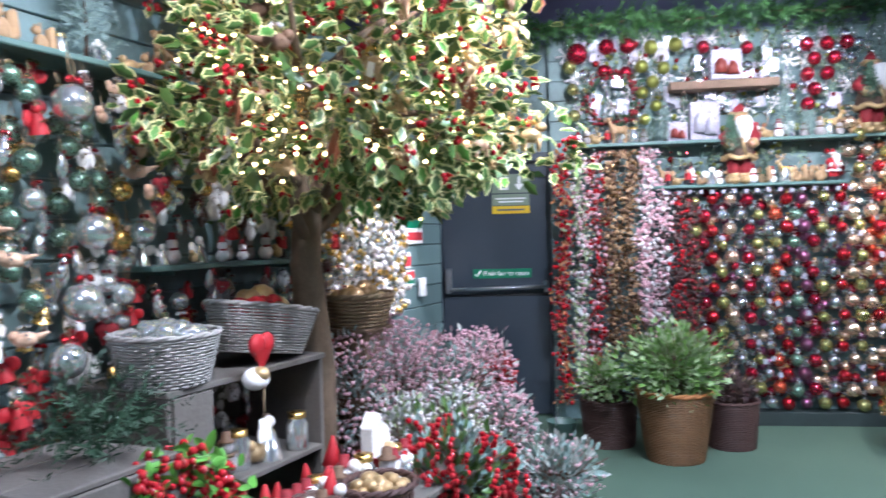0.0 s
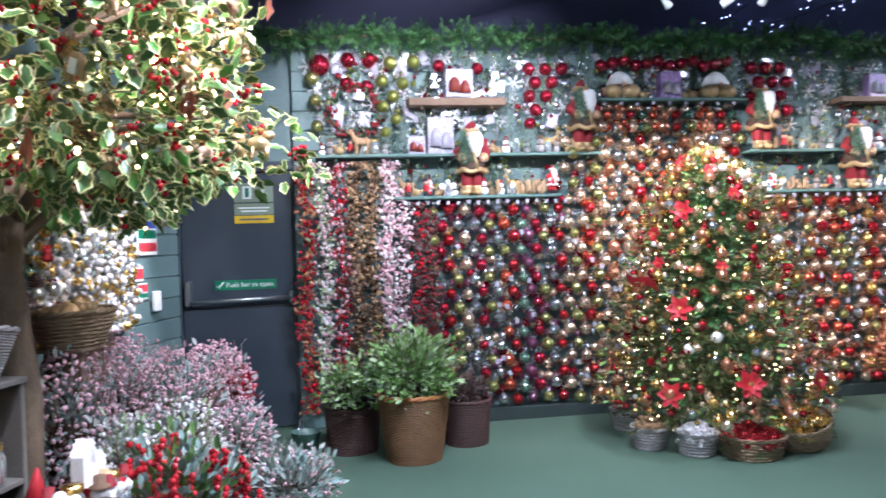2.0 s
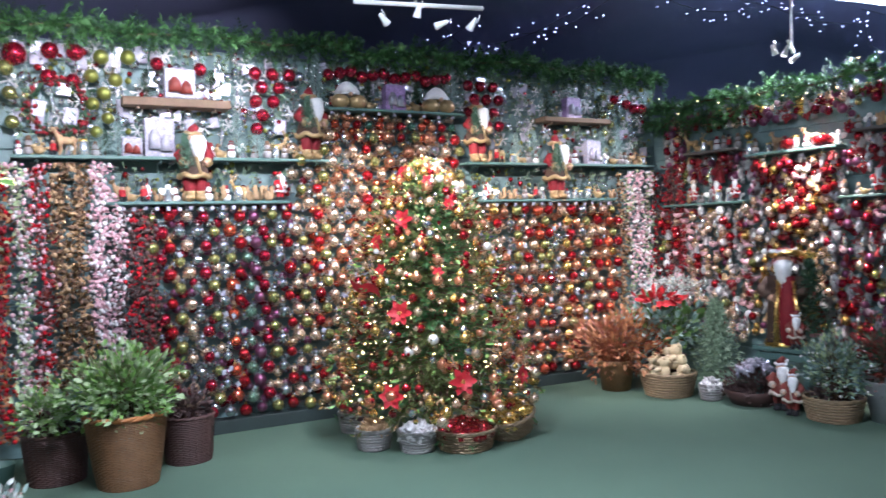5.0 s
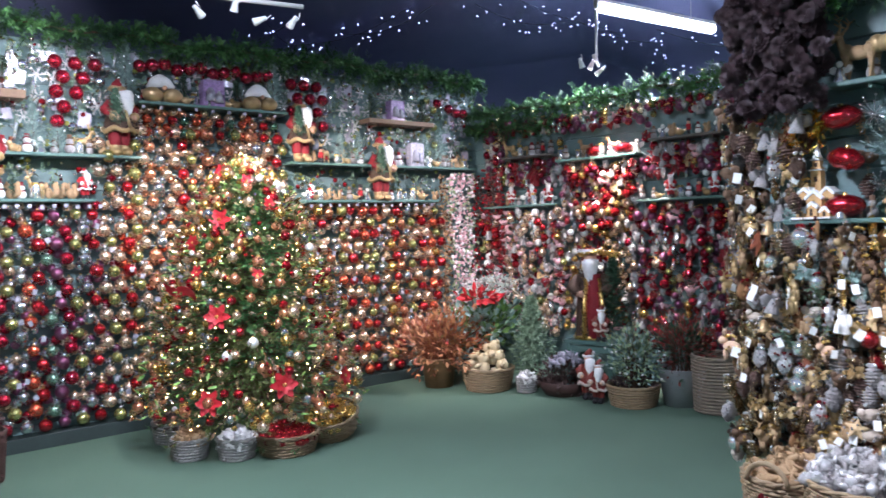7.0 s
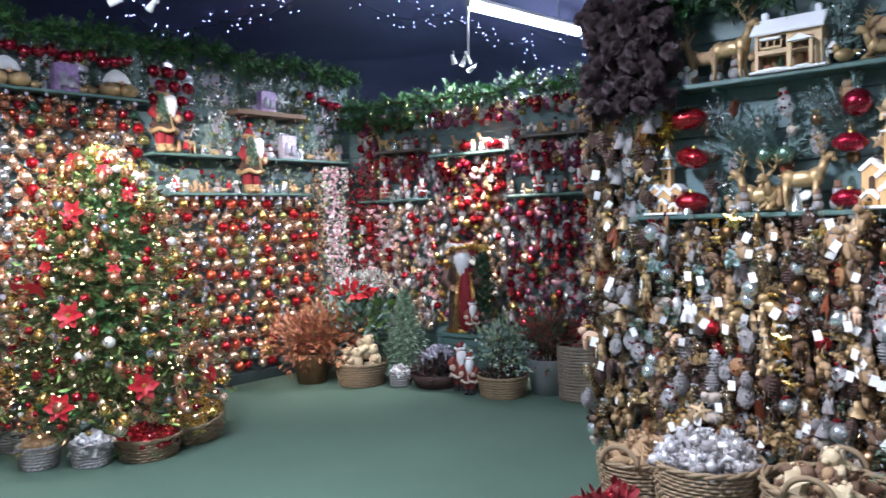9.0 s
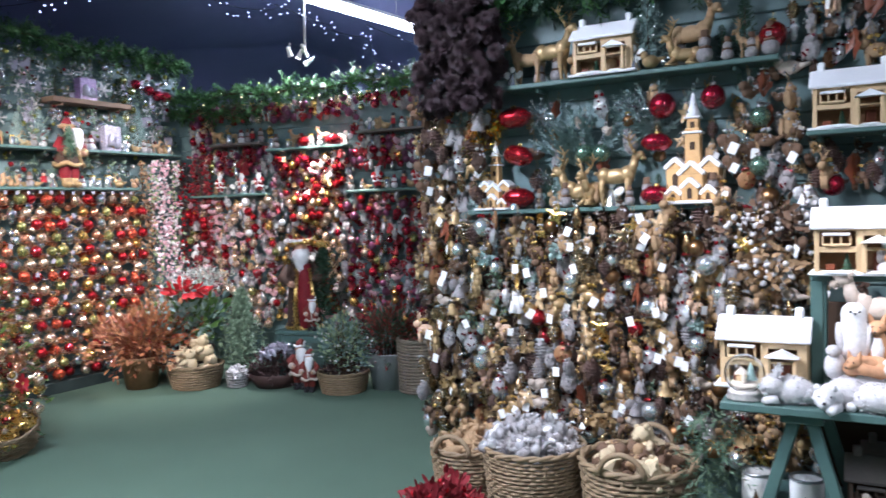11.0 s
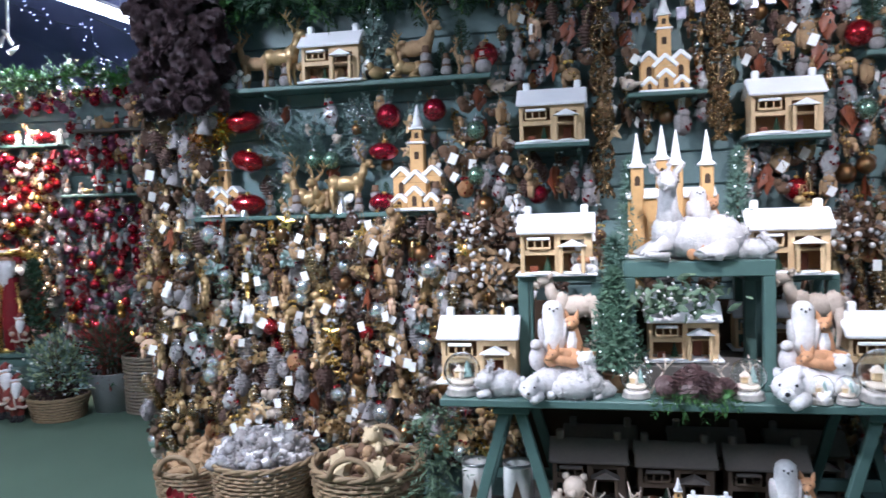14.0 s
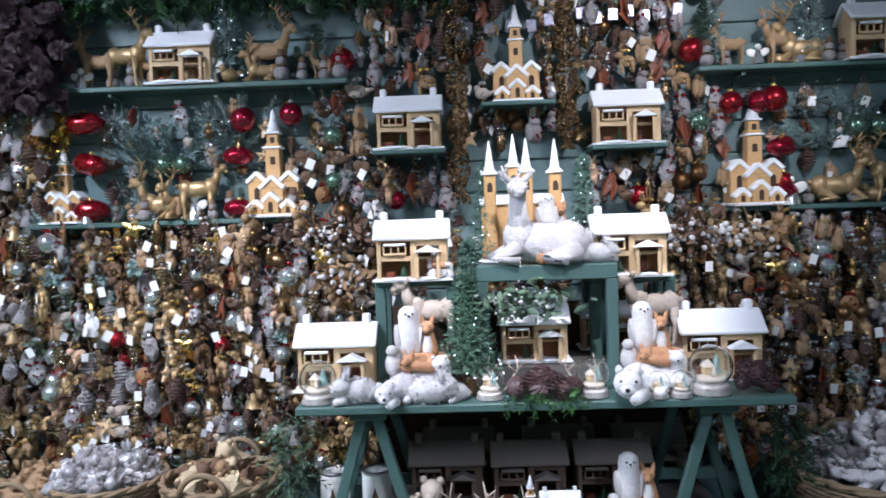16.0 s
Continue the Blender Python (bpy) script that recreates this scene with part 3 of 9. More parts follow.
WALL_BALL = {c: bauble_kind(c) for c in BALLS}
BIG_BALL = {c: bauble_kind(c, 0.055, "large hanging baubles", 22, "large_bauble") for c in ("red", "olive", "aqua", "wine", "lime")}


def deer_shape(standing=True, antlers=True, size=1.0):
    s = Shape()
    bz = 0.5 if standing else 0.24
    s.ball((0, 0, bz), (0.27, 0.115, 0.13), 16, 10)
    s.ball((-0.18, 0, bz + 0.03), (0.13, 0.11, 0.15), 14, 9)
    s.ball((0.2, 0, bz + 0.01), (0.13, 0.115, 0.145), 14, 9)
    s.tube([(-0.22, 0, bz + 0.05), (-0.29, 0, bz + 0.19), (-0.31, 0, bz + 0.3)], [0.095, 0.066, 0.055], 10)
    s.ball((-0.36, 0, bz + 0.33), (0.115, 0.068, 0.07), 10, 7, Matrix.Rotation(0.45, 3, "Y"))
    s.ball((-0.44, 0, bz + 0.29), (0.05, 0.042, 0.04), 8, 6)
    for y in (-1, 1):
        s.ball((-0.3, y * 0.09, bz + 0.39), (0.028, 0.06, 0.032), 8, 5, Matrix.Rotation(y * 0.5, 3, "X"))
        if standing:
            for x in (-0.2, 0.23):
                s.tube([(x, y * 0.07, bz - 0.03), (x + 0.02, y * 0.075, bz * 0.5), (x, y * 0.075, bz * 0.12), (x - 0.03, y * 0.075, 0)], [0.062, 0.034, 0.024, 0.03], 7)
        else:
            s.tube([(-0.2, y * 0.08, 0.15), (-0.38, y * 0.1, 0.05), (-0.18, y * 0.11, 0.03)], [0.06, 0.04, 0.03], 6)
            s.tube([(0.23, y * 0.1, 0.17), (0.02, y * 0.15, 0.06), (0.23, y * 0.16, 0.04)], [0.09, 0.05, 0.03], 6)
        if antlers:
            s.tube([(-0.31, y * 0.04, bz + 0.38), (-0.24, y * 0.14, bz + 0.5), (-0.23, y * 0.2, bz + 0.62), (-0.29, y * 0.22, bz + 0.72)], [0.026, 0.022, 0.018, 0.008], 6)
            for a, b in (((-0.25, y * 0.13, bz + 0.48), (-0.37, y * 0.13, bz + 0.58)), ((-0.23, y * 0.18, bz + 0.57), (-0.34, y * 0.2, bz + 0.66)), ((-0.23, y * 0.18, bz + 0.58), (-0.15, y * 0.25, bz + 0.66))):
                s.tube([a, b], [0.018, 0.007], 5)
    s.ball((0.33, 0, bz + 0.06), (0.05, 0.03, 0.03), 6, 5)
    s.rough(0.012, 9).rough(0.006, 30, 3.0)
    return Shape().add(s, Matrix.Scale(size, 4))


def deer_kind(label, material, standing=True, antlers=True, size=0.22, group="deer figures on the shelves", fur=0):
    def make(m):
        s = deer_shape(standing, antlers, size)
        if fur:
            s.rough(0.004, 50).fuzz(fur, 0.016, 0.005, 3)
        return thing("deer_figure", m, label, "deer figure", group, "", s, material)

    return Kind(make)


def santa_shape(h=0.5, sack=True):
    """A robed gift-bringer figure: boots, trousers, flared coat with a wavy fur hem, sleeves, beard, hat, and a fir held in front.
    Slots: robe, trim, face, beard, boots, green, cloak."""
    s = Shape()
    fold = lambda a, z: 1 + 0.05 * math.sin(7 * a)
    for x in (-0.066, 0.066):
        s.ball((x, -0.045, 0.04), (0.066, 0.1, 0.05), 12, 8, None, 4)
        s.lathe([(0.06, 0.03), (0.064, 0.1), (0.07, 0.13), (0.06, 0.135)], 12, pose(x, 0, 0), 4)
        s.lathe([(0.06, 0.12), (0.08, 0.17), (0.085, 0.26), (0.078, 0.36)], 12, pose(x, 0, 0), 0, fold)
    s.lathe([(0.06, 0.3), (0.185, 0.315), (0.185, 0.36), (0.165, 0.45), (0.14, 0.56), (0.125, 0.66), (0.06, 0.74)], 20, None, 6, fold)
    hem = [(0.195 * math.cos(a), 0.18 * math.sin(a), 0.325 + 0.022 * math.sin(5 * a + 1)) for a in [2 * math.pi * k / 30 for k in range(30)]]
    s.tube(hem, 0.03, 7, 1, True)
    s.tube([(0.0, -0.15, 0.62), (0.02, -0.185, 0.48), (0.05, -0.195, 0.34)], 0.02, 6, 1)
    for k in (-1, 1):
        s.tube([(k * 0.1, 0.01, 0.68), (k * 0.195, -0.03, 0.58), (k * 0.15, -0.13, 0.5)], [0.06, 0.07, 0.062], 10, 0)
        s.tube([(k * 0.155, -0.12, 0.505), (k * 0.135, -0.155, 0.49)], [0.068, 0.062], 10, 1)
        s.ball((k * 0.12, -0.175, 0.485), 0.03, 8, 6, None, 2)
    s.ball((0, -0.03, 0.82), (0.072, 0.075, 0.082), 14, 10, None, 2)
    s.ball((0, -0.108, 0.815), 0.017, 8, 6, None, 2)
    s.lathe([(0.001, -0.29), (0.05, -0.24), (0.095, -0.12), (0.104, -0.01), (0.08, 0.04), (0.03, 0.05)], 16, pose(0.045, -0.1, 0.785, -12), 3, lambda a, z: 1 + 0.1 * math.sin(7 * a + 20 * z))
    s.tube([(0.095 * math.cos(a), 0.01 + 0.09 * math.sin(a), 0.875 + 0.008 * math.sin(4 * a)) for a in [2 * math.pi * k / 18 for k in range(18)]], 0.026, 6, 1 if sack else 3, True)
    s.tube([(0, 0.01, 0.87), (0.01, 0.03, 0.94), (0.04, 0.05, 0.985), (0.085, 0.06, 0.95)], [0.09, 0.065, 0.038, 0.02], 12, 0)
    s.ball((0.1, 0.06, 0.935), 0.028, 8, 6, None, 3)
    s.rough(0.008, 22).fuzz(700, 0.03, 0.012, 5)
    if sack:
        rng = random.Random(5)
        for k in range(64):
            f, a = k / 64, k * 2.4
            sprig(s, (-0.13, -0.18, 0.4 + 0.44 * f), (math.cos(a), math.sin(a), 0.35), 0.13 * (1 - f) + 0.02, rng, 12, 0.045, 0.012, 5)
        s.ball((0.15, 0.07, 0.68), (0.1, 0.1, 0.13), 12, 9, None, 0)
    return Shape().add(s, Matrix.Scale(h, 4))


def santa_kind(label, h, robe="red_cloth", trim="gold_fig", sack=True, group="robed figures on the shelves", cloak=None):
    return Kind(lambda m: thing("gift_bringer_figure", m, label, "figure", group, "", santa_shape(h, sack), [robe, trim, "skin", "white_fur", "gold_fig" if sack else "black", "table_fir", cloak or robe]))


def little_tree_kind(label, h, r, material, pot=True, lights=False, group="small artificial trees", n=90):
    def make(m):
        ob = thing("small_fir", m, label, "artificial tree", group)
        rng = random.Random(int(h * 1000))
        z0 = h * 0.16 if pot else 0.02
        part("trunk", Shape().tube([(0, 0, z0 * 0.5), (0, 0, h * 0.95)], [h * 0.022, h * 0.006], 6), "twig", ob)
        s = Shape()
        for k in range(n):
            f = (k + 0.5) / n
            a = k * 2.399
            rr = r * (1 - f) ** 0.85 + 0.01
            z = z0 + (h - z0) * f
            sprig(s, (0, 0, z), (math.cos(a), math.sin(a), 0.25 + 0.5 * f), rr, rng, 16, h * 0.09, h * 0.014)
        sprig(s, (0, 0, h * 0.88), (0, 0, 1), h * 0.12, rng, 14, h * 0.06, h * 0.012)
        part("foliage", s, material, ob, kind="stuff")
        if pot:
            part("pot", Shape().lathe([(0.001, 0), (h * 0.075, 0), (h * 0.1, h * 0.15), (h * 0.11, h * 0.16), (h * 0.09, h * 0.16), (0.001, h * 0.14)], 14), "wicker", ob)
        if lights:
            led = Shape()
            for k in range(26):
                f, a = rng.random() ** 1.3, rng.uniform(0, 6.28)
                rr = r * (1 - f) + 0.005
                led.ball((rr * math.cos(a), rr * math.sin(a), z0 + (h - z0) * f), 0.0032, 6, 4)
            part("light_string", led, "tiny_led", ob, kind="stuff")
        return ob

    return Kind(make)


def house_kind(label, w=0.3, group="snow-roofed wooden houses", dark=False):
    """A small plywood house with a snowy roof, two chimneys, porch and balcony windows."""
    # dark: walls, roof and inside take colours with the under-table shade in them
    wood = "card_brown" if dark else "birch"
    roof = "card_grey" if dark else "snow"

    def make(m):
        ob = thing("wooden_house", m, label, "decorative house", group)
        d, hw = w * 0.45, w * 0.55
        part("base", Shape().box((0, 0, 0.006), (w * 1.08, d * 1.35, 0.012), bevel=0.004), roof, ob)
        part("wall_board", Shape().box((0, d / 2 - 0.006, hw / 2 + 0.012), (w * 0.94, 0.008, hw)), wood, ob)
        for x in (-1, 1):
            part("wall_board", Shape().box((x * w * 0.466, 0, hw / 2 + 0.012), (0.008, d - 0.02, hw)), wood, ob)
        # front wall, with openings left between its boards
        z0 = 0.012
        for x0, x1, za, zb in ((-0.47, 0.47, 0.5, 0.55), (-0.47, -0.42, 0, 0.5), (-0.42, -0.02, 0, 0.02), (-0.42, -0.02, 0.24, 0.31), (-0.02, 0.06, 0, 0.5), (0.37, 0.47, 0, 0.5), (0.06, 0.37, 0.44, 0.5)):
            part("wall_board", Shape().box(((x0 + x1) / 2 * w, -d / 2 + 0.006, z0 + (za + zb) / 2 * w), ((x1 - x0) * w, 0.008, (zb - za) * w), bevel=0.001), wood, ob)
        # Inside shade is put into this panel: brown, near-black in dark houses.
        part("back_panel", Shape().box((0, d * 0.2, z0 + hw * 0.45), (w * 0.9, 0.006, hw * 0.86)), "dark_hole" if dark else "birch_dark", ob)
        part("upper_floor", Shape().box((0, -d * 0.12, z0 + 0.27 * w), (w * 0.9, d * 0.6, 0.008), bevel=0.001), wood, ob)
        # a little fir and parcels in the open room
        fir = Shape()
        for k in range(4):
            fir.lathe([((0.07 - 0.015 * k) * w, (0.03 + 0.045 * k) * w), (0.001, (0.1 + 0.045 * k) * w)], 8, pose(-0.12 * w, -d * 0.28, z0), 0, lambda a, z: 1 + 0.2 * math.sin(4 * a))
        part("little_fir", fir, "needle_dark", ob)
        part("parcel", Shape().box((-0.3 * w, -d * 0.28, z0 + 0.045 * w), (0.11 * w, 0.1 * w, 0.09 * w), bevel=0.003), "russet", ob)
        part("snow_drift", Shape().ball((-0.2 * w, -d * 0.62, z0), (0.24 * w, 0.05 * w, 0.03 * w), 12, 6).ball((0.22 * w, -d * 0.6, z0), (0.13 * w, 0.06 * w, 0.025 * w), 12, 6), roof, ob)
        top, eave = z0 + hw + 0.3 * w * 0.75, z0 + hw - 0.01
        for k in (-1, 1):
            a = math.atan2(top - eave, d * 0.66)
            length = math.hypot(top - eave, d * 0.66)
            part("roof_slope", Shape().box((0, k * d * 0.33, (top + eave) / 2 + 0.004), (w * 1.04, length, 0.016), Matrix.Rotation(-k * a, 3, "X"), 0.006), roof, ob)
        for x in (-1, 1):
            gable, xx = Shape(), x * w * 0.46
            gable.put([(xx, -d * 0.46, eave), (xx, d * 0.46, eave), (xx, 0, top - 0.012)], [(0, 1, 2) if x > 0 else (2, 1, 0)], 0)
            part("gable_end", gable, wood, ob)
        for x in (-0.38, 0.38):
            part("chimney", Shape().box((x * w, 0, top + 0.01), (w * 0.1, w * 0.1, w * 0.2), bevel=0.006), roof if dark else "snow", ob)
        for x in (0.07, 0.355):
            part("porch_post", Shape().box((x * w, -d * 0.72, z0 + 0.18 * w), (0.016, 0.012, 0.36 * w)), wood, ob)
        pr = Shape()
        y0, y1, zz = -d * 0.86, -d * 0.5, z0 + 0.36 * w
        pr.put([(0.03 * w, y0, zz), (0.4 * w, y0, zz), (0.215 * w, y0, zz + 0.09 * w), (0.03 * w, y1, zz), (0.4 * w, y1, zz), (0.215 * w, y1, zz + 0.09 * w)], [(0, 1, 2), (3, 5, 4), (0, 2, 5, 3), (1, 4, 5, 2), (0, 3, 4, 1)], 0, True)
        part("porch_roof", pr, roof, ob)
        part("door", Shape().box((0.215 * w, d * 0.1, z0 + 0.11 * w), (0.12 * w, 0.008, 0.22 * w), bevel=0.003), "dark_hole" if dark else "russet", ob)
        for z in (0.33,):
            win = Shape().box((-0.23 * w, -d / 2 - 0.004, z0 + z * w), (0.3 * w, 0.012, 0.012))
            for x in (-0.38, -0.28, -0.18, -0.08):
                win.box((x * w, -d / 2 - 0.003, z0 + (z + 0.055) * w), (0.007, 0.007, 0.11 * w), bevel=0.001)
            part("balcony", win, wood, ob)
        part("sill_snow", Shape().box((-0.23 * w, -d / 2 - 0.008, z0 + 0.462 * w), (0.3 * w, 0.02, 0.012), bevel=0.004), roof, ob)
        return ob

    return Kind(make)


def church_kind(label, h=0.5, group="wooden light-up churches"):
    def make(m):
        ob = thing("wooden_church", m, label, "decorative church", group)
        dark = []

        def gabled(x, y, w, d, z, hw):
            body = Shape().box((x, y, z + hw / 2), (w, d, hw), bevel=0.003)
            top = z + hw + w * 0.5
            body.put([(x - w / 2, y - d / 2, z + hw), (x + w / 2, y - d / 2, z + hw), (x, y - d / 2, top)], [(0, 1, 2)], 0, True)
            part("gabled_block", body, "birch_gold", ob)
            for k in (-1, 1):
                part("roof_snow", Shape().box((x + k * w * 0.27, y, z + hw + w * 0.25), (w * 0.84, d * 1.2, 0.02), Matrix.Rotation(k * 0.74, 3, "Y"), 0.004), "snow", ob)
            a, e, t = w * 0.15, y - d / 2 - 0.003, z + hw * 0.72
            arch = [(x + a * math.cos(q), e, t + a * 1.3 * math.sin(q)) for q in [math.pi * i / 8 for i in range(9)]]
            dark.append(Shape().put([(x + a, e, z + hw * 0.15)] + arch + [(x - a, e, z + hw * 0.15)], [tuple(range(11))[::-1]], 0, True))

        gabled(-0.15 * h, 0.03 * h, 0.16 * h, 0.2 * h, 0.015, 0.3 * h)
        gabled(0.15 * h, 0.03 * h, 0.16 * h, 0.2 * h, 0.015, 0.3 * h)
        gabled(0, -0.02 * h, 0.2 * h, 0.2 * h, 0.015, 0.24 * h)
        gabled(-0.15 * h, -0.12 * h, 0.13 * h, 0.08 * h, 0.015, 0.06 * h)
        gabled(0.15 * h, -0.12 * h, 0.13 * h, 0.08 * h, 0.015, 0.06 * h)
        gabled(0, -0.15 * h, 0.14 * h, 0.08 * h, 0.015, 0.12 * h)
        for one in dark:
            part("arched_window", one, "dark_hole", ob)
        part("base", Shape().box((0, -0.03 * h, 0.008), (0.5 * h, 0.4 * h, 0.016), bevel=0.005), "snow", ob)
        tw = Shape().box((0, 0.02 * h, 0.5 * h), (0.13 * h, 0.13 * h, 0.36 * h), bevel=0.003).box((0, 0.02 * h, 0.7 * h), (0.1 * h, 0.1 * h, 0.13 * h), bevel=0.003)
        tower = part("tower", tw, "birch_gold", ob)
        part("ledge_snow", Shape().box((0, 0.02 * h, 0.64 * h), (0.17 * h, 0.17 * h, 0.02 * h), bevel=0.004), "snow", tower)
        part("ledge_snow", Shape().box((0, 0.02 * h, 0.775 * h), (0.14 * h, 0.14 * h, 0.018 * h), bevel=0.004), "snow", tower)
        part("louvre", Shape().box((0, -0.047 * h, 0.52 * h), (0.045 * h, 0.006, 0.07 * h)).box((0, -0.032 * h, 0.705 * h), (0.04 * h, 0.006, 0.06 * h)), "dark_hole", tower)
        part("spire", Shape().lathe([(0.001, 0.78 * h), (0.072 * h, 0.78 * h), (0.04 * h, 0.86 * h), (0.012 * h, 0.99 * h), (0.001, h)], 8, pose(0, 0.02 * h, 0)), "snow", tower, "white snowy spire")
        return ob

    return Kind(make)


def castle_kind():
    """A plywood castle of four round towers with snowy spires on one long hall."""
    def make(m):
        ob = thing("wooden_castle", m, "plywood castle with four towers and white snowy spires on a riser", "decorative castle")
        part("base", Shape().box((0, 0, 0.008), (0.4, 0.15, 0.016), bevel=0.005), "snow", ob)
        part("hall", Shape().box((0, 0.02, 0.13), (0.34, 0.08, 0.23), bevel=0.003), "birch_gold", ob)
        for k in (-1, 1):
            part("roof_snow", Shape().box((0, 0.02 + k * 0.024, 0.262), (0.35, 0.065, 0.014), Matrix.Rotation(-k * 0.6, 3, "X"), 0.004), "snow", ob)
        for x, y, top in ((-0.132, -0.01, 0.51), (-0.03, 0.035, 0.54), (0.02, -0.02, 0.515), (0.139, -0.01, 0.51)):
            tw = part("tower", Shape().box((x, y, (top - 0.15) / 2 + 0.015), (0.05, 0.05, top - 0.155), bevel=0.006), "birch_gold", ob)
            part("snow_ledge", Shape().lathe([(0.001, top - 0.142), (0.036, top - 0.144), (0.038, top - 0.136), (0.022, top - 0.122)], 14, pose(x, y, 0), 0, lambda a, z: 1 + 0.08 * math.sin(5 * a)), "snow", tw)
            part("spire", Shape().lathe([(0.024, top - 0.135), (0.021, top - 0.12), (0.011, top - 0.055), (0.003, top - 0.005), (0.001, top)], 14, pose(x, y, 0)), "snow", tw, "white snowy spire")
            e, a, z = y - 0.026, 0.011, top - 0.19
            arch = [(x + a * math.cos(q), e, z + a * 1.4 * math.sin(q)) for q in [math.pi * i / 8 for i in range(9)]]
            part("arched_window", Shape().put([(x + a, e, z - 0.025)] + arch + [(x - a, e, z - 0.025)], [tuple(range(11))[::-1]], 0, True), "dark_hole", tw)
        return ob

    return Kind(make)


def globe_kind(r=0.07, group="snow globes on the table"):
    def make(m):
        ob = thing("snow_globe", m, "glass snow globe with a tiny winter scene on a pale base", "snow globe", group)
        base = Shape().lathe([(0.001, 0), (r * 0.9, 0), (r * 0.92, r * 0.1), (r * 0.8, r * 0.3), (r * 0.84, r * 0.36), (r * 0.7, r * 0.46), (0.001, r * 0.46)], 24, None, 0, lambda a, z: 1 + 0.03 * math.sin(11 * a + 40 * z))
        part("base", base.rough(0.002, 60), "globe_base", ob)
        shell = Shape().ball((0, 0, r * 1.28), r, 26, 18)
        inner = Shape().ball((0, 0, r * 1.28), r * 0.95, 26, 18)
        shell.put(inner.v, [q[::-1] for q in inner.f])
        g = part("glass_ball", shell, "glass", ob, "clear glass ball")
        g.visible_shadow = False
        part("snow_bed", Shape().ball((0, 0, r * 0.7), (r * 0.66, r * 0.66, r * 0.2), 14, 6), "stone_deer", ob)
        tree = Shape()
        for k in range(3):
            tree.lathe([(r * (0.3 - 0.07 * k), r * (0.95 + 0.25 * k)), (0.001, r * (1.35 + 0.25 * k))], 8, pose(r * 0.28, r * 0.1, 0))
        part("little_tree", tree, "frost", ob)
        fig = Shape().box((-r * 0.15, 0, r * 1.1), (r * 0.5, r * 0.4, r * 0.4), bevel=0.004).lathe([(r * 0.42, r * 1.28), (0.001, r * 1.62)], 4, pose(-r * 0.15, 0, 0, 0, 0, 45), 1)
        fig.lathe([(r * 0.14, r * 0.9), (r * 0.1, r * 1.2), (0.001, r * 1.4)], 8, pose(r * 0.02, -r * 0.4, 0), 1)
        part("little_house", fig, ["birch", "stone_deer"], ob)
        return ob

    return Kind(make)


def basket(name, m, label, r0, r1, h, wicker, rows=12, stakes=22, handles=0, oval=1.0, rim=0.012, group="baskets on the floor", rim_mat=None):
    """Woven basket: stakes, weavers that pass in and out of them, a twisted rim and handles."""
    ob = thing(name, m, label, "basket", group)
    n = stakes * 2
    w = Shape()
    th = h / rows * 0.44
    for j in range(rows):
        z = (j + 0.5) * h / rows
        r = r0 + (r1 - r0) * (z / h) ** 0.85
        pts = []
        for i in range(n):
            a = 2 * math.pi * i / n
            k = r + (0.006 if (i // 1 + j) % 2 else -0.004)
            pts.append((k * oval * math.cos(a), k * math.sin(a), z + 0.0015 * math.sin(3 * a + j)))
        w.tube(pts, th, 4, 0, True)
    part("weave", w, wicker, ob, kind="stuff")
    st = Shape()
    for i in range(stakes):
        a = 2 * math.pi * i / stakes
        st.tube([(r0 * oval * math.cos(a), r0 * math.sin(a), 0.0), (r1 * oval * math.cos(a), r1 * math.sin(a), h)], 0.005, 4)
    part("stakework", st, wicker, ob, kind="stuff")
    part("bottom", Shape().lathe([(0.001, 0.008), (r0 * 0.98, 0.008), (r0 * 0.98, 0.0)], n // 2, Matrix.Diagonal((oval, 1, 1, 1))), wicker, ob)
    rimS = Shape()
    for ph in (0, math.pi):
        rimS.tube([((r1 + 0.5 * rim * math.cos(9 * a + ph)) * oval * math.cos(a), (r1 + 0.5 * rim * math.cos(9 * a + ph)) * math.sin(a), h + 0.5 * rim * math.sin(9 * a + ph)) for a in [2 * math.pi * i / 54 for i in range(54)]], rim * 0.75, 5, 0, True)
    part("rim", rimS, rim_mat or wicker, ob)
    for k in range(handles):
        a = math.pi * k - math.pi / 2
        c, sn = math.cos(a), math.sin(a)
        pts = []
        for i in range(11):
            b = math.pi * i / 10
            u = 0.09 * math.cos(b)
            x, y = r1 * c * oval - u * sn, r1 * sn + u * c
            pts.append((x, y, h + 0.085 * math.sin(b)))
        part("handle", Shape().tube(pts, 0.012, 6), wicker, ob)
    return ob


def fill(name, m, label, category, mats, make_piece, n, rx, ry, h, seed=1, group=""):
    """A heap of like pieces in a container."""
    rng = random.Random(seed)
    s = Shape()
    for k in range(n):
        a, q = rng.uniform(0, 6.283), rng.random() ** 0.5
        p = (rx * q * math.cos(a), ry * q * math.sin(a), h * (1 - q * q) * rng.uniform(0.55, 1.0))
        s.add(make_piece(rng), Matrix.Translation(p) @ Euler((rng.uniform(-1, 1), rng.uniform(-1, 1), rng.uniform(0, 6.3))).to_matrix().to_4x4())
    return thing(name, m, label, category, group, "stuff", s, mats)


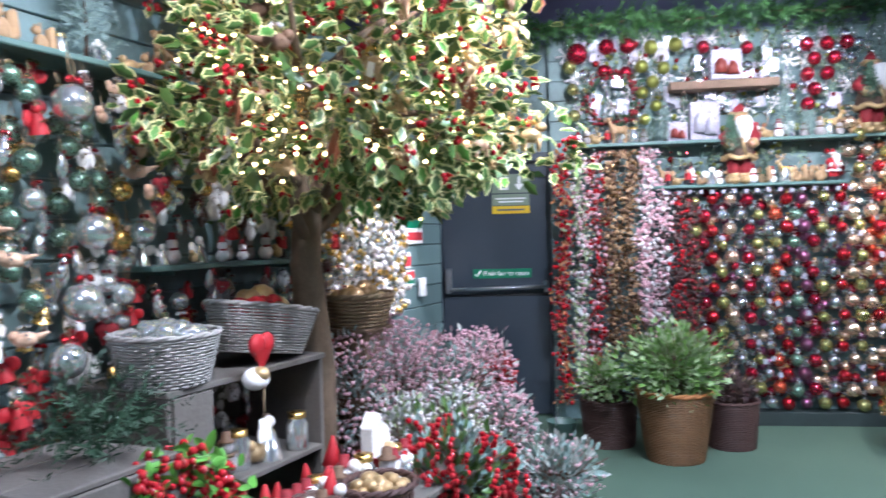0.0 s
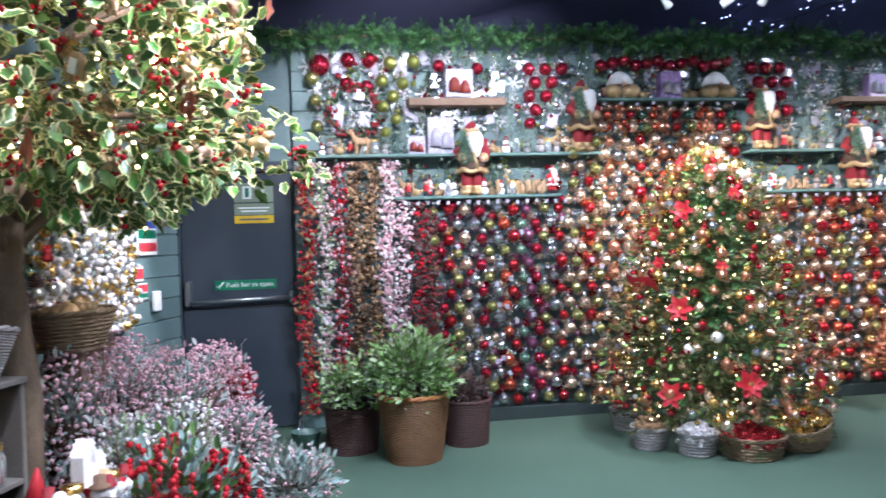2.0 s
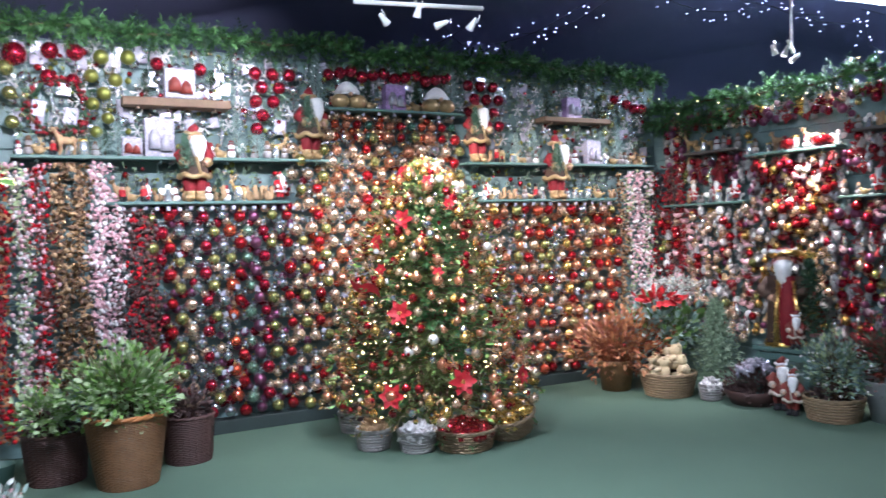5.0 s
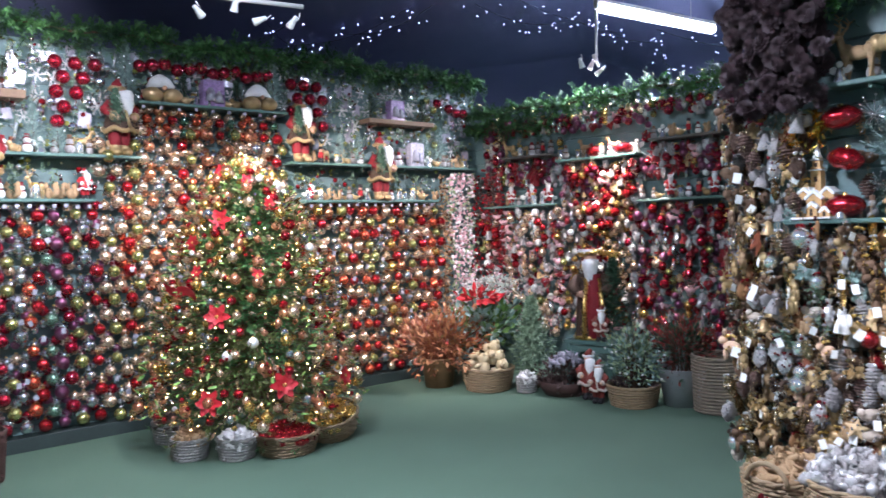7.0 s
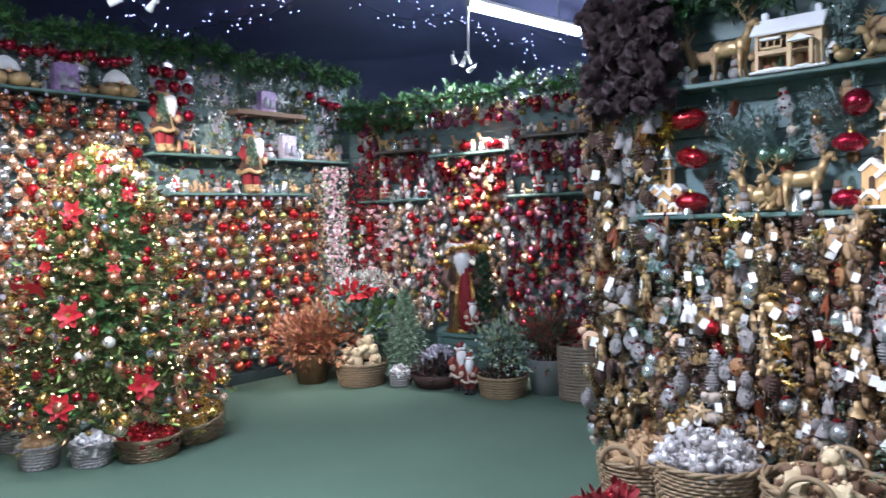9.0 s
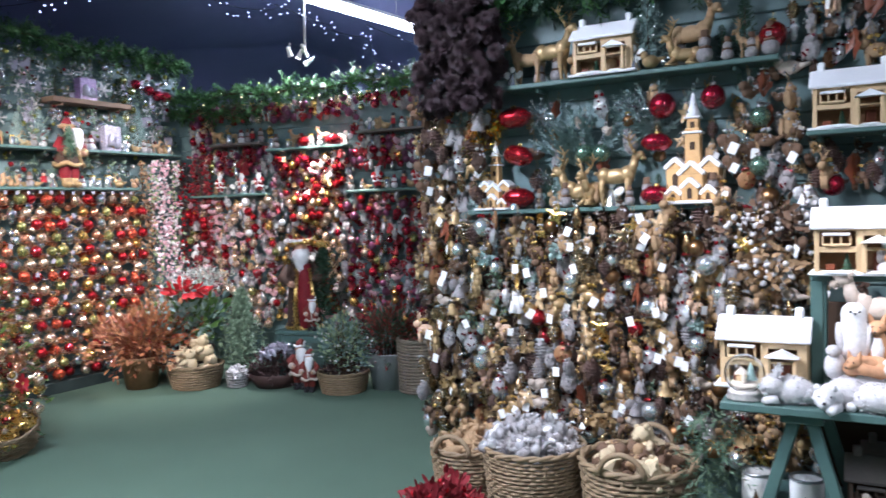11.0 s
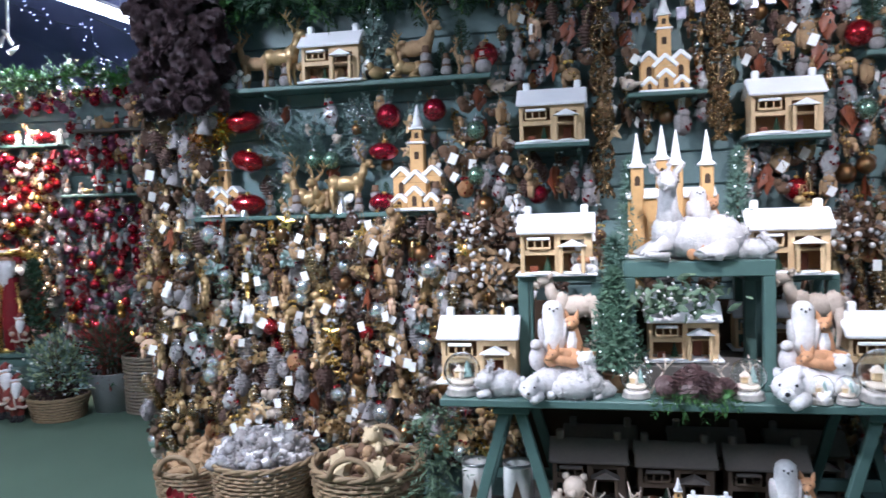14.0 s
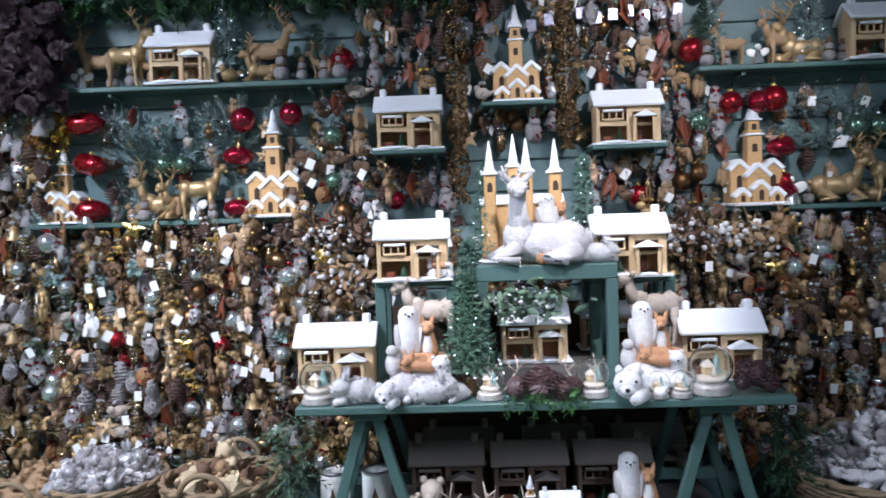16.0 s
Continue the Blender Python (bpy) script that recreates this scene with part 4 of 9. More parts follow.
def bush_shape(n, rx, ry, rz, centre, rng, leaf, slots=1, inner=0.35, up=0.5, scale=(0.7, 1.2)):
    """Leaves spread through an uneven crown, facing out and up."""
    s = Shape()
    for k in range(n):
        d = unit(rng)
        q = inner + (1 - inner) * rng.random() ** 0.6
        q *= 0.84 + 0.62 * noise.noise(d * 2.4 + Vector((rx * 9, 7, 0)))
        p = Vector(centre) + Vector((d.x * rx, d.y * ry, d.z * rz)) * q
        way = (d + Vector((0, 0, up)) + unit(rng) * 0.6).normalized()
        lf = leaf[rng.randrange(len(leaf))] if isinstance(leaf, list) else leaf
        s.add(lf, turned(p, way, rng.uniform(-1.2, 1.2), rng.uniform(*scale)))
    return s


def stems_shape(n, r, h, rng, base=0.02, thick=0.004):
    s = Shape()
    for k in range(n):
        a, q = rng.uniform(0, 6.283), rng.uniform(0.3, 1)
        s.tube([(base * math.cos(a), base * math.sin(a), 0), (r * 0.45 * q * math.cos(a), r * 0.45 * q * math.sin(a), h * 0.55), (r * q * math.cos(a), r * q * math.sin(a), h * rng.uniform(0.7, 0.98))], [thick * 1.6, thick, thick * 0.4], 5)
    return s

# ---- west wall: pine garlands along the wall tops ----
def garland(name, points, label, n, thick=0.1, mats=("needle", "needle_dark"), seed=1, droop=0.05):
    rng = random.Random(seed)
    pts = [Vector(p) for p in points]
    s, stem = Shape(), Shape()
    stem.tube(pts, 0.012, 5)
    total = len(pts) - 1
    for k in range(n):
        f = (k + rng.random()) / n * total
        i = min(int(f), total - 1)
        p = pts[i].lerp(pts[i + 1], f - i)
        along = (pts[i + 1] - pts[i]).normalized() * rng.choice((-1, 1))
        d = (unit(rng) + along * 0.7).normalized()
        sprig(s, p, d, thick * rng.uniform(0.9, 1.7), rng, 24, 0.055, 0.011, 0 if rng.random() < 0.7 else 1, droop * rng.random())
    ob = thing(name, ROOT, label, "garland", "pine garlands along the wall tops")
    part("stem", stem, "twig", ob)
    part("needles", s, list(mats), ob, kind="stuff")
    return ob


def run(at, s0, s1, d, z, n=30, sag=0.02):
    return [at(s0 + (s1 - s0) * k / n, d, z + sag * math.sin(k * 1.7) + 0.5 * sag * math.sin(k * 0.6)).translation for k in range(n + 1)]


garland("pine_garland", run(A, -1.6, 6.1, 0.1, 3.04), "thick green artificial pine garland along the wall top", 1350, 0.12, seed=2)
garland("pine_garland", run(B, -5.3, 0.3, 0.1, 2.68), "thick green artificial pine garland along the wall top", 760, 0.125, seed=3)
garland("pine_garland", run(B, -5.3, -4.1, 0.14, 2.52, 12, 0.04), "green artificial pine garland swag in the corner", 120, 0.09, seed=8)
garland("pine_garland", run(C, -1.75, 0.45, 0.14, 2.57), "dark green artificial pine garland along the wall top", 520, 0.12, ("needle_dark", "needle"), seed=4)
garland("pine_garland", run(C, 0.45, 3.2, 0.14, 2.66), "dark green artificial pine garland along the wall top", 280, 0.12, ("needle_dark", "needle"), seed=5)

# ---- west wall: rows of baubles on pegs ----
LEFT = ["lime", "wine", "red", "lime", "champagne", "silver", "wine", "lime", "silver", "orange", "red", "aqua", "plum", "wine", "lime", "silver", "red", "champagne"]
WARM = ["champagne", "red", "lime", "champagne", "copper", "silver", "champagne", "red", "lime", "champagne", "copper", "silver", "champagne"]
RIGHT = ["red", "champagne", "orange", "lime", "red", "silver", "champagne", "gold", "red", "copper", "silver", "lime", "champagne"]
rng = random.Random(11)
rest, count = {}, 0
pegs = Shape()
for i in range(70):
    s = 1.04 + 0.0642 * i
    bank = LEFT if s < 2.25 else WARM if s < 3.8 else RIGHT
    colour = bank[i % len(bank)]
    top = 1.7 if s < 2.1 else 2.42 if s < 3.72 else 1.7
    z = 0.16 + (0.108 if i % 2 else 0.0)
    while z < top:
        if rng.random() > 0.04:
            c = colour if rng.random() < 0.93 else bank[rng.randrange(len(bank))]
            at = A(s + rng.uniform(-0.008, 0.008), rng.uniform(0.1, 0.15), z + rng.uniform(-0.012, 0.012), rng.uniform(-30, 30), rng.uniform(-8, 8))
            size = rng.choice((0.98, 1.05, 1.13, 1.2))
            if s < 3.3 and count < 200:
                WALL_BALL[c].at(at, size)
                count += 1
            else:
                rest.setdefault(c, []).append((at, size))
            pegs.tube([A(s, 0.0, z + 0.075).translation, A(s, 0.17, z + 0.079).translation], 0.0022, 4)
        z += 0.216
for i in range(69):
    s = 1.072 + 0.0642 * i
    for j in range(int((2.4 if 2.2 < s < 3.7 else 1.7) / 0.108)):
        c = (("silver", "wine", "silver", "silver", "plum", "champagne") if s < 2.25 else ("champagne", "copper", "silver", "orange", "champagne", "silver"))[rng.randrange(6)]
        rest.setdefault(c, []).append((A(s + rng.uniform(-0.012, 0.012), rng.uniform(0.04, 0.085), 0.222 + 0.108 * j + rng.uniform(-0.02, 0.02)), rng.uniform(0.72, 1.0)))
lump = Shape().ball((0, 0, 0), 0.043, 14, 9).lathe([(0.009, 0.041), (0.01, 0.05), (0.001, 0.052)], 6, None, 1)
for c, items in rest.items():
    s = Shape()
    for at, size in items:
        s.add(lump, at @ Matrix.Scale(size, 4))
    thing("bauble_rows", ROOT, f"rows of shiny {c} baubles hanging from wall pegs", "baubles", "", "stuff", s, ["ball_" + c, "gold"])
thing("wall_pegs", ROOT, "thin metal display pegs with hanging baubles", "pegs", "", "stuff", pegs, "steel")
# clear price tags at the tops of the peg columns
tags = Shape()
for i in range(17):
    tags.box(A(0.84 + i * 0.079, 0.2, 1.735 + rng.uniform(-0.006, 0.006)).translation, (0.003, 0.026, 0.028), bevel=0.0005)
for i in range(9):
    tags.box(A(2.45 + i * 0.14, 0.2, 2.5 + rng.uniform(-0.006, 0.006)).translation, (0.003, 0.026, 0.026), bevel=0.0005)
for i in range(15):
    tags.box(A(3.9 + i * 0.1, 0.2, 1.73 + rng.uniform(-0.006, 0.006)).translation, (0.003, 0.026, 0.028), bevel=0.0005)
for _ in range(70):
    m = A(rng.uniform(1.1, 5.2), 0.185, rng.uniform(0.3, 1.65), 0, rng.uniform(-30, 30))
    tags.box(m.translation, (0.032, 0.003, 0.04), m.to_3x3(), 0.0005)
thing("price_tags", ROOT, "small clear-wrapped price tags on the pegs", "price tags", "", "stuff", tags, "vinyl")


# ---- west wall: hanging berry and cone strands beside the door ----
def strand(s0, top, bottom, mats, label, seed, wide=0.05, n=230):
    rng = random.Random(seed)
    ob = thing("hanging_garland", A(s0, 0.14, 0), label, "garland", "garlands hanging beside the door")
    pts = [(0.02 * math.sin(z * 5 + seed), 0.01 * math.cos(z * 4), z) for z in [bottom + (top - bottom) * k / 24 for k in range(25)]]
    part("cord", Shape().tube(pts, 0.006, 5), "twig", ob)
    s, lf = Shape(), Shape()
    small = Shape().ball((0, 0, 0), 0.0115, 7, 5)
    leaf = leaf_shape(0.045, 0.022)
    for k in range(n):
        f = rng.random() * 24
        i = min(int(f), 23)
        p = Vector(pts[i]).lerp(Vector(pts[i + 1]), f - i) + Vector((rng.gauss(0, wide * 0.55), -abs(rng.gauss(0, 0.03)), 0))
        p.x += 0.014 * math.sin(p.z * 23 + seed * 2)
        if rng.random() < 0.5:
            s.add(small, Matrix.Translation(p) @ Matrix.Scale(rng.uniform(0.5, 1.6), 4), rng.randrange(2))
        else:
            lf.add(leaf, turned(p, unit(rng), rng.uniform(-2, 2), rng.uniform(0.6, 1.2)))
    part("berry_spray", s, list(mats[:2]), ob, kind="stuff")
    part("foliage", lf, mats[2], ob, kind="stuff")


STRANDS = [
    (0.06, ("berry", "red_cloth", "rust"), "red berry garland with rust leaves"), (0.2, ("white_berry", "pink_berry", "pale_leaf"), "white and pink berry garland"),
    (0.32, ("berry", "pink_berry", "red_leaf"), "red and pink berry garland"), (0.44, ("tan", "bead", "brown"), "brown acorn and cone garland"),
    (0.56, ("brown", "bead", "tan"), "tan nut and cone garland"), (0.69, ("pink_berry", "white_berry", "pink_berry"), "frosted pink blossom garland"),
    (0.8, ("white_berry", "pink_berry", "heather"), "white and lilac blossom garland"), (0.92, ("heather", "berry", "heather"), "dark burgundy heather garland"), (1.0, ("heather", "red_cloth", "dark_brown"), "dark burgundy heather garland")]
for k, (s0, mats, label) in enumerate(STRANDS):
    strand(s0, 2.06 if s0 < 0.7 else 1.74, 0.16 + 0.03 * (k % 3) + (0.3 if k > 2 else 0), mats, label + " hanging on the wall", k, 0.062, 760)

# corner strands at the far end of the wall
for k, (s0, mats, label) in enumerate([(5.5, STRANDS[4][1], "tan nut and cone garland"), (5.62, STRANDS[1][1], "white and pink berry garland"), (5.74, STRANDS[5][1], "frosted pink blossom garland"), (5.86, STRANDS[1][1], "white and pink berry garland"), (5.97, STRANDS[7][1], "dark burgundy heather garland")]):
    strand(s0, 2.05, 0.55, mats, label + " hanging in the corner", 20 + k, 0.07, 420)

# ---- west wall: figures, trees and parcels on its shelves ----
SANTA_BIG = santa_kind("tall bearded gift-bringer figure in crimson robe with gold hem", 0.58, cloak="dark_brown")
SANTA_SMALL = santa_kind("small bearded figure in red coat on a shelf", 0.2, "bright_red", "white_fur", False, "small red figures")
DEER_GOLD = deer_kind("small golden reindeer figure on a shelf", "gold_fig", True, True, 0.2)
DEER_TAN = deer_kind("small tan felt deer figure on a shelf", "tan", True, False, 0.22, "felt deer on the shelves")
DEER_LIE = deer_kind("lying golden deer figure on a shelf", "gold_fig", False, True, 0.24, "lying deer figures")
FROST_TREE = little_tree_kind("small frosted grey-green fir on a shelf", 0.36, 0.12, "frost", False)
FROST_TALL = little_tree_kind("tall slender frosted fir on a shelf", 0.5, 0.1, "frost", False, True, "slender frosted trees")
GREEN_TREE = little_tree_kind("small dark green fir on a shelf", 0.24, 0.08, "needle_dark", False, False, "small green trees", 60)


def parcel_kind(label, w, h, mats, group="wrapped gift boxes"):
    def make(m):
        ob = thing("gift_box", m, label, "gift box", group)
        part("box", Shape().box((0, 0, h / 2), (w, w * 0.6, h), bevel=0.006), mats[0], ob)
        s = Shape().lathe([(w * 0.1, h * 0.2), (w * 0.22, h * 0.2), (w * 0.2, h * 0.55), (w * 0.08, h * 0.7)], 10, pose(-w * 0.18, -w * 0.3, 0))
        s.lathe([(w * 0.1, h * 0.15), (w * 0.22, h * 0.15), (w * 0.16, h * 0.45), (w * 0.05, h * 0.6)], 10, pose(w * 0.2, -w * 0.3, 0))
        part("printed_figure", s, mats[1], ob)
        part("bow", Shape().ball((-w * 0.13, 0, h), (w * 0.14, 0.02, 0.025), 8, 6).ball((w * 0.13, 0, h), (w * 0.14, 0.02, 0.025), 8, 6).ball((0, 0, h), 0.016, 8, 6), mats[2], ob)
        return ob

    return Kind(make)


BOX_WHITE = parcel_kind("white and dark red printed gift box with bow", 0.2, 0.2, ("print_card", "red_leaf", "vinyl"))
BOX_LILAC = parcel_kind("lilac film-wrapped gift box with bow", 0.17, 0.2, ("lavender", "vinyl", "vinyl"), "lilac gift boxes")
BOX_BLUE = parcel_kind("pale blue film-wrapped gift box", 0.2, 0.27, ("print_card", "vinyl", "vinyl"), "pale gift boxes")


def hat_kind():
    def make(m):
        ob = thing("gonk_head", m, "white-capped golden round gonk figures on a shelf", "gonk figure", "gonk figures")
        part("cap", Shape().lathe([(0.09, 0.1), (0.1, 0.12), (0.07, 0.17), (0.03, 0.2), (0.001, 0.21)], 14), "white_fur", ob)
        part("nose", Shape().ball((0, -0.08, 0.1), 0.02, 8, 6), "skin", ob)
        for x in (-1, 1):
            part("paw", Shape().ball((x * 0.07, -0.04, 0.05), (0.075, 0.06, 0.055), 12, 8), "gold_fig", ob)
        return ob

    return Kind(make)


GONK = hat_kind()
for s, z, sc in ((1.36, 1.79, 1.0), (2.28, 2.12, 1.0), (3.85, 2.12, 0.98), (4.72, 1.78, 1.05)):
    SANTA_BIG.at(A(s, 0.14, z, random.Random(int(s * 9)).uniform(-15, 15)), sc)
for s, z, sc in ((2.02, 1.79, 1.15), (3.95, 1.78, 0.8), (1.02, 1.79, 0.7)):
    SANTA_SMALL.at(A(s, 0.12, z, 10), sc)
for s, z, k, sc, turn in ((0.5, 2.12, DEER_TAN, 1.0, 15), (0.3, 2.12, DEER_LIE, 0.6, 170), (0.85, 1.79, DEER_TAN, 0.8, 0), (1.7, 1.79, DEER_GOLD, 0.9, 20), (2.02, 2.12, DEER_GOLD, 1.0, 160), (1.58, 2.12, DEER_LIE, 0.5, 0), (4.12, 2.12, DEER_GOLD, 0.95, 30), (4.35, 2.12, DEER_LIE, 0.6, 0), (5.7, 2.12, DEER_TAN, 0.7, 180), (5.85, 2.12, DEER_LIE, 0.6, 0), (4.3, 1.78, DEER_LIE, 0.5, 0), (5.25, 1.78, DEER_GOLD, 0.6, 0)):
    k.at(A(s, 0.1, z, turn), sc)
for s, z, k, sc in ((0.72, 2.12, FROST_TREE, 0.7), (0.84, 2.12, FROST_TREE, 0.8), (1.7, 2.12, FROST_TREE, 0.95), (1.86, 2.12, FROST_TREE, 0.8), (1.05, 2.55, GREEN_TREE, 0.9), (1.52, 2.55, GREEN_TREE, 1.0), (2.36, 2.55, FROST_TALL, 0.9), (3.62, 2.55, FROST_TALL, 0.9), (2.82, 2.55, GREEN_TREE, 1.0), (3.28, 2.55, GREEN_TREE, 1.0), (4.3, 2.12, FROST_TREE, 0.75), (4.5, 2.12, FROST_TREE, 0.85), (5.32, 2.12, FROST_TREE, 0.9), (5.5, 2.12, FROST_TREE, 1.15), (4.66, 2.56, GREEN_TREE, 1.0), (5.3, 2.56, GREEN_TREE, 1.0), (1.55, 1.79, GREEN_TREE, 0.7), (0.75, 2.12, GREEN_TREE, 0.8)):
    k.at(A(s, 0.09, z), sc)
for s, z, k, sc in ((1.28, 2.56, BOX_WHITE, 1.1), (1.12, 2.12, BOX_BLUE, 1.05), (3.05, 2.55, BOX_LILAC, 1.1), (4.95, 2.56, BOX_LILAC, 1.0), (5.18, 2.12, BOX_BLUE, 0.85), (0.93, 2.12, BOX_WHITE, 0.7)):
    k.at(A(s, 0.1, z), sc)
for s, z in ((2.62, 2.55), (3.46, 2.55)):
    GONK.at(A(s, 0.11, z), 1.1)


# rows of small figures along the lower shelves, and jars
def trinket_row(at, s0, s1, z, seed, step=0.075, picks=(0, 1, 2, 3, 4, 5, 6)):
    rng = random.Random(seed)
    k = s0
    while k < s1:
        kind = TRINKETS[rng.choice(picks)]
        kind.at(at(k, rng.uniform(0.06, 0.15), z, rng.uniform(-40, 40)), rng.uniform(0.75, 1.15))
        k += step * rng.uniform(0.8, 1.3)


def trinket(name, label, category, build, mats):
    def make(m):
        s = Shape()
        build(s)
        return thing(name, m, label, category, "small ornaments on the shelves", "", s, mats)

    return Kind(make)


def t_bird(s):
    s.ball((0, 0, 0.035), (0.04, 0.026, 0.03), 10, 7)
    s.ball((-0.03, 0, 0.062), 0.019, 8, 6)
    s.lathe([(0.006, 0), (0.001, 0.018)], 6, pose(-0.046, 0, 0.062, 0, -90, 0), 1)
    s.tube([(0.03, 0, 0.04), (0.07, 0, 0.055)], [0.014, 0.006], 6)


def t_snowman(s):
    s.ball((0, 0, 0.032), 0.034, 10, 7)
    s.ball((0, 0, 0.082), 0.024, 10, 7)
    s.lathe([(0.026, 0.1), (0.026, 0.104), (0.016, 0.105), (0.015, 0.13), (0.001, 0.131)], 10, None, 1)
    s.tube([(-0.024, -0.006, 0.06), (0, -0.026, 0.062), (0.024, -0.006, 0.06)], 0.006, 5, 1)


def t_angel(s):
    s.lathe([(0.04, 0), (0.034, 0.02), (0.016, 0.075), (0.008, 0.085)], 12)
    s.ball((0, 0, 0.1), 0.018, 10, 7, None, 1)
    for k in (-1, 1):
        s.ball((k * 0.035, 0.012, 0.07), (0.03, 0.006, 0.022), 8, 6, Matrix.Rotation(-k * 0.5, 3, "Y"), 1)


def t_jar(s):
    s.lathe([(0.001, 0), (0.032, 0), (0.035, 0.01), (0.035, 0.08), (0.026, 0.095), (0.026, 0.105)], 14)
    s.lathe([(0.028, 0.1), (0.028, 0.118), (0.001, 0.12)], 14, None, 1)


def t_squirrel(s):
    s.ball((0, 0, 0.04), (0.028, 0.024, 0.04), 10, 7)
    s.ball((-0.02, 0, 0.09), (0.022, 0.018, 0.018), 8, 6)
    s.tube([(0.02, 0, 0.01), (0.055, 0, 0.04), (0.045, 0, 0.1), (0.06, 0, 0.115)], [0.014, 0.022, 0.02, 0.008], 7)
    for k in (-1, 1):
        s.ball((-0.014, k * 0.012, 0.108), (0.005, 0.005, 0.012), 6, 4)


def t_nutcracker(s):
    for x in (-0.012, 0.012):
        s.tube([(x, 0, 0), (x, 0, 0.05)], 0.011, 6, 1)
    s.lathe([(0.028, 0.045), (0.024, 0.08), (0.028, 0.1), (0.01, 0.105)], 10)
    s.ball((0, 0, 0.12), 0.018, 8, 6, None, 2)
    s.lathe([(0.02, 0.13), (0.021, 0.16), (0.001, 0.163)], 10, None, 1)


TRINKETS = [
    trinket("bird_figure", "small golden bird figure on a shelf", "bird figure", t_bird, ["gold_fig", "brown"]),
    trinket("snowman_figure", "small white snowman figure on a shelf", "snowman figure", t_snowman, ["white_fur", "red_cloth"]),
    trinket("angel_figure", "small pale angel figure on a shelf", "angel figure", t_angel, ["mercury", "ceramic"]),
    trinket("glass_jar", "small silvered glass jar with lid", "jar", t_jar, ["mercury", "gold"]),
    trinket("squirrel_figure", "small tan squirrel figure on a shelf", "squirrel figure", t_squirrel, ["tan"]),
    trinket("nutcracker_figure", "small red nutcracker figure on a shelf", "nutcracker", t_nutcracker, ["bright_red", "black", "skin"]),
    trinket("owl_figure", "small grey owl figure on a shelf", "owl figure", t_snowman, ["grey_fur", "brown"]),
]
for s0, s1, z, seed in ((0.2, 0.7, 2.12, 1), (0.76, 1.3, 1.79, 2), (1.46, 2.0, 1.79, 3), (1.5, 2.2, 2.12, 4), (3.96, 4.6, 2.12, 5), (4.9, 5.9, 2.12, 6), (3.9, 4.6, 1.78, 7), (4.82, 5.4, 1.78, 8), (2.5, 3.6, 2.55, 19)):
    trinket_row(A, s0, s1, z, seed)

# ---- west wall: large hanging baubles, wreath and ribbons high up ----
HIGH = [("wine", 0.2, 2.82, 1.5), ("wine", 0.42, 2.86, 1.1), ("wine", 0.58, 2.86, 1.1), ("olive", 0.75, 2.84, 1), ("olive", 0.93, 2.85, 1), ("olive", 0.68, 2.7, 0.9), ("olive", 0.84, 2.68, 0.9), ("olive", 0.76, 2.58, 0.9), ("olive", 0.68, 2.5, 0.9), ("olive", 0.78, 2.4, 0.8), ("olive", 0.7, 2.3, 0.8),
        ("lime", 0.14, 2.72, 1), ("lime", 0.16, 2.55, 0.9), ("lime", 0.17, 2.35, 0.9), ("wine", 1.13, 2.82, 0.9), ("wine", 1.44, 2.8, 0.9), ("wine", 0.4, 2.68, 0.9), ("wine", 0.56, 2.66, 0.9)]
HIGH += [("wine", 1.86 + 0.14 * i + 0.05 * (j % 2), 2.8 - 0.11 * j, 0.95) for j, i in ((0, 0), (0, 1), (0, 2), (1, 0), (1, 1), (2, 0), (2, 1), (3, 0), (4, 0))]
HIGH += [("wine", 2.47 + 0.1 * i, 2.83 + 0.02 * (i % 3), 0.95) for i in range(12)]
HIGH += [("wine", 3.8 + 0.13 * i + 0.06 * (j % 2), 2.82 - 0.12 * j, 0.95) for j in range(5) for i in range(3) if i + j < 6]
HIGH += [("wine", 5.5, 2.78, 0.9), ("wine", 5.66, 2.74, 0.9), ("wine", 5.76, 2.7, 0.95), ("wine", 5.86, 2.7, 0.95)]
HIGH += [("lime", 5.36 + 0.09 * (k % 2), 2.8 - 0.09 * k, 0.7) for k in range(7)]
for c, s, z, sc in HIGH:
    BIG_BALL[c].at(A(s, 0.09, z), sc)
for k in range(24):
    WALL_BALL[["orange", "copper", "red", "teal"][k % 4]].at(A(2.5 + (k % 12) * 0.1, 0.12, 2.42 - 0.1 * (k // 12)), 0.9)


def wreath(m, label, r, mats, seed, n=260, thick=0.05):
    rng = random.Random(seed)
    ob = thing("wreath", m, label, "wreath")
    ring = [(r * math.cos(a), 0, r * math.sin(a)) for a in [2 * math.pi * k / 28 for k in range(28)]]
    part("ring", Shape().tube(ring, 0.014, 6, 0, True), "twig", ob)
    s, lf, small, leaf = Shape(), Shape(), Shape().ball((0, 0, 0), 0.013, 7, 5), leaf_shape(0.06, 0.03)
    for k in range(n):
        a = rng.uniform(0, 6.283)
        p = Vector((r * math.cos(a), 0, r * math.sin(a))) + unit(rng) * thick * rng.uniform(0.3, 1)
        if rng.random() < 0.55:
            s.add(small, Matrix.Translation(p) @ Matrix.Scale(rng.uniform(0.7, 1.4), 4))
        else:
            lf.add(leaf, turned(p, unit(rng), rng.uniform(-2, 2), rng.uniform(0.7, 1.3)))
    part("berry_spray", s, mats[0], ob, kind="stuff")
    part("foliage", lf, mats[1], ob, kind="stuff")


wreath(A(0.46, 0.07, 2.47), "berry wreath with dark red berries hanging on the wall", 0.19, ("red_cloth", "needle_dark"), 5)


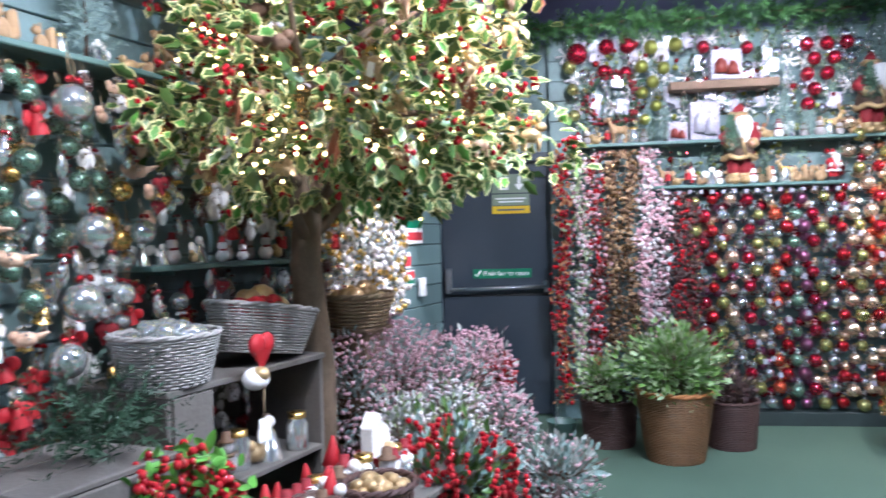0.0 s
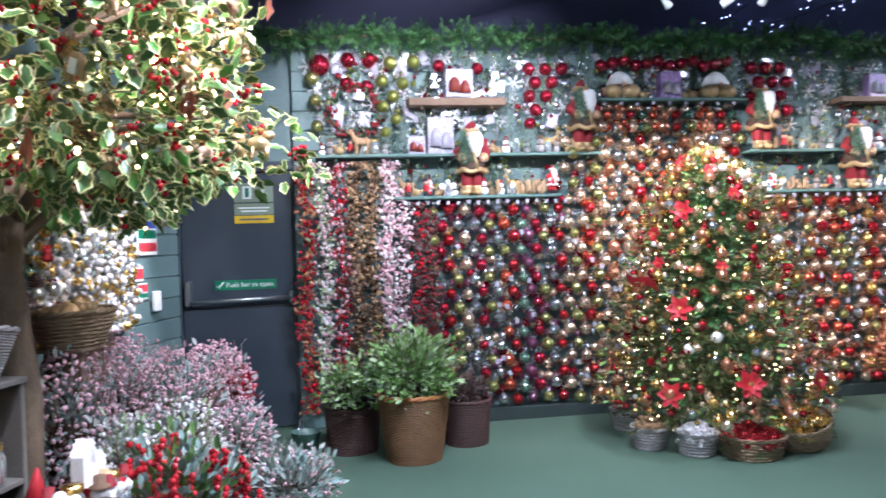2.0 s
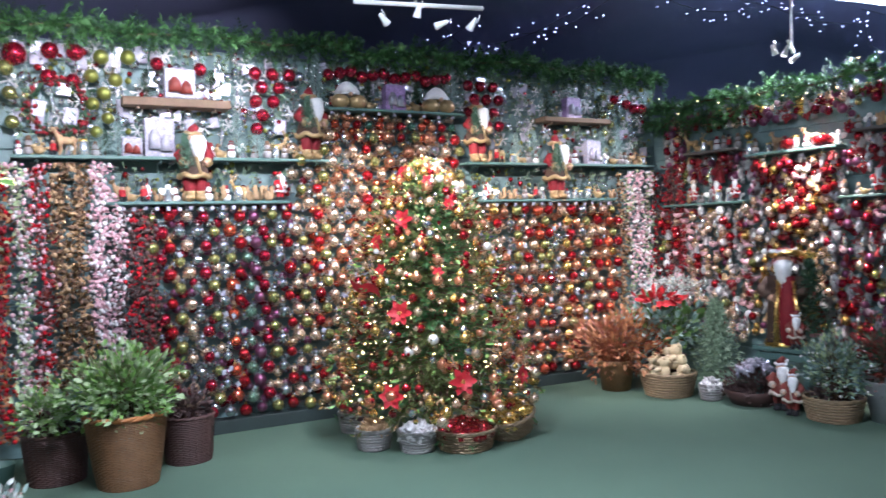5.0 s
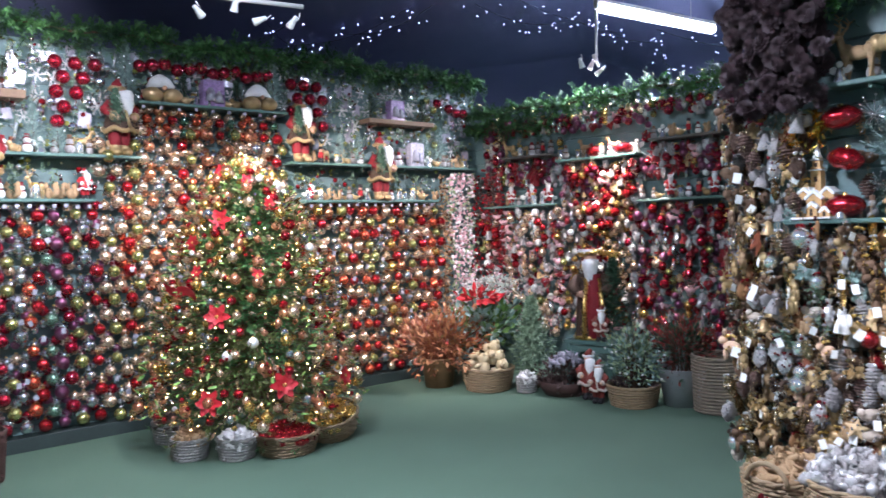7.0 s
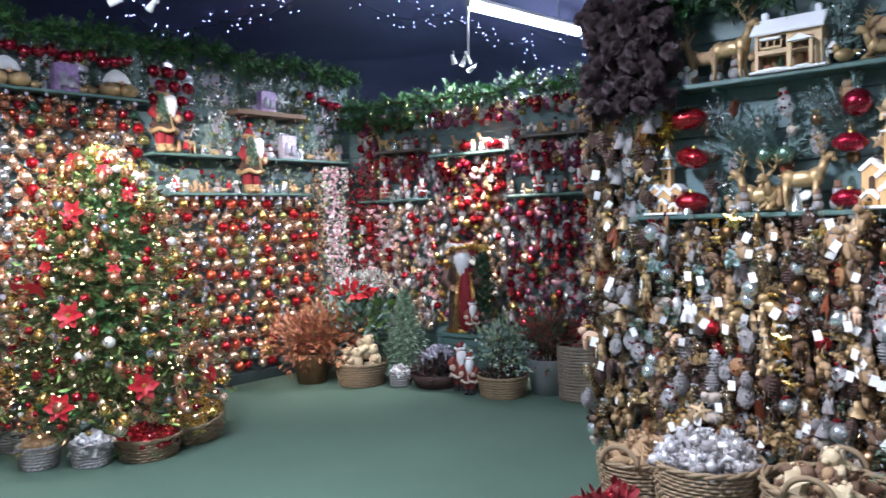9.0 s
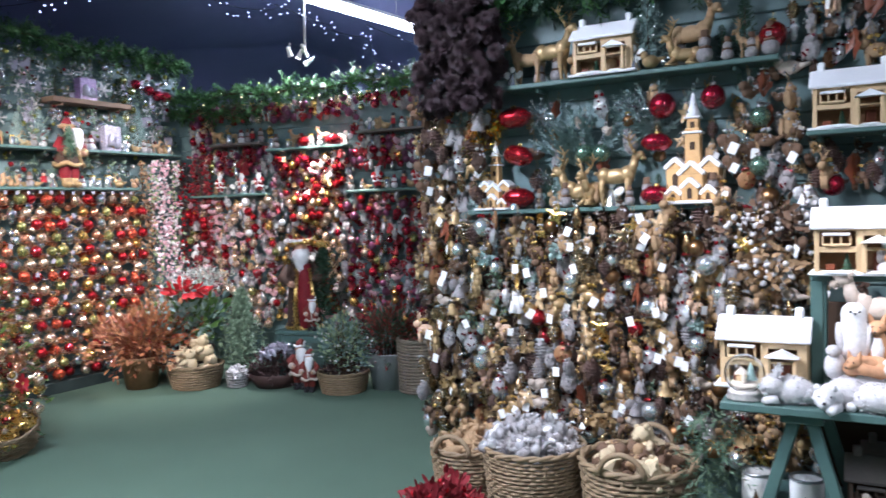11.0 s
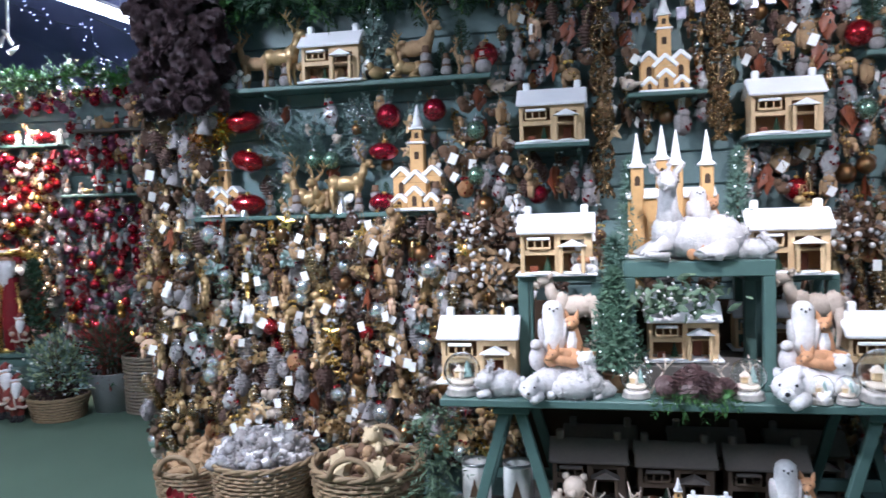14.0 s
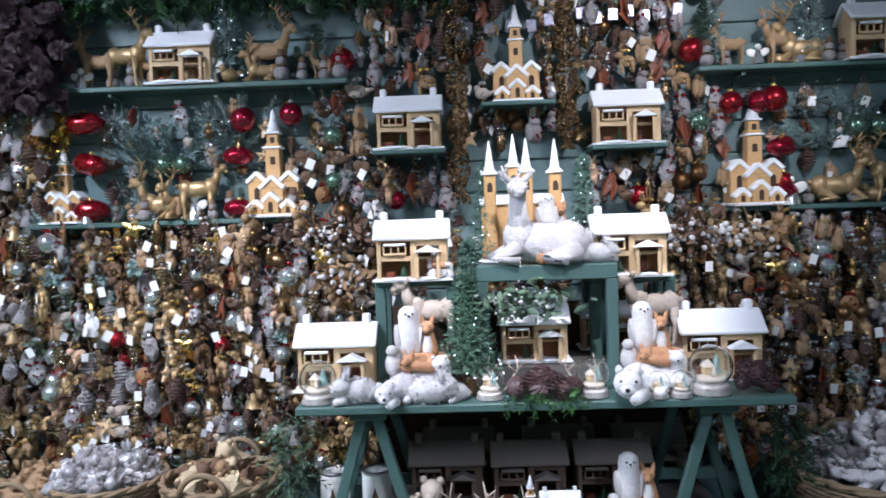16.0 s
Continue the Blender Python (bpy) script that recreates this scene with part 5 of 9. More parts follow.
def hung_decorations(at, s0, s1, z0, z1, n, seed, kinds):
    """Loose clear-film packets and silvered drops hung high on the wall."""
    rng = random.Random(seed)
    for k in range(n):
        kinds[rng.randrange(len(kinds))].at(at(rng.uniform(s0, s1), 0.06, rng.uniform(z0, z1), rng.uniform(-20, 20), rng.uniform(-12, 12)), rng.uniform(0.8, 1.3))


def drop_kind(name, label, mats, build):
    def make(m):
        ob = thing(name, m, label, "hanging ornament", "ornaments hung high on the walls")
        s = Shape()
        build(s)
        part("body", s, mats[0], ob)
        part("hook", Shape().tube([(0, 0, 0.05), (0, 0, 0.09), (0, 0.05, 0.095)], 0.0015, 4), "steel", ob)
        return ob

    return Kind(make)


def d_icicle(s):
    s.lathe([(0.001, -0.09), (0.008, -0.05), (0.014, 0.0), (0.01, 0.05), (0.001, 0.055)], 8)


def d_packet(s):
    s.box((0, 0, 0), (0.075, 0.018, 0.095), bevel=0.008)


def d_snowflake(s):
    for k in range(3):
        a = k * math.pi / 3
        d = Vector((math.cos(a), 0, math.sin(a)))
        s.tube([d * -0.06, d * 0.06], 0.004, 4)
        for e in (-1, 1):
            for f in (0.03, 0.045):
                q = Vector((math.cos(a + 0.9), 0, math.sin(a + 0.9)))
                s.tube([d * e * f, d * e * f + q * 0.018 * e], 0.003, 4)


PACKET = drop_kind("film_packet", "clear film packet with white card hanging on a peg", ["vinyl"], d_packet)
ICICLE = drop_kind("icicle_ornament", "silvered glass icicle ornament", ["mercury"], d_icicle)
SILVER_DROP = drop_kind("silver_ball_ornament", "small silvered ball ornament high on the wall", ["ball_silver"], lambda s: s.ball((0, 0, 0.01), 0.036, 12, 8))
FLAKE = drop_kind("snowflake_ornament", "white glitter snowflake ornament", ["white_berry"], d_snowflake)
hung_decorations(A, 0.1, 1.0, 2.3, 2.92, 70, 1, [PACKET, PACKET, ICICLE, FLAKE, ICICLE, SILVER_DROP])
hung_decorations(A, 1.0, 2.4, 2.3, 2.92, 90, 2, [PACKET, SILVER_DROP, FLAKE, ICICLE, SILVER_DROP])
hung_decorations(A, 2.4, 3.8, 2.62, 2.92, 30, 3, [FLAKE, ICICLE, PACKET])
hung_decorations(A, 3.8, 5.9, 2.25, 2.9, 120, 4, [PACKET, FLAKE, ICICLE, SILVER_DROP])


def frosted_clutter(at, s0, s1, z0, z1, n, seed, label):
    """Silver twigs, glitter leaves and small drops that fill the wall between the larger decorations."""
    rng = random.Random(seed)
    q, leaf = Shape(), leaf_shape(0.05, 0.02)
    for k in range(n):
        p = at(rng.uniform(s0, s1), rng.uniform(0.03, 0.09), rng.uniform(z0, z1)).translation
        pick = rng.random()
        if pick < 0.4:
            d = unit(rng)
            for j in range(6):
                q.add(leaf, turned(p + unit(rng) * 0.03, (d + unit(rng) * 0.8).normalized(), rng.uniform(-2, 2), rng.uniform(0.5, 1.1)), rng.choice((0, 1, 1, 4)))
        elif pick < 0.75:
            q.ball(p, rng.uniform(0.01, 0.026), 9, 7, None, rng.choice((2, 2, 3, 5)))
        else:
            sprig(q, p, Vector((rng.uniform(-1, 1), 0, rng.uniform(-1, 1))), 0.09, rng, 18, 0.03, 0.006, 1)
    thing("frosted_decorations", ROOT, label, "wall decorations", "", "stuff", q, ["glitter_silver", "grey_fir", "mercury", "ball_olive", "glitter_gold", "ball_red"])


for s0, s1, z0, z1, n, seed in ((0.15, 2.4, 2.18, 2.96, 520, 31), (3.8, 6.0, 2.18, 2.96, 560, 32), (2.4, 3.8, 2.62, 2.96, 160, 33), (0.8, 2.2, 1.84, 2.08, 120, 34), (3.85, 5.5, 1.84, 2.08, 140, 35)):
    frosted_clutter(A, s0, s1, z0, z1, n, seed, "frosted twigs, silver drops and glitter leaves covering the upper wall")

# ---- the decorated tree by the west wall ----
def christmas_tree():
    at = Matrix.Translation((-5.3, 2.36, 0))
    ob = thing("christmas_tree", at, "lush green fir with red poinsettias, baubles and warm lights", "christmas tree")
    rng = random.Random(21)
    h, r = 2.05, 0.78
    part("trunk", Shape().tube([(0, 0, 0), (0, 0, 1.0), (0, 0, h * 0.98)], [0.035, 0.025, 0.006], 8), "bark", ob)
    limbs, s = Shape(), Shape()
    tips = []
    for k in range(420):
        f = ((k + 0.5) / 420) ** 0.9
        a = k * 2.39996
        z = 0.2 + (h - 0.25) * f
        rr = (r * (1 - f) ** 0.5 + 0.05) * (0.82 + 0.36 * noise.noise(Vector((math.cos(a) * 2, math.sin(a) * 2, z * 3))) + rng.uniform(-0.06, 0.08))
        rr *= 1.0 if f < 0.82 else 1.0 - 2.6 * (f - 0.82)
        d = Vector((math.cos(a), math.sin(a), -0.12 + 0.5 * f))
        start = Vector((0, 0, z))
        end = start + d * rr - Vector((0, 0, 0.06 * (1 - f)))
        limbs.tube([start, start.lerp(end, 0.5) + Vector((0, 0, 0.02)), end], [0.008, 0.006, 0.003], 4)
        tips.append((end, d, f))
        slot = 0 if rng.random() < 0.55 else 1
        sprig(s, start.lerp(end, 0.25), end - start, rr * 0.75, rng, 46, 0.06, 0.011, slot)
        for b in (-1, 1):
            q = Vector((-d.y, d.x, 0.15)) * b + d * 0.9
            sprig(s, start.lerp(end, 0.55), q, rr * 0.3 + 0.05, rng, 18, 0.05, 0.009, slot)
    sprig(s, (0, 0, h - 0.12), (0, 0, 1), 0.14, rng, 26, 0.05, 0.008)
    part("branchwork", limbs, "twig", ob, kind="stuff")
    part("needles", s, ["fir", "needle"], ob, kind="stuff")
    # lights
    led = Shape()
    for k in range(330):
        end, d, f = tips[rng.randrange(len(tips))]
        if end.z < 0.22:
            continue
        p = end * rng.uniform(0.75, 0.97) + unit(rng) * 0.04
        p.z = end.z + rng.uniform(-0.08, 0.08)
        led.ball(p, 0.0055, 6, 4)
    part("light_chain", led, "warm_led", ob, "warm white fairy lights", kind="stuff")
    # flowers, baubles and ribbons on the side that faces the room
    petal = leaf_shape(0.13, 0.07, 0, 0.15)
    flower = Shape()
    for k in range(6):
        flower.add(petal, turned((0, 0, 0), (math.cos(k * 1.047), math.sin(k * 1.047), 0.12)))
    for k in range(6):
        flower.add(petal, turned((0, 0, 0.012), (math.cos(k * 1.047 + 0.5), math.sin(k * 1.047 + 0.5), 0.35), 0, 0.7))
    flower_me = flower.mesh("poinsettia", "bright_red")
    heart = Shape()
    for k in range(7):
        heart.ball((0.012 * math.cos(k), 0.012 * math.sin(k), 0.02), 0.008, 6, 4)
    heart_me = heart.mesh("flower_centre", "gold")

    def on_tree(a, z, out=1.0):
        f = min(1.0, (z - 0.2) / (h - 0.25))
        rr = (r * (1 - f) ** 0.5 + 0.05) * out
        d = Vector((math.cos(a), math.sin(a), 0.25)).normalized()
        return Vector((rr * math.cos(a), rr * math.sin(a), z)), d

    face = math.atan2(-2.1, 5.3)
    for a, z, sc in ((-0.76, 1.59, 0.95), (-0.67, 0.96, 1.05), (-0.7, 0.43, 1.05), (-0.1, 0.51, 1.1), (0.56, 0.49, 0.85), (-1.2, 1.93, 0.8), (-1.14, 1.44, 0.75), (0.07, 1.69, 0.6), (-0.97, 1.25, 0.55), (-0.3, 1.86, 0.6), (-0.25, 1.22, 0.5)):
        p, d = on_tree(a, z, 1.02)
        m = Matrix.Translation(p) @ d.to_track_quat("Z", "Y").to_matrix().to_4x4() @ Matrix.Scale(sc * 0.68, 4)
        fl = part("poinsettia", flower_me, None, ob, "scarlet fabric poinsettia", m)
        part("flower_centre", heart_me, None, fl)
    balls = {c: Shape().ball((0, 0, 0), 0.04, 16, 10).lathe([(0.009, 0.038), (0.009, 0.048), (0.001, 0.05)], 6, None, 1).mesh("tree_bauble", ["ball_" + c, "gold"]) for c in ("gold", "champagne", "copper", "silver", "red", "white")}
    keys = list(balls)
    extra = Shape()
    for k in range(620):
        a, z = face + rng.uniform(-1.5, 1.5), 0.25 + 1.78 * rng.random() ** 1.1
        p, d = on_tree(a, z, rng.uniform(0.82, 1.03))
        pick = rng.choices(range(6), (3.8, 3.2, 2.8, 1.2, 2.6, 0.25))[0]
        if k < 290:
            part("tree_bauble", balls[keys[pick]], None, ob, m=Matrix.Translation(p) @ Matrix.Scale(rng.uniform(0.55, 1.05), 4))
        else:
            extra.ball(p, rng.uniform(0.01, 0.022), 9, 7, None, pick)
    part("small_ornament_chain", extra, ["ball_" + c for c in keys], ob, "small gold, champagne and red balls", kind="stuff")
    leafy = [leaf_shape(0.06, 0.02)]
    pale = Shape()
    for k in range(1250):
        p, d = on_tree(face + rng.uniform(-1.6, 1.6), 0.25 + 1.6 * rng.random(), 0.98)
        pale.add(leafy[0], turned(p, (d + unit(rng) * 0.8).normalized(), rng.uniform(-1, 1), rng.uniform(0.6, 1.2)), rng.randrange(3))
    part("leaf_pick_foliage", pale, ["box_leaf", "glitter_gold", "ball_champagne"], ob, "green, gold and champagne leaf picks", kind="stuff")
    for da, z, tilt in ((0.8, 1.12, -0.2),):
        p, d = on_tree(face - da, z, 1.0)
        pts = [p + Vector((-d.y, d.x, 0)) * x + Vector((0, 0, tilt * x + 0.02 * math.sin(20 * x))) for x in [(-0.16 + 0.04 * i) for i in range(9)]]
        rb = Shape()
        for q0, q1 in zip(pts, pts[1:]):
            rb.put([q0 + Vector((0, 0, -0.03)), q1 + Vector((0, 0, -0.03)), q1 + d * 0.02 + Vector((0, 0, 0.03)), q0 + d * 0.02 + Vector((0, 0, 0.03))], [(0, 1, 2, 3)])
        part("ribbon", rb, "bright_red", ob, "scarlet velvet ribbon")


christmas_tree()


# ---- plants in pots ----
def box_leaf_plant():
    basket("basket_planter", Matrix.Translation((-5.07, 0.24, 0)), "brown woven wicker planter basket with orange rim", 0.17, 0.238, 0.44, "wicker", 44, 30, 0, 1.0, 0.016, "planters on the floor", "orange_wicker")
    rng = random.Random(31)
    ob = thing("box_plant", Matrix.Translation((-5.07, 0.24, 0.36)), "bushy artificial box plant with pale-edged leaves in a wicker planter", "potted plant", "potted plants on the floor")
    part("soil", Shape().lathe([(0.001, 0.02), (0.215, 0.0), (0.215, -0.03)], 20), "twig", ob)
    part("stem_work", stems_shape(40, 0.42, 0.5, rng, 0.12), "twig", ob, kind="stuff")
    leaf = leaf_shape(0.044, 0.025, 0, 0.3)
    pale = leaf_shape(0.044, 0.025, 0, 0.3, 1)
    part("foliage", bush_shape(2700, 0.39, 0.37, 0.27, (0, 0, 0.24), rng, [leaf, pale, leaf, pale, leaf], 1, 0.25, 0.35), ["box_leaf", "pale_leaf"], ob, kind="stuff")
    small = bush_shape(420, 0.2, 0.2, 0.18, (-0.12, -0.45, 0.12), rng, [leaf, pale], 1, 0.3, 0.6)
    part("side_growth", small, ["box_leaf", "pale_leaf"], ob, kind="stuff")


box_leaf_plant()
for x, y, r in ((-5.36, -0.18, 0.19), (-5.42, 0.62, 0.17)):
    basket("basket_planter", Matrix.Translation((x, y, 0)), "dark brown woven planter basket", r * 0.85, r, 0.31, "dark_wicker", 26, 24, 0, 1.0, 0.012, "planters on the floor")
    rng = random.Random(int(r * 100))
    fl = thing("dried_bouquet", Matrix.Translation((x, y, 0.26)), "dusky dried flower heads in a dark planter basket", "dried flowers", "dried flowers")
    part("stem_work", stems_shape(20, r, 0.2, rng, 0.08), "twig", fl, kind="stuff")
    part("bloom", bush_shape(420, r * 1.0, r * 1.0, 0.14, (0, 0, 0.12), rng, leaf_shape(0.035, 0.02), 1, 0.3, 0.8), "heather", fl, kind="stuff")
ft = thing("tin_tub", Matrix.Translation((-5.3, -0.5, 0)), "small green tin tub with wire handle on the floor", "tub")
part("body", Shape().lathe([(0.001, 0.01), (0.08, 0.0), (0.1, 0.16), (0.106, 0.165), (0.096, 0.16), (0.08, 0.03)], 20), "green_paint", ft)
part("handle", Shape().tube([(0.1 * math.cos(a), -0.03, 0.15 + 0.1 * math.sin(a)) for a in [math.pi * k / 10 for k in range(11)]], 0.004, 5), "steel", ft)


def round_piece(material_slot, r):
    return lambda rng: Shape().ball((0, 0, 0), r * rng.uniform(0.7, 1.15), 10, 7)


def cookie(rng):
    k = rng.random()
    s = Shape()
    if k < 0.5:
        return s.ball((0, 0, 0), (0.035, 0.03, 0.02), 9, 6)
    return s.add(star_shape(0.045, 0.014), ROOT)


def star_shape(r, t, n=5, q=0.45):
    pts = []
    for k in range(2 * n):
        a, rr = math.pi * k / n + math.pi / 2, r if k % 2 == 0 else r * q
        pts.append((rr * math.cos(a), rr * math.sin(a)))
    m = len(pts)
    verts = [(x, -t / 2, z) for x, z in pts] + [(x, t / 2, z) for x, z in pts] + [(0, -t, 0), (0, t, 0)]
    faces = [(k, (k + 1) % m, m + (k + 1) % m, m + k) for k in range(m)]
    faces += [(2 * m, (k + 1) % m, k) for k in range(m)] + [(2 * m + 1, m + k, m + (k + 1) % m) for k in range(m)]
    return Shape().put(verts, faces, 0, True)


# baskets of ornaments under the tree
for x, y, r, h, wk, label, mats, piece, n in (
    (-5.08, 1.83, 0.125, 0.14, "grey_willow", "small grey willow basket on the floor", "tan", cookie, 60),
    (-4.88, 2.08, 0.13, 0.14, "grey_willow", "small whitewashed willow basket on the floor", "white_berry", cookie, 60),
    (-4.79, 2.40, 0.215, 0.14, "willow", "wide shallow willow basket on the floor", "ball_red", round_piece(0, 0.032), 170),
    (-4.90, 2.80, 0.2, 0.15, "willow", "tilted shallow willow basket on the floor", "gold", cookie, 120),
    (-5.6, 1.85, 0.13, 0.15, "grey_willow", "small grey willow basket on the floor", "heather", cookie, 50),
):
    lean = pose(x, y, 0.05, 14, 12, 0) if mats == "gold" else Matrix.Translation((x, y, 0))
    basket("willow_basket", lean, label, r * 0.8, r, h, wk, 7, 18, 0, 1.0, 0.01)
    fill("basket_ornaments", lean @ Matrix.Translation((0, 0, h * 0.75)), f"heap of small ornaments in a basket, {'red glass' if mats == 'ball_red' else 'gold' if mats == 'gold' else 'mixed'}", "ornaments", mats, piece, n, r * 0.9, r * 0.9, 0.1, int(x * -100))
# ---- back corner: rust shrub, poinsettia, teddy basket, firs, tubs ----
rng = random.Random(41)
ob = thing("rust_shrub", Matrix.Translation((-5.87, 4.4, 0)), "rust-orange dried leaf shrub in a brown pot", "potted plant", "potted plants on the floor")
part("pot", Shape().lathe([(0.001, 0.01), (0.13, 0), (0.17, 0.26), (0.18, 0.28), (0.16, 0.27), (0.1, 0.22)], 22), "wicker", ob)
part("stem_work", stems_shape(60, 0.46, 0.72, rng, 0.08), "russet", ob, kind="stuff")
part("foliage", bush_shape(1250, 0.52, 0.48, 0.36, (0.05, 0, 0.43), rng, [leaf_shape(0.06, 0.028), leaf_shape(0.055, 0.024, 0, 0.25, 1)], 1, 0.15, 0.4), ["rust", "russet"], ob, kind="stuff")
ob = thing("poinsettia_plant", Matrix.Translation((-5.72, 4.86, 0)), "large poinsettia plant with red and white flower heads in a pot", "potted plant", "potted plants on the floor")
part("pot", Shape().lathe([(0.001, 0.01), (0.14, 0), (0.18, 0.3), (0.16, 0.29)], 20), "dark_wicker", ob)
part("stem_work", stems_shape(24, 0.35, 0.8, rng, 0.08), "twig", ob, kind="stuff")
part("foliage", bush_shape(800, 0.42, 0.36, 0.28, (0, 0, 0.55), rng, [leaf_shape(0.08, 0.045), leaf_shape(0.08, 0.045, 0, 0.25, 1)], 1, 0.3, 0.4), ["leaf", "frost"], ob, kind="stuff")
part("red_bloom", bush_shape(60, 0.25, 0.2, 0.06, (0.05, -0.12, 0.82), rng, leaf_shape(0.09, 0.05), 1, 0.2, 0.3), "bright_red", ob, kind="stuff")
part("white_bloom", bush_shape(620, 0.36, 0.28, 0.13, (0.03, 0.08, 0.92), rng, leaf_shape(0.028, 0.014), 1, 0.15, 0.5), "pale_frost", ob, kind="stuff")
basket("willow_basket", Matrix.Translation((-5.44, 4.65, 0)), "pale willow basket on the floor", 0.19, 0.235, 0.2, "willow", 9, 20, 0, 1.0, 0.012)


def bear_shape():
    s = Shape()
    s.ball((0, 0, 0.06), (0.06, 0.055, 0.07), 10, 8)
    s.ball((0, -0.01, 0.15), 0.048, 10, 8)
    s.ball((0, -0.055, 0.14), (0.022, 0.02, 0.018), 8, 6)
    for k in (-1, 1):
        s.ball((k * 0.036, 0, 0.192), 0.017, 8, 6)
        s.tube([(k * 0.05, -0.01, 0.1), (k * 0.08, -0.05, 0.07)], [0.022, 0.018], 7)
        s.tube([(k * 0.03, -0.02, 0.02), (k * 0.055, -0.09, 0.02)], [0.028, 0.022], 7)
    return s


def bear_kind():
    s = bear_shape()
    return Kind(lambda m: thing("teddy_bear", m, "small cream plush teddy bear in a basket", "teddy bear", "teddy bears in the basket", "", s, "teddy"))


M["teddy"] = mat("cream_plush", (0.52, 0.42, 0.27), 0.9, var=0.2, scale=30, bump=0.9)
BEAR = bear_kind()
for k, (dx, dy, z, rz, rx) in enumerate(((-0.12, -0.1, 0.15, 10, -20), (0.08, -0.12, 0.16, -20, -10), (0.14, 0.06, 0.17, 30, 5), (-0.04, 0.05, 0.22, 0, 0), (-0.15, 0.06, 0.16, 40, 20), (0.06, 0.0, 0.24, 15, -15))):
    BEAR.at(pose(-5.44 + dx, 4.65 + dy, z, rx, 0, rz - 45), 1.0 if k != 5 else 1.1)
FROST_FIR = little_tree_kind("bushy frosted fir in a pale pot on the floor", 0.8, 0.27, "grey_fir", True, False, "potted firs on the floor", 190)
FROST_FIR.at(Matrix.Translation((-5.22, 5.0, 0)))
basket("willow_basket", Matrix.Translation((-5.1, 4.82, 0)), "tiny pale willow basket on the floor", 0.075, 0.09, 0.13, "grey_willow", 6, 14, 0, 1.0, 0.008)
fill("basket_ornaments", Matrix.Translation((-5.1, 4.82, 0.1)), "white and pink ornaments in a tiny basket", "ornaments", "white_berry", cookie, 26, 0.08, 0.08, 0.08, 3)

# stool with the tall robed figure and two resin figures
st = thing("stool", Matrix.Translation((-4.72, 5.32, 0)) @ pose(0, 0, 0, 0, 0, 13), "low green painted wooden stool by the back wall", "stool")
part("seat", Shape().box((0, 0, 0.44), (0.5, 0.3, 0.035), bevel=0.006), "green_paint", st)
for x in (-0.21, 0.21):
    for y in (-0.11, 0.11):
        part("leg", Shape().box((x, y, 0.21), (0.045, 0.045, 0.42), bevel=0.005), "green_paint", st)
part("rail", Shape().box((0, -0.11, 0.38), (0.4, 0.025, 0.06), bevel=0.004), "green_paint", st)
part("rail", Shape().box((0, 0.11, 0.38), (0.4, 0.025, 0.06), bevel=0.004), "green_paint", st)


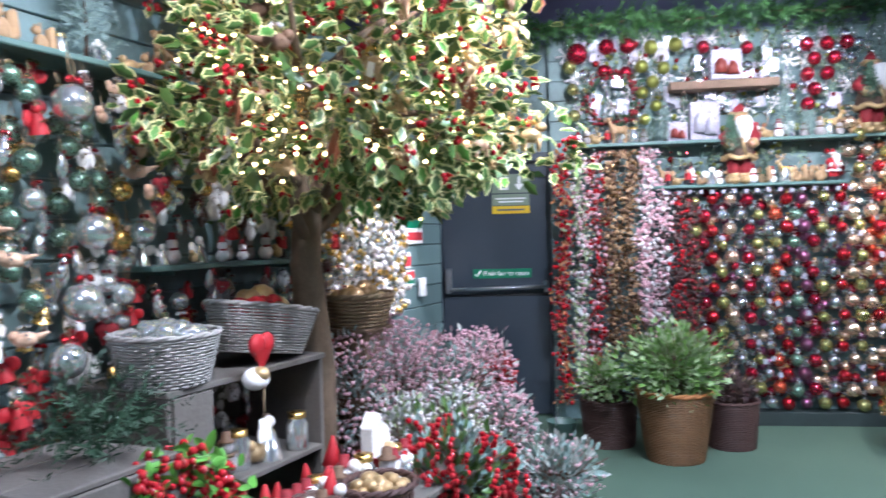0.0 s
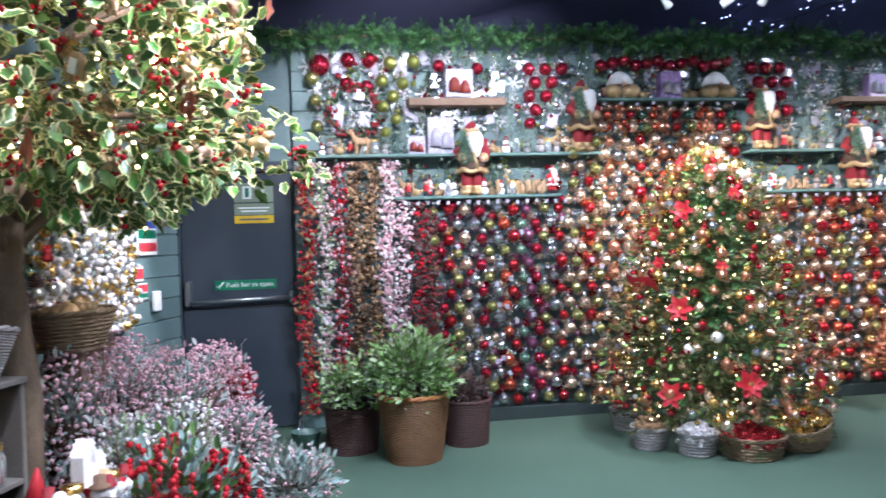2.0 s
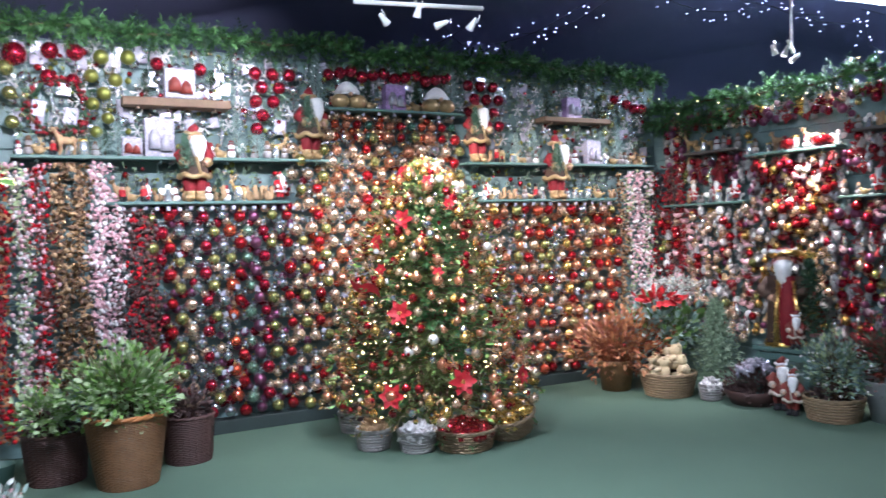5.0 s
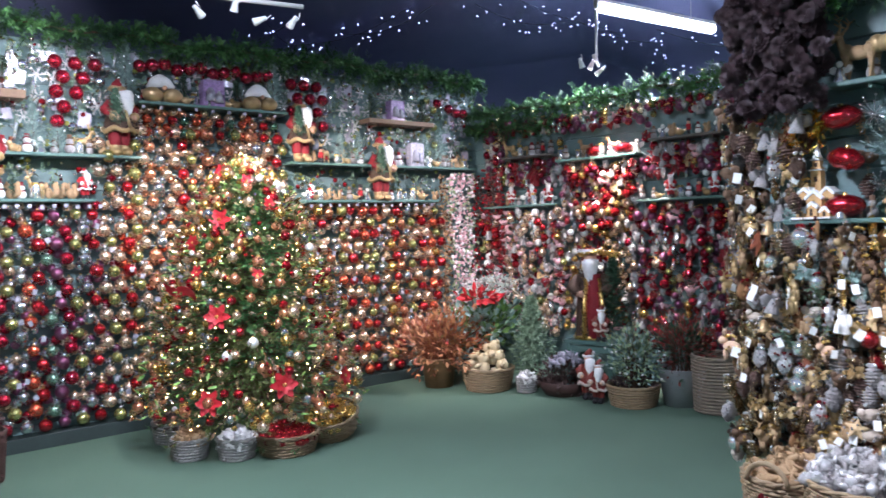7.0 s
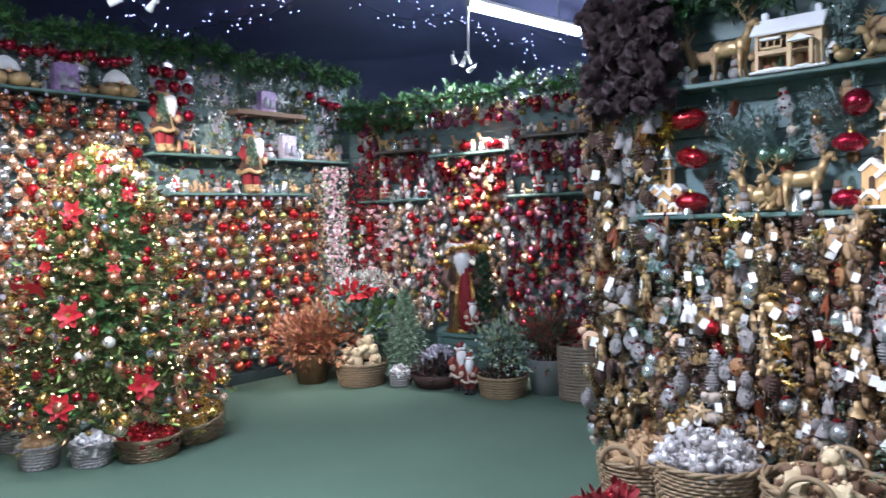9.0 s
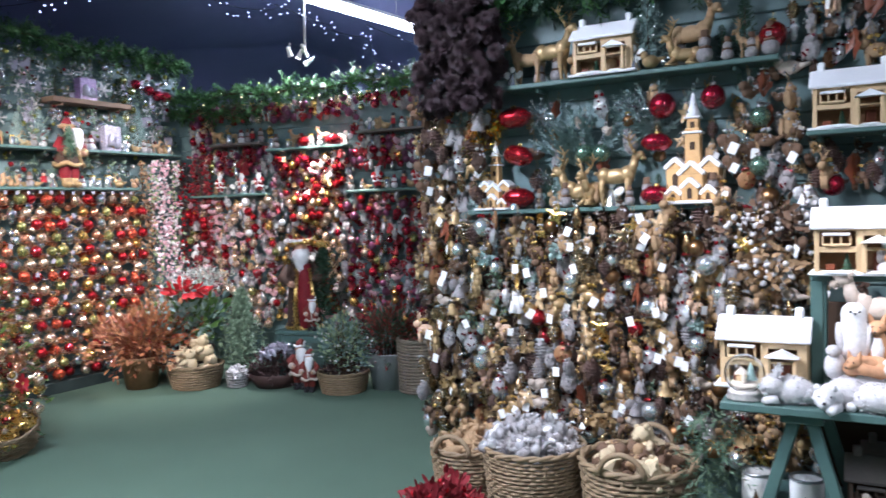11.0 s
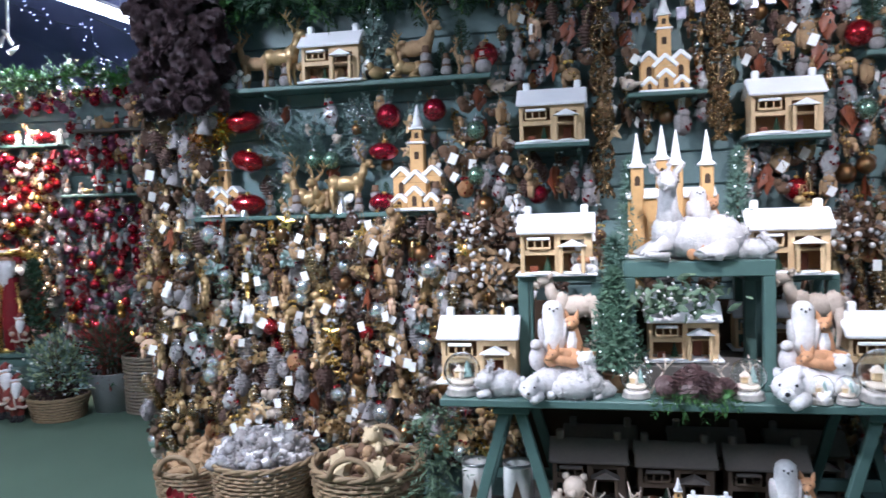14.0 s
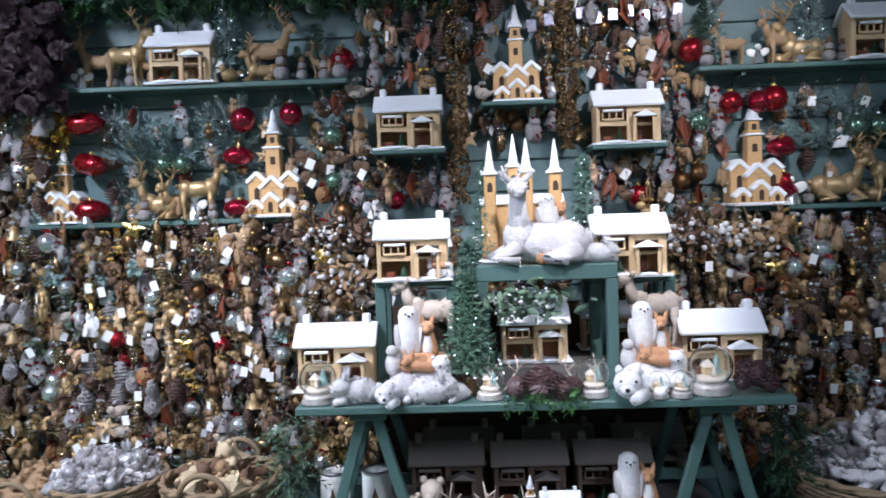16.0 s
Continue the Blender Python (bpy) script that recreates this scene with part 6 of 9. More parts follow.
def robed_shape(h):
    """A slim old man in a long cloak with a red front, gold borders, wide brim and a little fir on one arm."""
    s = Shape()
    fold = lambda a, z: 1 + 0.06 * math.sin(9 * a) * (1 - z)
    s.lathe([(0.001, 0.0), (0.125, 0.0), (0.128, 0.05), (0.115, 0.3), (0.1, 0.55), (0.088, 0.66), (0.04, 0.72)], 22, None, 0, fold)
    s.lathe([(0.001, 0.02), (0.066, 0.02), (0.062, 0.3), (0.052, 0.55), (0.045, 0.66)], 18, pose(0.03, -0.075, 0), 1, fold)
    for x0, x1 in ((-0.042, -0.02), (0.1, 0.07)):
        s.tube([(x0, -0.118, 0.02), (x0 * 0.95, -0.115, 0.3), (x1, -0.1, 0.62)], [0.024, 0.02, 0.016], 7, 2)
    s.lathe([(0.12, -0.005), (0.138, 0.0), (0.138, 0.035), (0.12, 0.04)], 22, None, 2, fold)
    s.tube([(-0.085, 0.0, 0.64), (-0.135, -0.04, 0.52), (-0.075, -0.13, 0.47)], [0.045, 0.05, 0.04], 9, 0)
    s.tube([(0.085, 0.0, 0.64), (0.14, -0.04, 0.53), (0.11, -0.12, 0.5)], [0.045, 0.05, 0.04], 9, 0)
    s.ball((-0.06, -0.14, 0.47), 0.022, 8, 6, None, 3)
    s.ball((0, -0.02, 0.79), (0.055, 0.06, 0.07), 12, 9, None, 3)
    s.lathe([(0.001, -0.22), (0.03, -0.18), (0.055, -0.07), (0.062, 0.0), (0.04, 0.03)], 14, pose(0.005, -0.065, 0.78, -10), 4, lambda a, z: 1 + 0.12 * math.sin(6 * a + 30 * z))
    s.lathe([(0.06, -0.01), (0.1, -0.015), (0.115, 0.0), (0.1, 0.022), (0.06, 0.03)], 20, pose(0.01, 0.01, 0.865, -8, -8), 2, lambda a, z: 1 + 0.07 * math.sin(5 * a))
    s.lathe([(0.07, 0.0), (0.06, 0.03), (0.04, 0.055), (0.001, 0.065)], 14, pose(0, 0, 0.86), 1)
    s.lathe([(0.086, 0.0), (0.095, 0.015), (0.086, 0.035)], 14, pose(0, 0, 0.875), 4)
    s.tube([(0.09, 0.0, 0.85), (0.16, -0.02, 0.88), (0.2, -0.02, 0.86)], [0.03, 0.022, 0.008], 7, 2)
    s.rough(0.006, 26).fuzz(900, 0.03, 0.01, 5)
    rng = random.Random(6)
    for k in range(110):
        f = k / 110
        a = k * 2.4
        sprig(s, (0.17, -0.06, 0.12 + 0.68 * f), (math.cos(a), math.sin(a), 0.3), 0.14 * (1 - f) + 0.02, rng, 14, 0.04, 0.01, 5)
    s.add(star_shape(0.06, 0.02), pose(0.17, -0.07, 0.86), 2)
    return Shape().add(s, Matrix.Diagonal((h * 1.35, h * 1.2, h, 1)))


TALL = Kind(lambda m: thing("gift_bringer_figure", m, "tall bearded figure in brown cloak and crimson robe on a stool", "figure", "", "", robed_shape(0.88), ["dark_brown", "red_cloth", "gold", "skin", "white_fur", "needle_dark"]))
TALL.at(Matrix.Translation((-4.78, 5.34, 0.457)) @ pose(0, 0, 0, 0, 0, 35))
RESIN = santa_kind("small dark red and cream resin gift-bringer figure", 0.31, "red_leaf", "stone_deer", False, "red and white resin figures")
RESIN.at(pose(-4.58, 5.24, 0.457, 0, 0, 30))
RESIN.at(pose(-4.53, 5.02, 0.0, 0, 0, 40), 1.35)
RESIN.at(pose(-4.37, 4.97, 0.0, 0, 0, 25), 1.15)
rng = random.Random(43)
ob = thing("heather_mound", Matrix.Translation((-4.83, 5.02, 0)), "dark purple heather mound in a low brown basket", "potted plant", "potted plants on the floor")
part("pot", Shape().lathe([(0.001, 0.01), (0.17, 0), (0.23, 0.1), (0.22, 0.12)], 20), "dark_wicker", ob)
part("bloom", bush_shape(1300, 0.27, 0.24, 0.2, (0, 0, 0.14), rng, leaf_shape(0.03, 0.014), 1, 0.5, 0.6), "heather", ob, kind="stuff")
fill("wrapped_sweets", Matrix.Translation((-4.78, 5.0, 0.26)), "lilac and pink film-wrapped sweets on the heather mound", "sweets", "vinyl", cookie, 26, 0.16, 0.14, 0.1, 5)
basket("planter_bowl", Matrix.Translation((-4.13, 5.12, 0)), "low pale woven planter bowl on the floor", 0.17, 0.21, 0.17, "willow", 8, 20, 0, 1.0, 0.01, "planters on the floor")
ob = thing("cyclamen_shrub", Matrix.Translation((-4.13, 5.14, 0.14)), "white-berried grey-green shrub in a pale planter bowl", "potted plant", "potted plants on the floor")
part("stem_work", stems_shape(24, 0.26, 0.5, rng, 0.08), "twig", ob, kind="stuff")
part("foliage", bush_shape(1200, 0.27, 0.25, 0.25, (0, 0, 0.25), rng, [leaf_shape(0.042, 0.02), leaf_shape(0.042, 0.02, 0, 0.25, 1), leaf_shape(0.042, 0.02, 0, 0.25, 2)], 1, 0.15, 0.6), ["grey_fir", "pale_leaf", "frost"], ob, kind="stuff")
part("white_berry_spray", bush_shape(60, 0.27, 0.25, 0.25, (0, 0, 0.26), rng, Shape().ball((0, 0, 0), 0.009, 6, 5), 1, 0.7, 0.6), "white_berry", ob, kind="stuff")
part("purple_edge", bush_shape(360, 0.2, 0.19, 0.08, (0, 0, 0.05), rng, leaf_shape(0.035, 0.02), 1, 0.5, 0.6), "heather", ob, kind="stuff")
ob = thing("zinc_bucket", Matrix.Translation((-3.88, 5.42, 0)), "dull zinc bucket on the floor", "bucket")
part("body", Shape().lathe([(0.001, 0.01), (0.14, 0.0), (0.19, 0.3), (0.197, 0.305), (0.185, 0.3), (0.14, 0.05)], 26), "zinc", ob)
for k in (-1, 1):
    part("ear", Shape().tube([(k * (0.19 + 0.03 * math.sin(a)), 0.04 * math.cos(a), 0.26) for a in [math.pi * i / 8 for i in range(9)]], 0.005, 5), "zinc", ob)
ob = thing("heath_shrub", Matrix.Translation((-3.88, 5.42, 0.26)), "dark red and green leafy shrub in a zinc bucket", "potted plant", "potted plants on the floor")
part("stem_work", stems_shape(24, 0.26, 0.45, rng, 0.08), "twig", ob, kind="stuff")
part("foliage", bush_shape(1200, 0.33, 0.3, 0.27, (0, 0, 0.22), rng, [leaf_shape(0.045, 0.016), leaf_shape(0.045, 0.016, 0, 0.25, 1)], 1, 0.3, 0.5), ["needle_dark", "red_leaf"], ob, kind="stuff")
basket("tall_basket", Matrix.Translation((-3.56, 5.46, 0)), "large tall round grey willow log basket on the floor", 0.185, 0.2, 0.43, "grey_basket", 17, 22, 0, 1.0, 0.012)

# ---- display wall: houses, churches, deer on its shelves ----
HOUSE = house_kind("pale plywood house with snowy roof, two chimneys and porch", 0.31)
SHADED_HOUSE = house_kind("plywood house stored under the table, shade put into its darker colours", 0.3, "houses stored under the table", True)
CHURCH = church_kind("plywood church with snowy gables and tall white spire", 0.52)
for s, d, z, sc in ((-0.96, 0.1, 2.105, 1.0), (2.3, 0.1, 2.095, 1.05), (0.11, 0.14, 1.755, 1.0), (1.12, 0.14, 1.745, 1.0), (0.14, 0.58, 1.185, 0.98), (1.03, 0.56, 1.175, 1.0), (-0.18, 0.64, 0.752, 1.05), (1.38, 0.6, 0.752, 1.08), (0.63, 0.6, 0.84, 0.9), (0.98, 0.36, 0.84, 0.8)):
    HOUSE.at(C(s, d, z), sc)
for s, d, z, sc in ((-0.55, 0.1, 1.465, 1.0), (-1.58, 0.1, 1.465, 0.72), (0.62, 0.1, 1.96, 0.9), (1.72, 0.1, 1.445, 1.0)):
    CHURCH.at(C(s, d, z), sc)
castle_kind().at(C(0.6, 0.54, 1.245))
for s, z in ((0.11, 1.755), (1.12, 1.745), (0.62, 1.96)):
    shelf(C, s - 0.17, s + 0.17, z, 0.24, "green_paint", "short painted bracket shelf under a wooden house", 0.02)
GOLD_DEER2 = deer_kind("antique gold standing reindeer with antlers on a shelf", "gold_fig", True, True, 0.28, "gold deer on the display wall")
GOLD_LIE2 = deer_kind("antique gold lying deer on a shelf", "gold_fig", False, True, 0.34, "gold deer on the display wall")
BROWN_DEER = deer_kind("carved brown deer with antlers on a shelf", "tan", True, True, 0.26, "brown deer on the display wall")
for k, s, z, turn, sc in ((BROWN_DEER, -1.38, 2.105, 0, 1.0), (GOLD_DEER2, -1.24, 2.105, 170, 1.1), (BROWN_DEER, -0.55, 2.105, 170, 1.15), (GOLD_LIE2, -0.58, 2.105, 20, 0.7), (BROWN_DEER, -0.3, 2.105, 0, 0.6), (GOLD_LIE2, -1.1, 1.465, 10, 0.95), (GOLD_DEER2, -0.92, 1.465, 190, 1.05), (GOLD_LIE2, -1.02, 1.465, 60, 0.8), (GOLD_LIE2, 2.1, 1.445, 170, 1.0), (GOLD_DEER2, 2.35, 1.445, 0, 1.0), (BROWN_DEER, 1.85, 2.095, 10, 0.9), (GOLD_LIE2, 1.95, 2.095, 0, 0.9), (BROWN_DEER, 1.62, 2.095, 0, 0.8), (GOLD_DEER2, 2.7, 2.095, 0, 1.0)):
    k.at(C(s, 0.1, z, turn), sc)
for s, z, sc in ((-0.76, 2.105, 0.95), (1.55, 2.095, 0.7), (2.0, 2.095, 0.9), (-1.22, 1.465, 0.6)):
    FROST_TALL.at(C(s, 0.07, z), sc)
for s, z, sc in ((-0.32, 2.105, 1.1), (-0.42, 2.105, 0.7), (-0.72, 1.465, 0.6), (1.5, 2.095, 1.2), (-1.28, 1.465, 0.7)):
    GREEN_TREE.at(C(s, 0.08, z), sc)
for s0, s1, z, seed in ((-1.45, -0.2, 2.105, 51), (-1.7, -0.45, 1.465, 52), (1.5, 2.9, 2.095, 53), (1.65, 2.9, 1.445, 54)):
    trinket_row(C, s0, s1, z, seed, 0.1, (0, 2, 4, 6, 6))
for c, s, z, sc in (("red", -0.2, 2.2, 1.1), ("wine", -0.69, 1.935, 1.15), ("wine", -0.458, 1.953, 1.05), ("aqua", -1.086, 1.736, 0.85), ("aqua", -0.995, 1.732, 0.85), ("aqua", -0.258, 1.846, 0.85), ("aqua", -0.262, 1.626, 0.85), ("wine", 0.034, 1.526, 0.85), ("red", 1.182, 1.507, 1.0), ("red", 1.44, 2.18, 1.1), ("red", 1.62, 1.93, 1.0), ("red", 1.82, 1.94, 1.15), ("wine", 1.75, 1.93, 1), ("aqua", 1.47, 1.85, 0.9), ("aqua", 2.2, 1.8, 1), ("aqua", 2.3, 1.8, 1), ("red", 1.86, 1.72, 0.95), ("red", 1.86, 1.55, 0.9), ("aqua", 1.52, 1.42, 0.8), ("red", -1.02, 2.6, 0.9), ("red", 1.35, 2.52, 0.9)):
    BIG_BALL[c].at(C(s, 0.1, z), sc)


def pumpkin_kind():
    def make(m):
        ob = thing("glass_pumpkin", m, "shiny ribbed red glass pumpkin on a shelf", "pumpkin ornament", "red glass pumpkins")
        s = Shape().lathe([(0.001, 0.01), (0.06, 0.0), (0.095, 0.04), (0.09, 0.09), (0.04, 0.115), (0.001, 0.105)], 30, None, 0, lambda a, z: 1 + 0.06 * math.cos(10 * a))
        part("body", s, "ball_red", ob)
        part("stalk", Shape().tube([(0, 0, 0.1), (0.005, 0, 0.13)], [0.012, 0.008], 6), "gold", ob)
        return ob

    return Kind(make)


PUMPKIN = pumpkin_kind()


def oval_kind(label, w, h, material):
    """A long ribbed glass bauble lying on its side."""
    def make(m):
        ob = thing("oval_bauble", m, label, "bauble", "ribbed oval baubles")
        prof = [(0.001, -w / 2)] + [(h / 2 * math.sin(math.pi * f) ** 0.55, w * (f - 0.5)) for f in (0.05, 0.15, 0.3, 0.42, 0.5, 0.58, 0.7, 0.85, 0.95)] + [(0.001, w / 2)]
        part("body", Shape().lathe(prof, 26, pose(0, 0, h / 2, 0, 90, 0), 0, lambda a, z: (1 + 0.04 * math.cos(11 * a)) * (1 - 0.1 * math.exp(-(z / 0.02) ** 2))), material, ob)
        part("cap", Shape().lathe([(0.012, h * 0.93), (0.012, h * 1.06), (0.001, h * 1.08)], 8), "gold", ob)
        return ob

    return Kind(make)


OVAL_RED = oval_kind("ribbed crimson glass oval bauble on the display wall", 0.19, 0.115, "ball_red")
OVAL_WINE = oval_kind("ribbed dark red glass oval bauble with snow stripe", 0.15, 0.095, "ball_wine")
for s, z, turn, tip in ((-1.45, 1.885, 8, -4), (-1.45, 1.69, -12, 14), (-1.445, 1.466, 5, 0)):
    OVAL_RED.at(C(s, 0.12, z, turn, tip))
for s, z in ((-0.718, 1.715), (-0.725, 1.466), (1.84, 1.665), (1.85, 1.46)):
    OVAL_WINE.at(C(s, 0.12, z, 10, 3))


def starburst_kind():
    rng = random.Random(14)
    s = Shape()
    for k in range(46):
        d = unit(rng)
        d.y *= 0.45
        tip = d * rng.uniform(0.06, 0.085)
        s.tube([(0, 0, 0), tip], [0.0022, 0.0014], 4)
        s.ball(tip, 0.0062, 6, 4)
    return Kind(lambda m: thing("starburst_ornament", m, "silver beaded starburst ornament on the display wall", "hanging ornament", "starburst ornaments", "", s, "glitter_silver"))


STARBURST = starburst_kind()
for s, z, sc in ((-1.32, 1.942, 1.15), (-0.83, 1.945, 1.1), (-1.3, 1.62, 0.7), (-0.6, 1.66, 0.7), (2.0, 1.93, 1.1), (2.45, 1.92, 1.1)):
    STARBURST.at(C(s, 0.09, z), sc)


def spray(m, label, n, r, length, material, seed):
    rng = random.Random(seed)
    ob = thing("frosted_spray", m, label, "artificial spray", "frosted sprays on the display wall")
    s = Shape()
    for k in range(n):
        a = rng.uniform(-1.2, 1.2)
        d = Vector((math.sin(a), -0.25 * rng.random(), math.cos(a)))
        part("stem", Shape().tube([(0, 0, 0), d * length * rng.uniform(0.7, 1)], 0.003, 4), material, ob)
        sprig(s, d * length * 0.1, d, length * rng.uniform(0.75, 1.0), rng, 64, 0.04, 0.011)
    part("needles", s, material, ob, kind="stuff")


for s, z, k in ((-1.02, 1.7, 1), (-1.15, 1.68, 2), (-0.72, 1.78, 3), (2.1, 1.7, 4), (2.35, 1.72, 5)):
    spray(C(s, 0.06, z), "frosted blue-green fir spray fixed to the wall", 11, 0.2, 0.3, "frost", k)


# ---- display wall: hundreds of small hung ornaments ----
def o_animal(s):
    s.ball((0, 0, 0), (0.04, 0.02, 0.026), 9, 6)
    s.ball((-0.035, 0, 0.03), (0.022, 0.016, 0.018), 8, 5)
    for x in (-0.026, 0.026):
        s.tube([(x, 0.008, -0.01), (x, 0.008, -0.055)], [0.01, 0.006], 5)
        s.tube([(x * 1.1, -0.008, -0.01), (x * 1.1, -0.008, -0.055)], [0.01, 0.006], 5)
    s.tube([(-0.03, 0, 0.045), (-0.02, 0.01, 0.07), (-0.035, 0.015, 0.085)], [0.005, 0.004, 0.002], 4)
    s.tube([(-0.03, 0, 0.045), (-0.03, -0.012, 0.07), (-0.015, -0.015, 0.083)], [0.005, 0.004, 0.002], 4)


def o_star(s):
    s.add(star_shape(0.05, 0.016), ROOT)


def o_heart(s):
    for k in (-1, 1):
        s.ball((k * 0.018, 0, 0.012), (0.026, 0.013, 0.026), 9, 6)
    s.lathe([(0.036, 0.0), (0.001, -0.05)], 10, Matrix.Diagonal((1, 0.4, 1, 1)))


def o_cone(s):
    prof = [(0.001, 0.052)]
    for j in range(8):
        f = j / 7
        r = 0.036 * math.sin(0.45 + 2.35 * f)
        z = 0.045 - 0.095 * f
        prof += [(r * 0.5, z + 0.005), (r, z), (r * 0.9, z - 0.004)]
    prof.append((0.001, -0.06))
    s.lathe(prof, 22, None, 0, lambda a, z: 1 + 0.2 * math.sin(9 * a + 260 * z))


def pine_cone(s, r=0.03, h=0.1, n=52):
    """A pine cone: a core with rows of thick scales that open outwards."""
    s.lathe([(0.001, h * 0.5), (r * 0.45, h * 0.3), (r * 0.6, -h * 0.2), (r * 0.4, -h * 0.48), (0.001, -h * 0.5)], 8)
    for k in range(n):
        f = (k + 0.5) / n
        a = k * 2.39996
        q = r * (0.35 + 0.9 * math.sin(math.pi * min(1, 0.12 + 0.8 * f)))
        z = h * (0.46 - 0.92 * f)
        d, t = Vector((math.cos(a), math.sin(a), 0)), Vector((-math.sin(a), math.cos(a), 0))
        w = r * 0.36
        b0, tip = d * q * 0.45 + Vector((0, 0, z + r * 0.12)), d * q + Vector((0, 0, z - r * 0.1))
        s.put([b0 - t * w * 0.5, b0 + t * w * 0.5, tip + t * w, tip - t * w, tip - Vector((0, 0, r * 0.16))], [(0, 3, 2, 1), (3, 4, 2), (0, 1, 4), (0, 4, 3), (1, 2, 4)], 0, True)


def o_ball(s):
    s.ball((0, 0, 0), 0.042, 14, 10)


def o_bell(s):
    s.lathe([(0.04, -0.035), (0.036, -0.03), (0.024, 0.0), (0.02, 0.025), (0.001, 0.035)], 12)
    s.ball((0, 0, -0.04), 0.01, 6, 5)


def o_angel(s):
    s.lathe([(0.034, -0.05), (0.03, -0.03), (0.012, 0.02)], 10)
    s.ball((0, 0, 0.035), 0.017, 8, 6)
    for k in (-1, 1):
        s.ball((k * 0.032, 0.012, 0.005), (0.03, 0.006, 0.028), 8, 5, Matrix.Rotation(-k * 0.6, 3, "Y"))


def o_owl(s):
    s.ball((0, 0, -0.005), (0.03, 0.025, 0.045), 10, 7)
    s.ball((0, -0.005, 0.035), (0.026, 0.022, 0.02), 9, 6)
    for k in (-1, 1):
        s.lathe([(0.008, 0), (0.001, 0.02)], 5, pose(k * 0.016, 0, 0.048))
        s.ball((k * 0.03, 0, -0.005), (0.008, 0.02, 0.036), 7, 5)


def o_drop(s):
    s.lathe([(0.001, -0.06), (0.016, -0.045), (0.024, -0.015), (0.016, 0.02), (0.004, 0.05)], 10)


def o_bird(s):
    s.ball((0, 0, 0), (0.045, 0.022, 0.026), 9, 6)
    s.ball((-0.036, 0, 0.02), 0.018, 8, 5)
    s.tube([(0.03, 0, 0.0), (0.08, 0, 0.012)], [0.014, 0.004], 5)


def o_clump(s):
    rng = random.Random(9)
    leaf = leaf_shape(0.05, 0.024)
    for k in range(16):
        s.add(leaf, turned(unit(rng) * 0.015, unit(rng), rng.uniform(-2, 2), rng.uniform(0.7, 1.1)))
    for k in range(7):
        s.ball(unit(rng) * 0.03, 0.011, 6, 5)


def o_slice(s):
    s.lathe([(0.001, -0.006), (0.04, -0.006), (0.043, 0), (0.04, 0.006), (0.001, 0.006)], 16, pose(0, 0, 0, 90))
    s.add(star_shape(0.022, 0.01), pose(0, -0.008, 0))


ACCENTS = ("mercury", "gold", "glitter_silver", "glitter_gold", "film", "ball_red")


def o_film(s):
    """A crumpled clear bag round a small ornament, gathered at the top."""
    q = Shape().ball((0, 0, -0.005), (0.034, 0.024, 0.048), 9, 7).rough(0.014, 60, 2.0)
    q.lathe([(0.006, 0.035), (0.012, 0.05), (0.02, 0.07)], 7)
    s.put(q.v, q.f, 0, True)


def o_snowflake(s):
    for k in range(3):
        a = k * math.pi / 3
        d = Vector((math.cos(a), 0, math.sin(a)))
        s.tube([d * -0.045, d * 0.045], 0.005, 5)
        for e in (-1, 1):
            q = Vector((math.cos(a + 1.0), 0, math.sin(a + 1.0)))
            s.tube([d * e * 0.025 - q * 0.014, d * e * 0.025 + q * 0.014], 0.004, 4)
    s.ball((0, 0, 0), (0.012, 0.008, 0.012), 8, 6)


def o_sprig(s):
    rng = random.Random(12)
    for k in range(9):
        d = Vector((rng.uniform(-1, 1), rng.uniform(-0.6, 0.2), rng.uniform(-1, 0.3)))
        sprig(s, (0, 0, 0.03), d, 0.07, rng, 14, 0.022, 0.006)


def o_bigleaf(s):
    s.add(leaf_shape(0.12, 0.065, 1, 0.35), pose(0, 0, 0.05, -90, 0, 0))
    s.add(leaf_shape(0.1, 0.05, 1, 0.35), pose(0.01, 0.006, 0.05, -100, 20, 25))


def hung(name, label, category, build, material, tag=False, group="small ornaments hung on the display wall"):
    s = Shape()
    build(s)
    if build in (o_animal, o_angel, o_owl, o_bird, o_heart) and "ball" not in material:
        s.rough(0.003, 90).fuzz(130, 0.009, 0.004, len(label))
    # bow, bell and beads at the top
    rng = random.Random(len(label) * 7 + len(name))
    for k in (-1, 1):
        s.ball((k * 0.012, -0.008, 0.05), (0.013, 0.005, 0.008), 7, 5, Matrix.Rotation(k * 0.4, 3, "Y"), 1)
    for k in range(4):
        d = unit(rng)
        s.ball((d.x * 0.022, -0.022 - 0.008 * abs(d.y), d.z * 0.03), 0.0055, 6, 4, None, 1)
    mats = [material, ACCENTS[(len(label) + len(material)) % len(ACCENTS)]]

    def make(m):
        ob = thing(name, m, label if len(label.split()) > 4 else label + " on a string", category, group, "", s, mats)
        part("string", Shape().tube([(0, 0, 0.03), (-0.008, 0.0, 0.08), (0, 0.012, 0.11), (0.008, 0.0, 0.08), (0, 0, 0.03)], 0.0014, 4), "string", ob)
        if tag:
            part("price_tag", Shape().box((0.02, -0.028, -0.02), (0.034, 0.002, 0.044), Matrix.Rotation(0.35, 3, "Y"), 0.0005), "paper", ob, "blank white price tag")
        return ob

    return Kind(make), s, tuple(mats)


